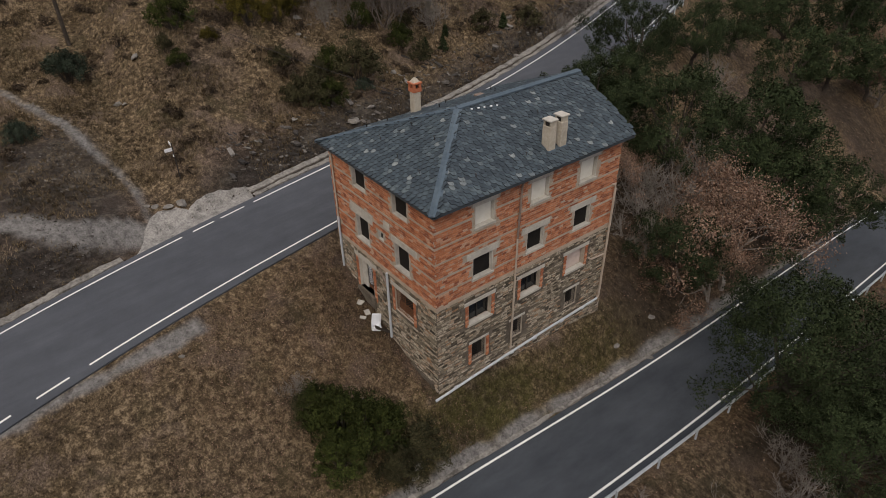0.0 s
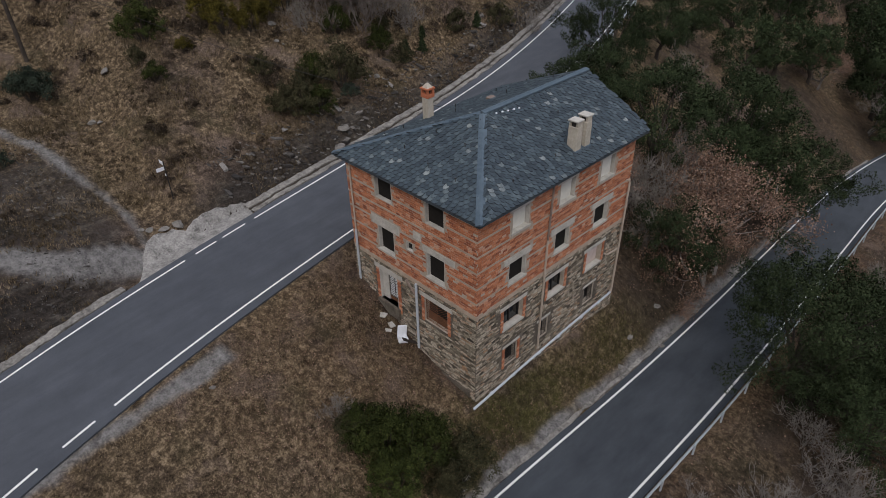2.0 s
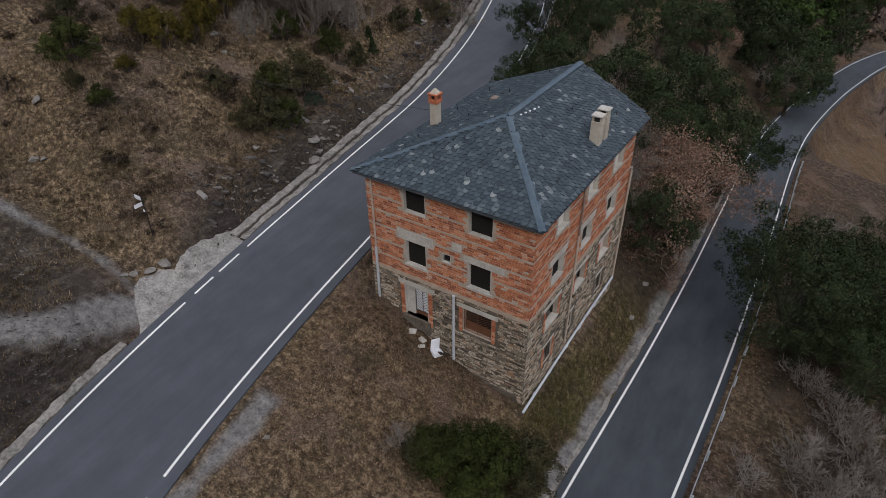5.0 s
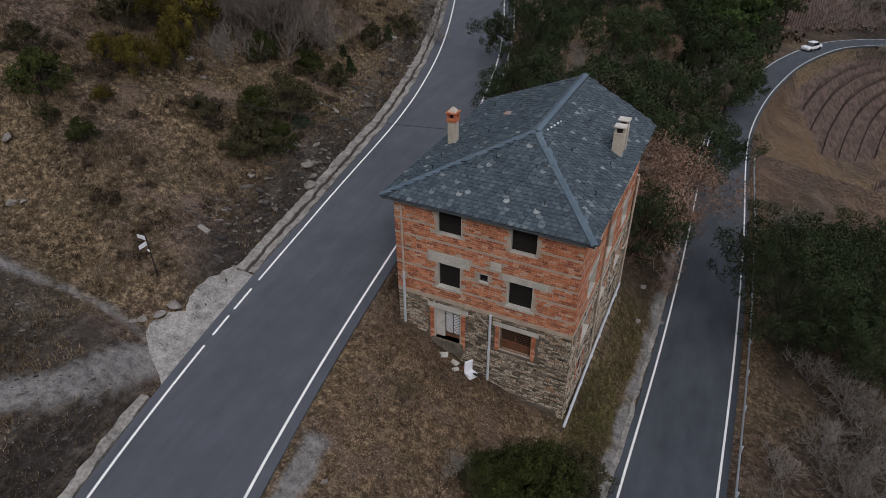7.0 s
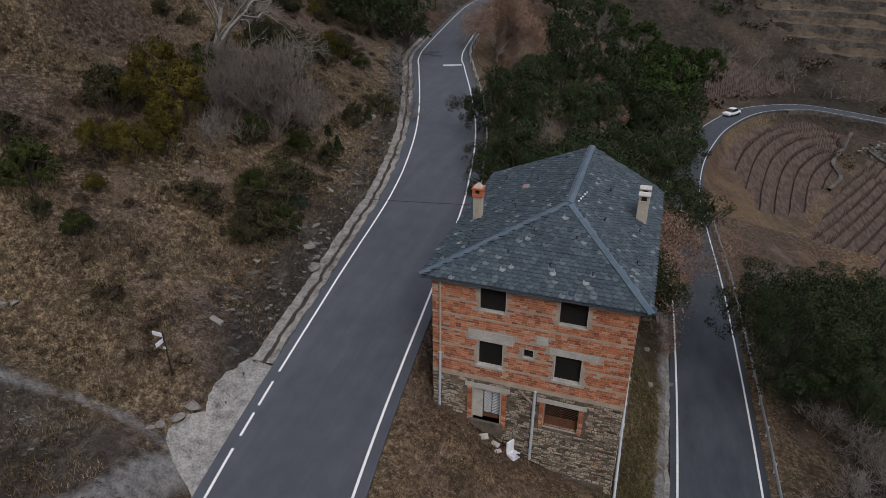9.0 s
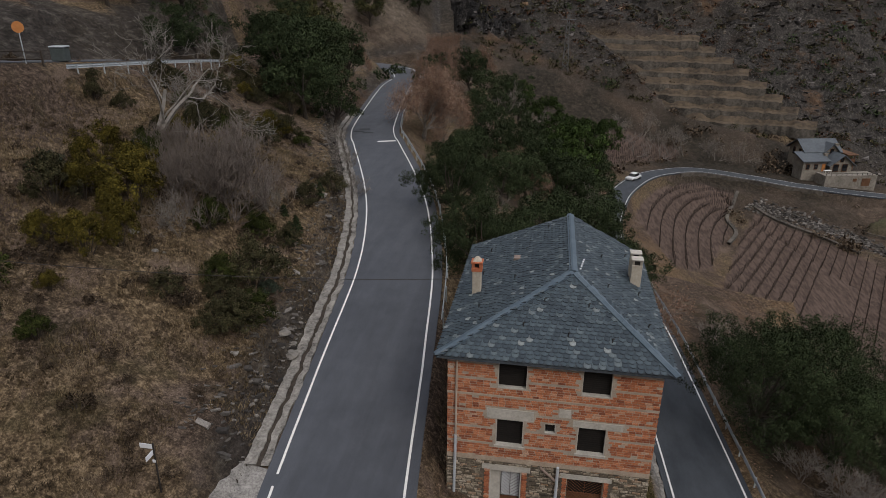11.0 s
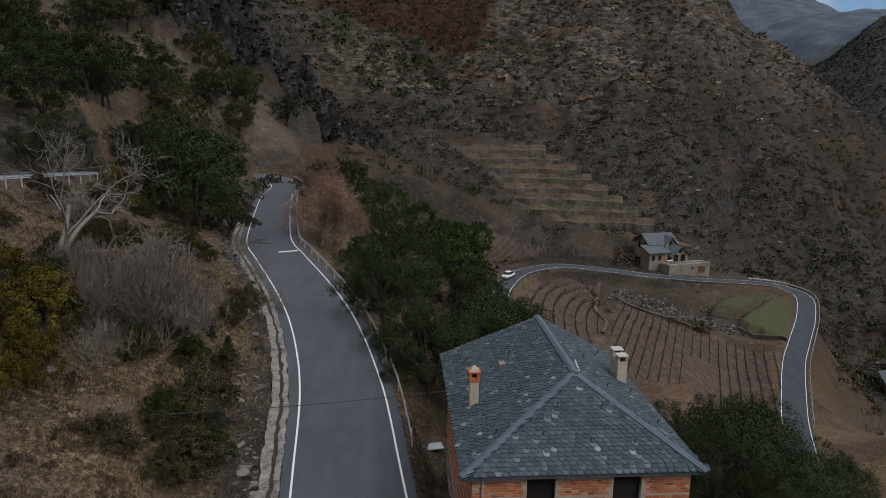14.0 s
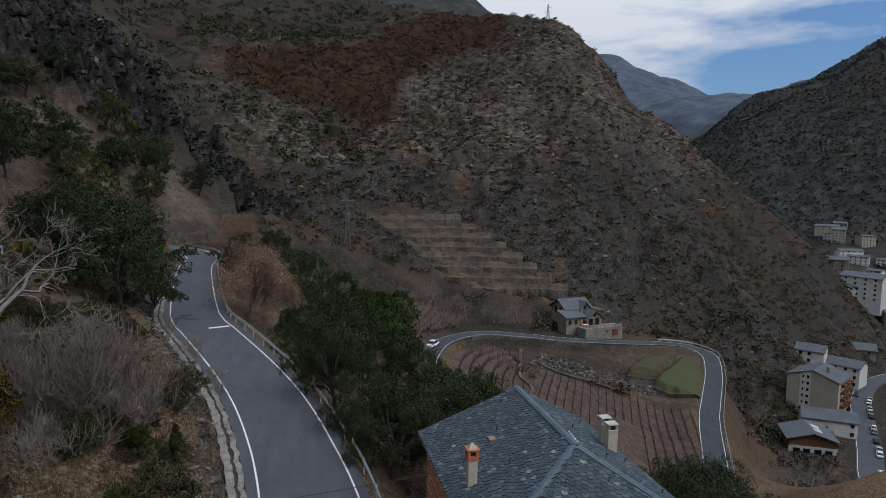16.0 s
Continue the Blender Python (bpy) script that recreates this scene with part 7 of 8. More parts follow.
while len(pieces) < 2600:
    y = sr.uniform(-16, 60)
    if -9.5 < y < -2.0:
        y = sr.uniform(-16, -10)
    x = float(np.interp(y, ROAD_A[:A_END, 1], ROAD_A[:A_END, 0])) - 4.5 - abs(sr.normal(0, 1.3))
    if sr.random() < 0.35:
        x, y = sr.normal(-22.5, 2.6), sr.normal(-10.2, 1.1)
    s = sr.uniform(0.06, 0.17) * (1 + 1.3 * (sr.random() < 0.12)) * (0.35 if y < -6 else 1.0)
    m = pose(x, y, gh(x, y) + s * 0.06, sr.uniform(-25, 25), sr.uniform(-25, 25), sr.normal(28, 22))
    q = [Vector((a * s * sr.uniform(0.7, 1.2), b * s * 0.38 * sr.uniform(0.6, 1.3), c * s * 0.22)) for c in (-1, 1) for a, b in ((-1, -1), (1, -1), (1, 1), (-1, 1))]
    pieces.append(([m @ p for p in q], [(3, 2, 1, 0), (4, 5, 6, 7), (0, 1, 5, 4), (1, 2, 6, 5), (2, 3, 7, 6), (3, 0, 4, 7)]))
SHALE = varied("shale", [(0, (0.030, 0.027, 0.025)), (0.6, (0.085, 0.076, 0.068)), (1, (0.24, 0.22, 0.20))], 9, 0.9, True, 0.3)
tagged(new("shale_rubble", mesh_from("shale_rubble", *merge(pieces), SHALE)), "broken grey shale along the cut bank", "rubble", kind="stuff")

# signpost with two arrow boards
sx, sy = -18.7, -4.6
sz = gh(sx, sy)
sign = thing("signpost", "slim dark signpost with two small white arrow boards", "sign", (sx, sy, sz))
part("post", tube([(0, 0, -0.2), (0.05, 0, 2.3)], 0.035, 6), IRON, sign)
part("arrow_board", box(-0.5, 0.02, -0.012, 0.012, 2.05, 2.25), WHITEPAINT, sign)
part("arrow_board", (lambda b: b)(box(-0.012, 0.012, -0.45, 0.02, 1.8, 2.0)), WHITEPAINT, sign)
part("marker", box(-0.06, 0.06, -0.05, -0.03, 1.45, 1.57), WHITEPAINT, sign)

pole = thing("utility_pole", "dark weathered wooden utility pole on the slope", "pole", (-34.7, -5.9, gh(-34.7, -5.9)))
part("mast", tube([(0, 0, -0.6), (-0.1, 0, 7.5)], [0.14, 0.10], 8), BARK, pole)
part("crossarm", box(-0.7, 0.7, -0.05, 0.05, 7.0, 7.12), BARK, pole)
pts = []
for k in range(41):
    u = k / 40
    p = Vector(WIRE_A).lerp(Vector(WIRE_B), u)
    pts.append((p.x, p.y, p.z - 4 * WIRE_SAG * u * (1 - u)))
tagged(new("cable", mesh_from("cable", *tube(pts, 0.016, 4), IRON)), "black overhead cable from the house across the road", "cable")

# by the climbing road: the back of a round sign, a grey bin and a dark railing
ORANGE = simple("orange_plate", (0.42, 0.16, 0.05), (0.56, 0.24, 0.08), 5, 0.6, bump=0.1)
bx, by = -41.3, 18.9
rs = thing("road_sign", "round orange road sign on a grey post", "sign", (bx, by, gh(bx, by)), turn=25)
part("post", tube([(0, 0, -0.3), (0, 0, 2.5)], 0.04, 6), GALV, rs)
bm = bmesh.new()
bmesh.ops.create_cone(bm, segments=24, radius1=0.38, radius2=0.38, depth=0.03, cap_ends=True, matrix=pose(0, -0.05, 2.35, 90))
part("plate", bm, ORANGE, rs)
BINGREY = simple("bin_plastic", (0.05, 0.062, 0.062), (0.08, 0.095, 0.095), 4, 0.6, bump=0.05)
bx, by = -42.0, 23.2
wb = thing("waste_bin", "grey-green wheeled waste bin behind the guardrail", "bin", (bx, by, gh(bx, by)), turn=8)
part("body", box(-0.55, 0.55, -0.4, 0.4, 0.15, 1.15, 0.05), BINGREY, wb)
part("lid", box(-0.6, 0.6, -0.45, 0.45, 1.15, 1.27, 0.04), GALV, wb)
for sx_ in (-0.42, 0.42):
    part("wheel", box(sx_ - 0.08, sx_ + 0.08, -0.1, 0.1, 0.0, 0.2, 0.03), IRON, wb)
rl = thing("railing", "dark wooden railing along the climbing road", "railing")
ys = (8.6, 12.4, 16.2, 20.0)
for y in ys:
    part("post", tube([(-40.9, y, gh(-40.9, y) - 0.3), (-40.9, y, gh(-40.9, y) + 1.1)], 0.07, 6), BARK, rl)
for y0, y1 in zip(ys, ys[1:]):
    for h_ in (0.5, 1.0):
        part("rail", tube([(-40.9, y0, gh(-40.9, y0) + h_), (-40.9, y1, gh(-40.9, y1) + h_)], 0.05, 6), BARK, rl)

# rubbish before the door
def loose(name, bm, mat, at, rx, ry, rz, label, category):
    ob = part(name, bm, mat, None, label)
    ob.matrix_basis = pose(*at, rx, ry, rz)
    return tagged(ob, category=category, group="rubbish by the door")


def on_ground(x, y, h):
    return (x, y, gh(x, y) + h)


loose("plaster_slab", box(-0.22, 0.22, -0.16, 0.16, -0.03, 0.03, 0.01), CONCRETE, on_ground(-5.7, -0.62, 0.10), 6, -8, 20, "pale broken plaster slab lying on the ground", "slab")
loose("plaster_slab", box(-0.19, 0.19, -0.14, 0.14, -0.03, 0.03, 0.01), CONCRETE, on_ground(-5.15, -0.55, 0.10), -5, 6, -12, "pale broken plaster slab lying on the ground", "slab")
loose("plaster_slab", box(-0.18, 0.18, -0.1, 0.1, -0.03, 0.03, 0.01), CONCRETE, on_ground(-4.95, -0.95, 0.06), 4, 3, 40, "small grey slab lying on the ground", "slab")
bm = box(-0.24, 0.24, -0.24, 0.24, 0, 0.26, 0.04)
for f in list(bm.faces):
    if f.normal.z > 0.9:
        bmesh.ops.inset_region(bm, faces=[f], thickness=0.06, depth=0)
        bmesh.ops.translate(bm, verts=f.verts[:], vec=(0, 0, -0.14))
back = box(-0.24, 0.24, 0.16, 0.25, 0.2, 0.78, 0.03)
tmp = bpy.data.meshes.new("back")
back.to_mesh(tmp)
back.free()
bm.from_mesh(tmp)
bpy.data.meshes.remove(tmp)
loose("wash_basin", bm, WHITEPAINT, on_ground(-4.30, -0.60, 0.02), -6, 8, 62, "broken white wash basin with high back, leaning by the downpipe", "basin")
loose("board", box(-0.5, 0.5, -0.11, 0.11, -0.02, 0.02), BARK, on_ground(-3.95, -0.42, 0.40), 10, 40, 80, "old wooden board leaning by the tub", "board")
loose("brick_heap", box(-0.14, 0.14, -0.1, 0.1, -0.06, 0.06, 0.02), REDBRICK, on_ground(-4.65, -0.35, 0.10), 0, 8, 15, "small heap of red bricks", "bricks")
loose("metal_tray", box(-0.5, 0.5, -0.35, 0.35, -0.05, 0.05, 0.03), GALV, (-8.9, 13.2, gh(-8.9, 13.2) + 0.12), 3, 2, 12, "shallow metal tray on the ground behind the house", "tray")
rack = thing("metal_rack", "low rusty metal rack behind the house", "rack", (-9.3, 13.9, gh(-9.3, 13.9)), "rubbish by the door", turn=8)
for x in (-0.9, 0.9):
    part("leg", tube([(x, 0, -0.1), (x, 0, 0.75)], 0.03, 4), RUST, rack)
part("top_rail", tube([(-1.1, 0, 0.75), (1.1, 0, 0.75)], 0.03, 4), RUST, rack)
for k in range(9):
    part("slat", tube([(-0.8 + 0.2 * k, 0, 0.1), (-0.8 + 0.2 * k, 0, 0.75)], 0.012, 4), RUST, rack)

# road bar and dark patch on the upper road
ra = stretch(FINE_A, 47.2, 47.6)
v, q = strip(ra, [0.2, 2.3], [0.05, 0.04])
part("stop_bar", quads_mesh("stop_bar", v, q, WHITE), WHITE, upper_road, "short white bar across the lane")
TAR = simple("tar_patch", (0.022, 0.024, 0.027), (0.036, 0.039, 0.043), 8, 0.8)
for y0, o in ((52.0, -1.6), (53.2, -0.9), (51.2, -0.5)):
    v, q = strip(stretch(FINE_A, y0, y0 + 0.9), [o - 0.7, o + 0.6], [0.046, 0.046])
    part("tar_patch", quads_mesh("tar_patch", v, q, TAR), TAR, upper_road)


# ---- far side of the valley ----
ROOFGREY = simple("grey_slate_roof", (0.070, 0.080, 0.092), (0.11, 0.125, 0.14), 2, 0.7)
CREAM = simple("cream_render", (0.36, 0.32, 0.26), (0.46, 0.42, 0.35), 1.5, 0.9, bump=0.2)
WHITEWALL = simple("white_render", (0.52, 0.52, 0.50), (0.64, 0.63, 0.60), 1.5, 0.9, bump=0.2)
STONEWALL = simple("stone_facing", (0.13, 0.115, 0.095), (0.31, 0.28, 0.24), 2.2, 0.95, bump=0.7)
CHALETWALL = simple("chalet_render", (0.20, 0.175, 0.14), (0.30, 0.265, 0.215), 1.5, 0.9, bump=0.3)
BROWNWOOD = simple("brown_timber", (0.085, 0.040, 0.020), (0.16, 0.08, 0.042), 3, 0.8)


def gabled(b, x0, x1, y0, y1, z0, z1, rise, wall, roofmat, along="x", over=0.6):
    """A block with a pitched roof; the ridge runs along x or y."""
    xm, ym = (x0 + x1) / 2, (y0 + y1) / 2
    if along == "x":
        peaks = [(x0, ym, z1 + rise), (x1, ym, z1 + rise)]
        wf = [(0, 1, 5, 4), (1, 2, 6, 9, 5), (2, 3, 7, 6), (3, 0, 4, 8, 7)]
        r0 = [(x0 - over, y0 - over, z1 - rise * over / (ym - y0)), (x1 + over, y0 - over, z1 - rise * over / (ym - y0)), (x1 + over, ym, z1 + rise), (x0 - over, ym, z1 + rise),
              (x1 + over, y1 + over, z1 - rise * over / (ym - y0)), (x0 - over, y1 + over, z1 - rise * over / (ym - y0))]
    else:
        peaks = [(xm, y0, z1 + rise), (xm, y1, z1 + rise)]
        wf = [(0, 1, 5, 8, 4), (1, 2, 6, 5), (2, 3, 7, 9, 6), (3, 0, 4, 7)]
        r0 = [(x0 - over, y0 - over, z1 - rise * over / (xm - x0)), (x0 - over, y1 + over, z1 - rise * over / (xm - x0)), (xm, y1 + over, z1 + rise), (xm, y0 - over, z1 + rise),
              (x1 + over, y1 + over, z1 - rise * over / (xm - x0)), (x1 + over, y0 - over, z1 - rise * over / (xm - x0))]
    wv = [(x0, y0, z0), (x1, y0, z0), (x1, y1, z0), (x0, y1, z0), (x0, y0, z1), (x1, y0, z1), (x1, y1, z1), (x0, y1, z1)] + peaks
    part("wall", (wv, wf + [(3, 2, 1, 0)]), wall, b)
    rv = [(x, y, z + 0.12) for x, y, z in r0] + [(x, y, z - 0.12) for x, y, z in r0]
    rf = [(0, 1, 2, 3), (3, 2, 4, 5), (9, 8, 7, 6), (11, 10, 8, 9), (0, 6, 7, 1), (4, 10, 11, 5), (1, 7, 8, 2), (2, 8, 10, 4), (5, 11, 9, 3), (3, 9, 6, 0)]
    part("roof", (rv, rf), roofmat, b)


def pane_on(b, x, y, z, w, h, face, mat=None, fm=None):
    """A far window: casing proud of the wall and a darker pane in it."""
    t = 0.10
    if face == "y":
        c = part("window", box(x - w / 2 - 0.1, x + w / 2 + 0.1, y - t, y + 0.05, z - 0.1, z + h + 0.1), fm or BROWNWOOD, b)
        part("pane", box(x - w / 2, x + w / 2, y - t - 0.03, y - t + 0.02, z, z + h), mat or GLASS, c)
    else:
        c = part("window", box(x - t, x + 0.05, y - w / 2 - 0.1, y + w / 2 + 0.1, z - 0.1, z + h + 0.1), fm or BROWNWOOD, b)
        part("pane", box(x - t - 0.03, x - t + 0.02, y - w / 2, y + w / 2, z, z + h), mat or GLASS, c)


hx, hy = 63.0, 150.0
hz = -17.4
chalet = thing("stone_chalet", "stone and cream chalet with grey slate roofs and brown timber", "house", (hx, hy, hz), turn=14)
gabled(chalet, -4.5, 5.5, 0, 7.6, -6, 5.0, 2.5, CHALETWALL, ROOFGREY, "x", 0.8)
gabled(chalet, 1.2, 4.6, -0.7, 4.0, 2.0, 5.2, 1.7, CHALETWALL, ROOFGREY, "y", 0.6)
gabled(chalet, 0.2, 6.6, -5.2, 0.6, -6, 2.3, 2.5, STONEWALL, ROOFGREY, "y", 0.8)
wing = box(-7.2, -0.4, -4.2, 0.2, -6, 2.9)
lean = box(-7.9, 0.3, -5.0, 0.3, 2.75, 3.0)
for b_ in (wing, lean):
    for v_ in b_.verts:
        if v_.co.z > 0 and v_.co.y > 0:
            v_.co.z += 1.7
part("wing", wing, STONEWALL, chalet, "low stone wing")
part("lean_to_roof", lean, ROOFGREY, chalet, "grey slate lean-to roof")
part("terrace_wall", box(-3.5, 11.5, -9.4, -5.0, -8, -0.05), STONEWALL, chalet, "stone terrace wall with a garage")
part("garage_door", box(7.2, 9.6, -9.52, -9.38, -3.0, -0.9), BROWNWOOD, chalet)
part("garage_window", box(4.6, 5.6, -9.52, -9.38, -1.7, -0.9), BROWNWOOD, chalet)
part("terrace_railing", box(-3.5, 11.5, -9.4, -9.3, 0.55, 0.62), IRON, chalet)
for k in range(11):
    part("railing_post", box(-3.5 + 1.49 * k, -3.42 + 1.49 * k, -9.4, -9.32, -0.05, 0.6), IRON, chalet)
part("balcony", box(6.5, 8.6, -3.2, 3.0, 2.0, 3.0), BROWNWOOD, chalet)
part("porch_roof", box(6.0, 9.2, -3.6, 3.6, 4.2, 4.4), BROWNWOOD, chalet)
for y in (-3.0, 2.8):
    part("porch_post", box(8.3, 8.5, y - 0.1, y + 0.1, -0.1, 4.25), BROWNWOOD, chalet)
part("chimney", box(5.0, 6.0, 1.0, 1.9, 4.0, 6.6), STONEWALL, chalet)
part("chimney", box(-0.2, 0.7, -2.4, -1.6, 2.5, 4.6), STONEWALL, chalet)
for y in (2.4, 5.2):
    pane_on(chalet, -4.5, y, 3.0, 1.0, 1.9, "x")
for x in (-2.6, -0.4):
    pane_on(chalet, x, 0, 3.2, 1.0, 1.5, "y")
pane_on(chalet, 2.9, -0.7, 3.9, 1.0, 1.6, "y")
for x in (-5.8, -3.4):
    pane_on(chalet, x, -4.2, 0.6, 0.9, 1.3, "y")
part("door", box(-1.6, -0.7, -4.32, -4.15, -0.05, 2.1), ORANGE, chalet, "orange-brown wooden door")
for x in (1.8, 4.4):
    pane_on(chalet, x, -5.2, 0.1, 1.5, 2.0, "y")
pane_on(chalet, 3.2, -5.2, 2.8, 0.9, 1.1, "y")
chalet.matrix_basis = pose(hx, hy, hz, 0, 0, 14) @ Matrix.Scale(0.88, 4)
table = thing("garden_table", "white garden table on the chalet terrace", "table", (hx + 0.2, hy - 5.9, hz - 0.04), turn=14)
part("tabletop", box(-0.9, 0.9, -0.5, 0.5, 0.70, 0.76), WHITEWALL, table)
for x in (-0.7, 0.7):
    for y in (-0.35, 0.35):
        part("leg", box(x - 0.04, x + 0.04, y - 0.04, y + 0.04, 0, 0.7), WHITEWALL, table)


def block(x, y, z, turn, w, d, floors, cols, label, wall, roofmat, rise=2.2):
    b = thing("apartment_building", label, "building", (x, y, z), "valley buildings", turn=turn)
    tall = floors * 2.9
    gabled(b, -w / 2, w / 2, 0, d, -8, tall, rise, wall, roofmat, "x", 0.5)
    for k in range(floors):
        for c in cols:
            pane_on(b, c * w, 0, k * 2.9 + 1.0, 1.1, 1.3, "y", None, WHITEWALL)
    return b


# the beige block stands gable-on to the valley, with a white strip of stair windows
flats = thing("apartment_building", "beige four-storey block with a white stairwell strip and grey roof", "building", (172.3, 178.0, -60), "valley buildings", turn=-59)
gabled(flats, -8.8, 8.8, 0, 15, -6, 11.6, 3.0, CREAM, ROOFGREY, "y", 0.5)
part("stairwell_strip", box(-4.2, -0.6, -0.12, 0.05, 0, 13.6), WHITEWALL, flats, "white-painted stairwell strip")
for k in range(5):
    for x, w_ in ((-1.5, 0.9), (-3.2, 0.5)):
        c_ = part("window", box(x - w_ / 2, x + w_ / 2, -0.2, -0.1, 1.2 + 2.5 * k, 2.3 + 2.5 * k), BROWNWOOD, flats)
        part("pane", box(x - w_ / 2 + 0.08, x + w_ / 2 - 0.08, -0.23, -0.18, 1.3 + 2.5 * k, 2.2 + 2.5 * k), GLASS, c_)
for y in (4, 8, 12):
    for k in range(4):
        part("balcony", box(8.8, 10.2, y - 1.4, y + 1.4, 1.4 + 2.7 * k, 2.5 + 2.7 * k), BROWNWOOD, flats)
part("chimney", box(3.0, 4.0, 5.0, 6.0, 11.5, 15.6), STONEWALL, flats)
block(196, 206, -55, -52, 11, 9, 3, (-0.3, 0.0), "white house with grey slate roof above the flats", WHITEWALL, ROOFGREY)
block(206, 200, -60, -62, 15, 10, 3, (-0.35, -0.1, 0.15, 0.38), "white and stone house with grey roof beside the street", WHITEWALL, ROOFGREY)
block(240, 224, -61, -40, 14, 10, 3, (-0.3, 0.0, 0.3), "stone house with grey roof at the end of the street", STONEWALL, ROOFGREY)
low = thing("timber_house", "low timber-fronted house with grey metal roof and pale roof panels", "house", (139.8, 141.6, -59.6), "valley buildings", turn=-28)
gabled(low, -6.6, 6.6, 0, 11, -4, 4.6, 2.0, BROWNWOOD, ROOFGREY, "y", 1.0)
part("white_base", box(-6.7, 6.7, -0.12, 0.1, -3, 1.9), WHITEWALL, low, "white-rendered ground floor")
for x in (-4.4, -1.6, 1.6, 4.6):
    part("pane", box(x - 1.0, x + 1.0, -0.2, -0.1, -0.2, 1.5), GLASS, low)
part("balcony_rail", box(-6.6, 6.6, -1.5, -1.4, 1.9, 2.7), GALV, low)
for k in range(2):
    for m_ in range(4):
        a_ = 0.9 + 0.62 * m_
        part("solar_panel", ([(a_ + 0.1, 2.0 + 3.6 * k, 6.95 - 0.303 * a_), (a_ + 0.6, 2.0 + 3.6 * k, 6.80 - 0.303 * a_), (a_ + 0.6, 5.0 + 3.6 * k, 6.80 - 0.303 * a_), (a_ + 0.1, 5.0 + 3.6 * k, 6.95 - 0.303 * a_)], [(0, 1, 2, 3)]), WHITEWALL, low, "pale roof panel")
block(157, 153, -60, -34, 16, 9, 2, (0.4,), "low white house with dark slate roof", WHITEWALL, ROOFGREY)
tr = np.random.default_rng(60)
town = 0
while town < 44:
    th, rad = math.radians(tr.uniform(42.8, 50)), tr.uniform(450, 900)
    x, y = HUB[0] + rad * math.sin(th), HUB[1] + rad * math.cos(th)
    if gh(x, y) > -24:
        continue
    block(x, y, gh(x, y), tr.uniform(-70, -10), tr.uniform(12, 24), tr.uniform(9, 13), int(tr.integers(3, 6)), (-0.35, -0.12, 0.12, 0.35),
          "block of flats in the distant valley town", (WHITEWALL, CREAM, WHITEWALL, STONEWALL)[town % 4], ROOFGREY, tr.uniform(0.6, 2.5))
    town += 1

CARPAINT = [simple("car_" + n, tuple(0.85 * c for c in col), col, 3, 0.35, 0.0, 0.02, 0.5) for n, col in (("white", (0.70, 0.71, 0.72)), ("grey", (0.16, 0.17, 0.18)), ("black", (0.02, 0.02, 0.022)), ("silver", (0.42, 0.43, 0.44)))]
TYRE = Mat("tyre_rubber", 0.9).colour((0.012, 0.012, 0.012)).m


def car(x, y, z, turn, paint, label):
    c = thing("car", label, "car", (x, y, z), "cars along the valley", turn=turn)
    bm = box(-2.1, 2.1, -0.86, 0.86, 0.28, 0.86, 0.12)
    part("body", bm, paint, c)
    bm = box(-1.35, 0.95, -0.76, 0.76, 0.84, 1.45, 0.1)
    for v in bm.verts:
        if v.co.z > 1.2:
            v.co.x = -0.2 + (v.co.x + 0.2) * 0.72
            v.co.y *= 0.86
    part("cabin", bm, GLASS, c)
    part("roof_panel", box(-0.95, 0.6, -0.62, 0.62, 1.45, 1.49, 0.015), paint, c)
    for sx_ in (-1.3, 1.3):
        for sy_ in (-0.8, 0.8):
            bm = bmesh.new()
            bmesh.ops.create_cone(bm, segments=14, radius1=0.32, radius2=0.32, depth=0.22, cap_ends=True, matrix=pose(sx_, sy_, 0.32, 90))
            part("wheel", bm, TYRE, c)
    for sy_ in (-0.6, 0.6):
        part("headlight", box(2.06, 2.13, sy_ - 0.18, sy_ + 0.18, 0.6, 0.74), WHITEPAINT, c)


k = int(np.argmin((ROAD_B[:, 0] - 14.7) ** 2 + (ROAD_B[:, 1] - 119.6) ** 2))
car(ROAD_B[k, 0] - 0.6, ROAD_B[k, 1] + 0.5, ROAD_B[k, 2] + 0.04, 235, CARPAINT[0], "white car on the lane below")
run_s = np.concatenate([[0], np.cumsum(np.linalg.norm(np.diff(STREET[:, :2], axis=0), axis=1))])
i0 = int(np.argmin((STREET[:, 0] - 143) ** 2 + (STREET[:, 1] - 123) ** 2))
for k, (along, off, flip) in enumerate(((4, 2.5, 0), (17, 2.6, 0), (22, 2.7, 0), (30, 2.4, 0), (38, 2.4, 0), (45, 2.5, 0), (57, 2.7, 0), (63, 2.7, 0), (69, 2.8, 0), (75, 2.8, 0), (81, 2.9, 0), (84, -1.8, 180))):
    i = min(int(np.searchsorted(run_s, run_s[i0] + along)), len(STREET) - 2)
    p, q = STREET[i], STREET[i + 1]
    t = math.degrees(math.atan2(q[1] - p[1], q[0] - p[0]))
    n = np.array([q[1] - p[1], p[0] - q[0]]) / np.linalg.norm(q[:2] - p[:2])
    c_ = (0, 0, 3, 2, 1, 0, 2, 3, 3, 0, 1, 2)[k]
    car(p[0] + n[0] * off, p[1] + n[1] * off, p[2] + 0.04, t + flip, CARPAINT[c_], ("white", "grey", "black", "silver")[c_] + " car parked along the street")


PYLON_STEEL = simple("weathered_steel", (0.10, 0.105, 0.11), (0.17, 0.175, 0.18), 6, 0.6, 0.2, 0.1, 0.3)


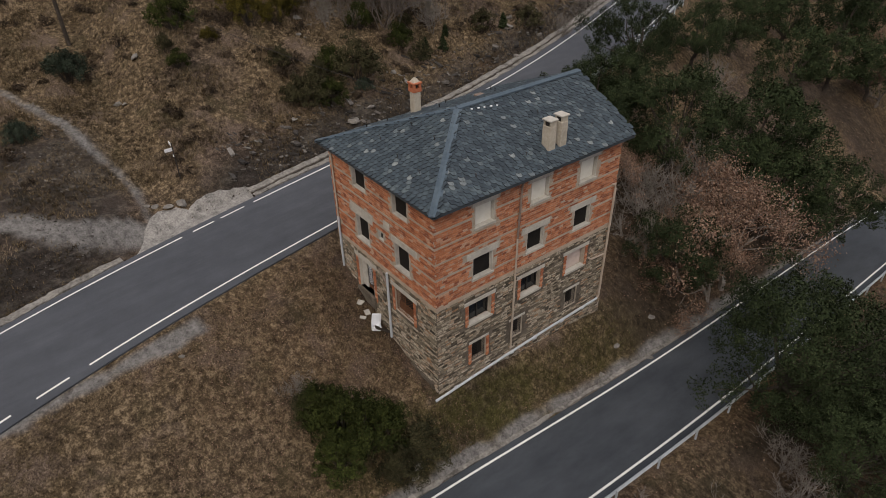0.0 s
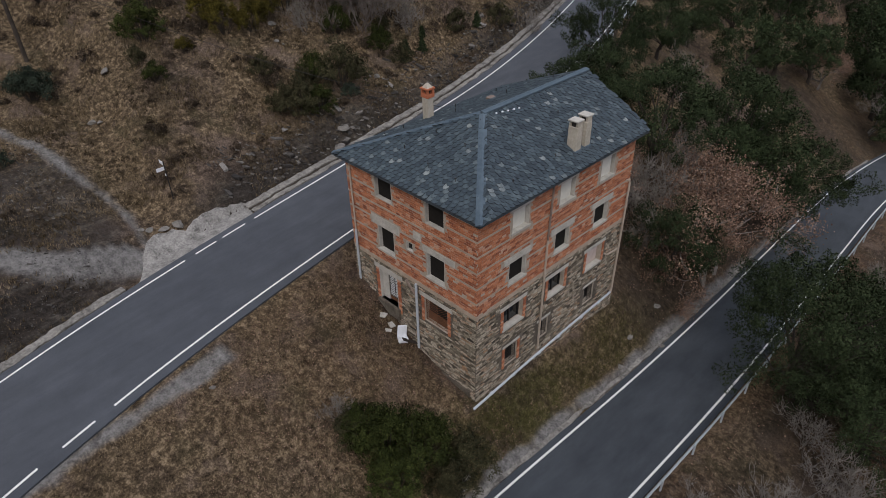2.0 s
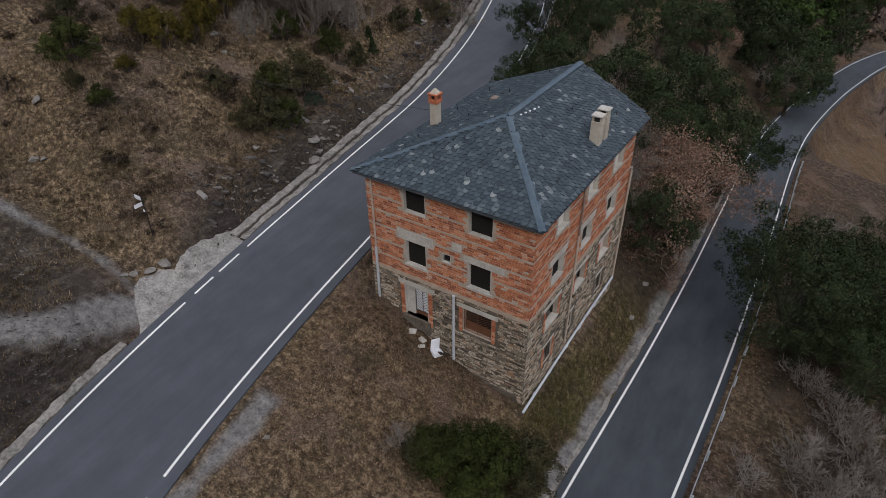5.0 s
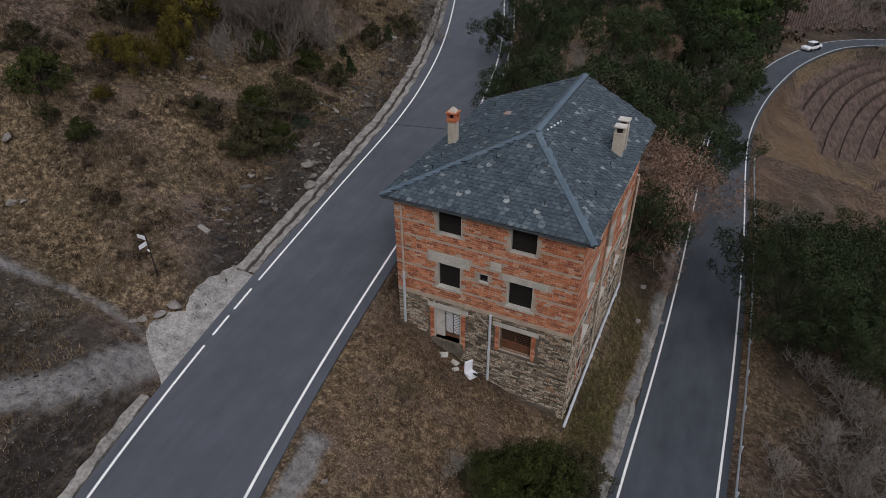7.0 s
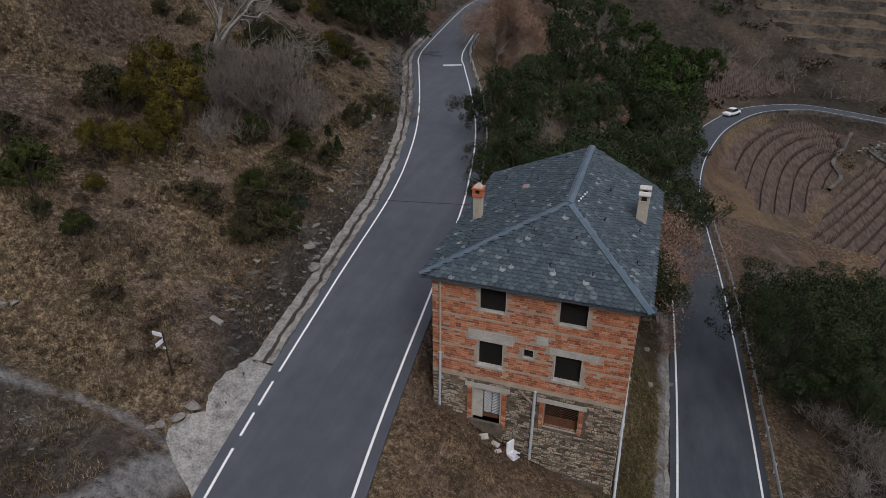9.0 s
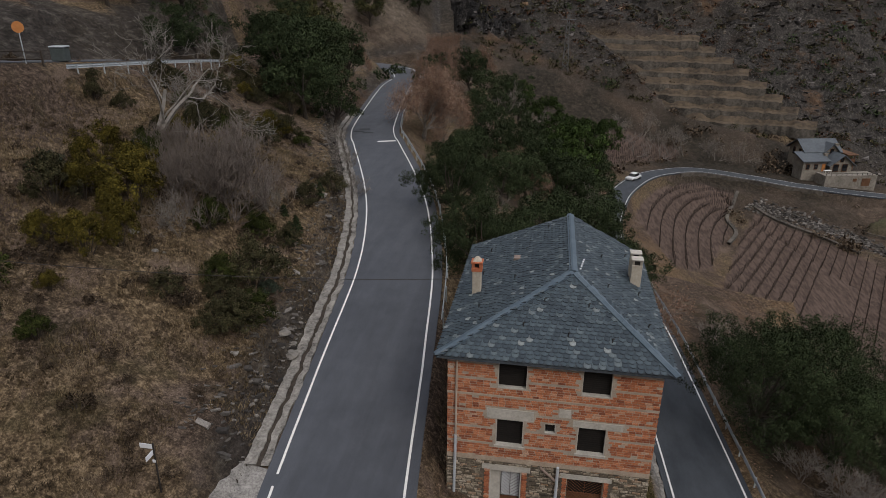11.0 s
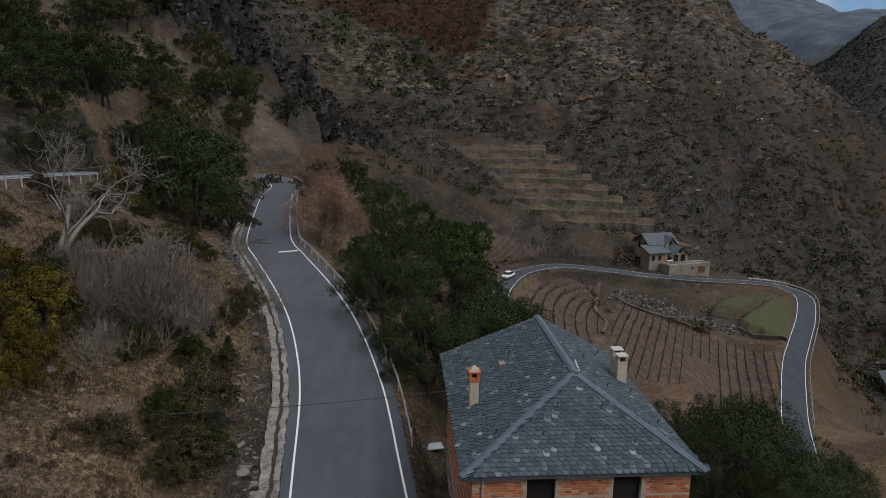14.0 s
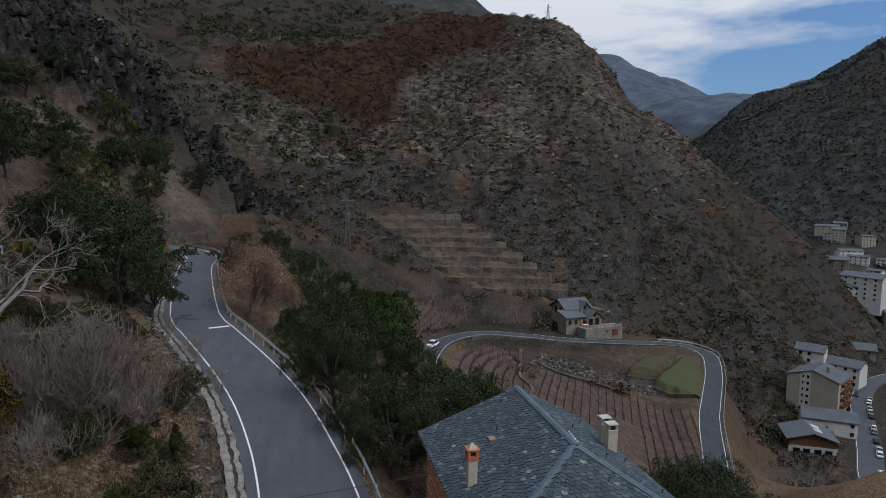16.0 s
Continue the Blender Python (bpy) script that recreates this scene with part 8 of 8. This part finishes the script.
def pylon(x, y, tall, width, label):
    z = gh(x, y)
    p = thing("pylon", label, "pylon", (x, y, z))
    top = 0.25
    corner = [(-1, -1), (1, -1), (1, 1), (-1, 1)]
    for a, b in corner:
        part("leg", tube([(a * width, b * width, -1), (a * top, b * top, tall)], 0.09, 4), PYLON_STEEL, p)
    n = 9
    segs = []
    for k in range(n):
        w0, w1 = width + (top - width) * k / n, width + (top - width) * (k + 1) / n
        z0, z1 = tall * k / n, tall * (k + 1) / n
        for i in range(4):
            (a, b), (c, d) = corner[i], corner[(i + 1) % 4]
            segs.append(tube([(a * w0, b * w0, z0), (c * w1, d * w1, z1)], 0.05, 3))
            segs.append(tube([(c * w0, d * w0, z0), (a * w1, b * w1, z1)], 0.05, 3))
    tagged(part("bracing", merge(segs), PYLON_STEEL, p), kind="stuff")
    for z0 in (0.8, 0.92):
        part("arm", tube([(-2.2, 0, tall * z0), (2.2, 0, tall * z0)], 0.09, 4), PYLON_STEEL, p)


pylon(98.8, 186, 24, 1.6, "grey steel lattice pylon at the foot of the mountain")
pylon(-1.5, 174, 15, 0.9, "small grey lattice pylon beside the terraces")
pylon(152, 410, 26, 2.0, "far lattice pylon on the mountain crest")

# vineyard: stakes and cut-back vines in rows
VINE = simple("vine_wood", (0.030, 0.022, 0.018), (0.07, 0.052, 0.042), 9, 0.95)
vr = np.random.default_rng(70)
stakes, canes = [], []
ang = math.radians(26)


def vine(x, y, dx, dy):
    """A stake with a cut-back vine and its cane tied along the row."""
    z = gh(x, y)
    stakes.append(tube([(x, y, z - 0.2), (x + vr.normal(0, 0.06), y + vr.normal(0, 0.04), z + vr.uniform(1.2, 1.6))], 0.04, 3))
    canes.append(tube([(x, y, z), (x + vr.normal(0, 0.08), y + vr.normal(0, 0.08), z + 0.55), (x + dx * 0.7, y + dy * 0.7, z + 0.75)], [0.06, 0.05, 0.025], 3, False))
    canes.append(tube([(x, y, z + 0.5), (x - dx * 0.6, y - dy * 0.6, z + 0.8)], [0.045, 0.02], 3, False))


for row in range(-26, 32):
    for w in np.arange(-44, 50, 1.15):
        u = row * 1.75
        x, y = 44 + u * math.cos(ang) + w * math.sin(ang), 92 - u * math.sin(ang) + w * math.cos(ang)
        if bool(within(VINES, x, y)) and not (abs(u - 3.5) < 2.0 and w < 6):
            vine(x, y, math.sin(ang), math.cos(ang))
arm = ROAD_B[(ROAD_B[:, 1] > 70) & (ROAD_B[:, 0] < 44)]
tan_a = np.gradient(arm[:, :2], axis=0)
tan_a /= np.linalg.norm(tan_a, axis=1)[:, None]
for off in np.arange(6.5, 40, 2.3):
    for p, tg in zip(arm[:, :3], tan_a):
        x, y = p[0] + tg[1] * off, p[1] - tg[0] * off
        if bool(within(LOBE, x, y)) and abs(float(nearest(arm, np.array([x]), np.array([y]))[0][0]) - off) < 0.6:
            vine(x, y, tg[0], tg[1])
for row in range(-14, 16):
    for w in np.arange(-16, 18, 1.2):
        x, y = 16 + row * 1.8 * 0.86 + w * 0.5, 146 - row * 1.8 * 0.5 + w * 0.86
        if bool(within(PLOT, x, y)):
            vine(x, y, 0.5, 0.86)
tagged(new("vine_stakes", mesh_from("vine_stakes", *merge(stakes), VINE)), "rows of thin dark vineyard stakes", "stakes", kind="stuff")
tagged(new("vines", mesh_from("vines", *merge(canes), VINE)), "bare cut-back vines in rows", "vines", kind="stuff")

BANKSTONE = simple("terrace_stone", (0.034, 0.030, 0.026), (0.15, 0.132, 0.11), 1.6, 0.95, bump=0.8)

# dry stone walls that hold the lane and the small fields
def on_slope(points, lift):
    """A line along the ground, raised by lift."""
    p = glide([(x, y, 0) for x, y in points], 0.8)
    p[:, 2] = ground_height(p[:, 0], p[:, 1], False) + lift
    return p


def stone_bank(poly, offset, z_top, depth, label, thick=0.5):
    v, q = strip(poly, [offset, offset + thick], [z_top, z_top], depth)
    w = tagged(new("retaining_wall", quads_mesh("retaining_wall", v, q, BANKSTONE)), label, "wall", kind="structure")
    return w


LOOP = ROAD_B[(ROAD_B[:, 0] > 24) & (ROAD_B[:, 0] < 60) & (ROAD_B[:, 1] > 125)]
stone_bank(LOOP, 2.5, 0.02, 2.4, "dry stone wall holding up the lane")
stone_bank(on_slope([(64.3, 122.0), (68.5, 121.0), (72.2, 120.9), (76, 124.0), (80.6, 127.6), (84.8, 132.4), (88.2, 135.2)], 0.55), 0, 0, 2.0, "dry stone wall between two small green fields")
stone_bank(on_slope([(68.0, 115.2), (70.2, 111.4), (72.4, 108.2), (74.2, 106.0)], 0.9), 0, 0, 2.6, "dry stone wall below the small green field")
stone_bank(on_slope([(40.2, 132.0), (37.0, 123.5), (34.0, 114.5), (34.2, 107.5), (31.0, 100.0)], 0.5), 0, 0, 1.2, "low stone edge between two vineyards", 0.7)
stone_bank(on_slope([(43, 127), (48, 122), (54, 117.5), (60, 112)], 0.35), 0, 0, 1.4, "tumbled stone bank above the vineyard", 1.0)

# loose stones and low scrub on the bank between the lane and the vineyard
sr = np.random.default_rng(83)
pieces = []
while len(pieces) < 900:
    u_, w_ = sr.uniform(0, 1), sr.normal(0, 1.6)
    x, y = 42 + 26 * u_ + 0.74 * w_, 128 - 16 * u_ + 0.67 * w_ + 3 * math.sin(3 * u_)
    if bool(in_turf(x, y)) or bool(within(VINES, x, y)):
        continue
    s = sr.uniform(0.12, 0.42)
    m = pose(x, y, gh(x, y) + s * 0.1, sr.uniform(-30, 30), sr.uniform(-30, 30), sr.uniform(0, 360))
    q = [Vector((a * s * sr.uniform(0.7, 1.2), b * s * 0.7 * sr.uniform(0.6, 1.3), c * s * 0.45)) for c in (-1, 1) for a, b in ((-1, -1), (1, -1), (1, 1), (-1, 1))]
    pieces.append(([m @ p for p in q], [(3, 2, 1, 0), (4, 5, 6, 7), (0, 1, 5, 4), (1, 2, 6, 5), (2, 3, 7, 6), (3, 0, 4, 7)]))
tagged(new("stone_rubble", mesh_from("stone_rubble", *merge(pieces), SHALE)), "tumbled grey stones on the bank above the vineyard", "rubble", kind="stuff")


# old terraces: strips of tawny grass, each held by a dry stone bank
TAWNY = simple("tawny_grass", (0.034, 0.026, 0.019), (0.125, 0.093, 0.062), 0.9, 0.95, bump=0.5)
for k in range(8):
    ra0, ra1 = TERR_R0 + 3.5 * k, TERR_R0 + 3.5 * (k + 1)
    za0, za1 = TERR_Z0 + TERR_RISE * (ra0 - TERR_R0), TERR_Z0 + TERR_RISE * (ra1 - TERR_R0)
    lo, hi = float(np.interp(ra0, [195, 223], [10.2, 2.2])), float(np.interp(ra0, [195, 223], [21.2, 10.3]))
    ter = thing("terrace", "overgrown terrace strip of tawny grass above a stone bank", "terrace", group="old terraces")
    ths = np.radians(np.arange(lo, hi, 0.15))
    wob = vnoise(np.degrees(ths) * 0.9, np.full(len(ths), k * 3.7), 401) * 1.1 + vnoise(np.degrees(ths) * 4, np.full(len(ths), k * 3.7), 402) * 0.25
    rise = vnoise(np.degrees(ths) * 2.5, np.full(len(ths), k * 1.3), 403) * 0.25

    def arc(r_, z_):
        return np.column_stack([HUB[0] + (r_ + wob) * np.sin(ths), HUB[1] + (r_ + wob) * np.cos(ths), np.full(len(ths), z_) + rise])

    def band(rows):
        n, m = len(ths), len(rows)
        v = np.stack(rows, 1).reshape(-1, 3)
        i, j = np.meshgrid(np.arange(n - 1), np.arange(m - 1), indexing="ij")
        a = (i * m + j).ravel()
        return v, np.stack([a, a + m, a + m + 1, a + 1], 1)[:, ::-1]

    top = za0 + 1.75
    part("stone_bank", quads_mesh("stone_bank", *band([arc(ra0 - 0.15, za0 - 1.0), arc(ra0, za0 + 0.6), arc(ra0 + 0.2, top)]), BANKSTONE), BANKSTONE, ter, "dark dry stone bank")
    part("grass_strip", quads_mesh("grass_strip", *band([arc(ra0 + 0.2, top), arc(ra0 + 1.8, top + 0.35), arc(ra1 + 0.3, za1 + 0.55), arc(ra1 + 0.8, za1 - 0.8)]), TAWNY), TAWNY, ter, "strip of dry tawny grass")
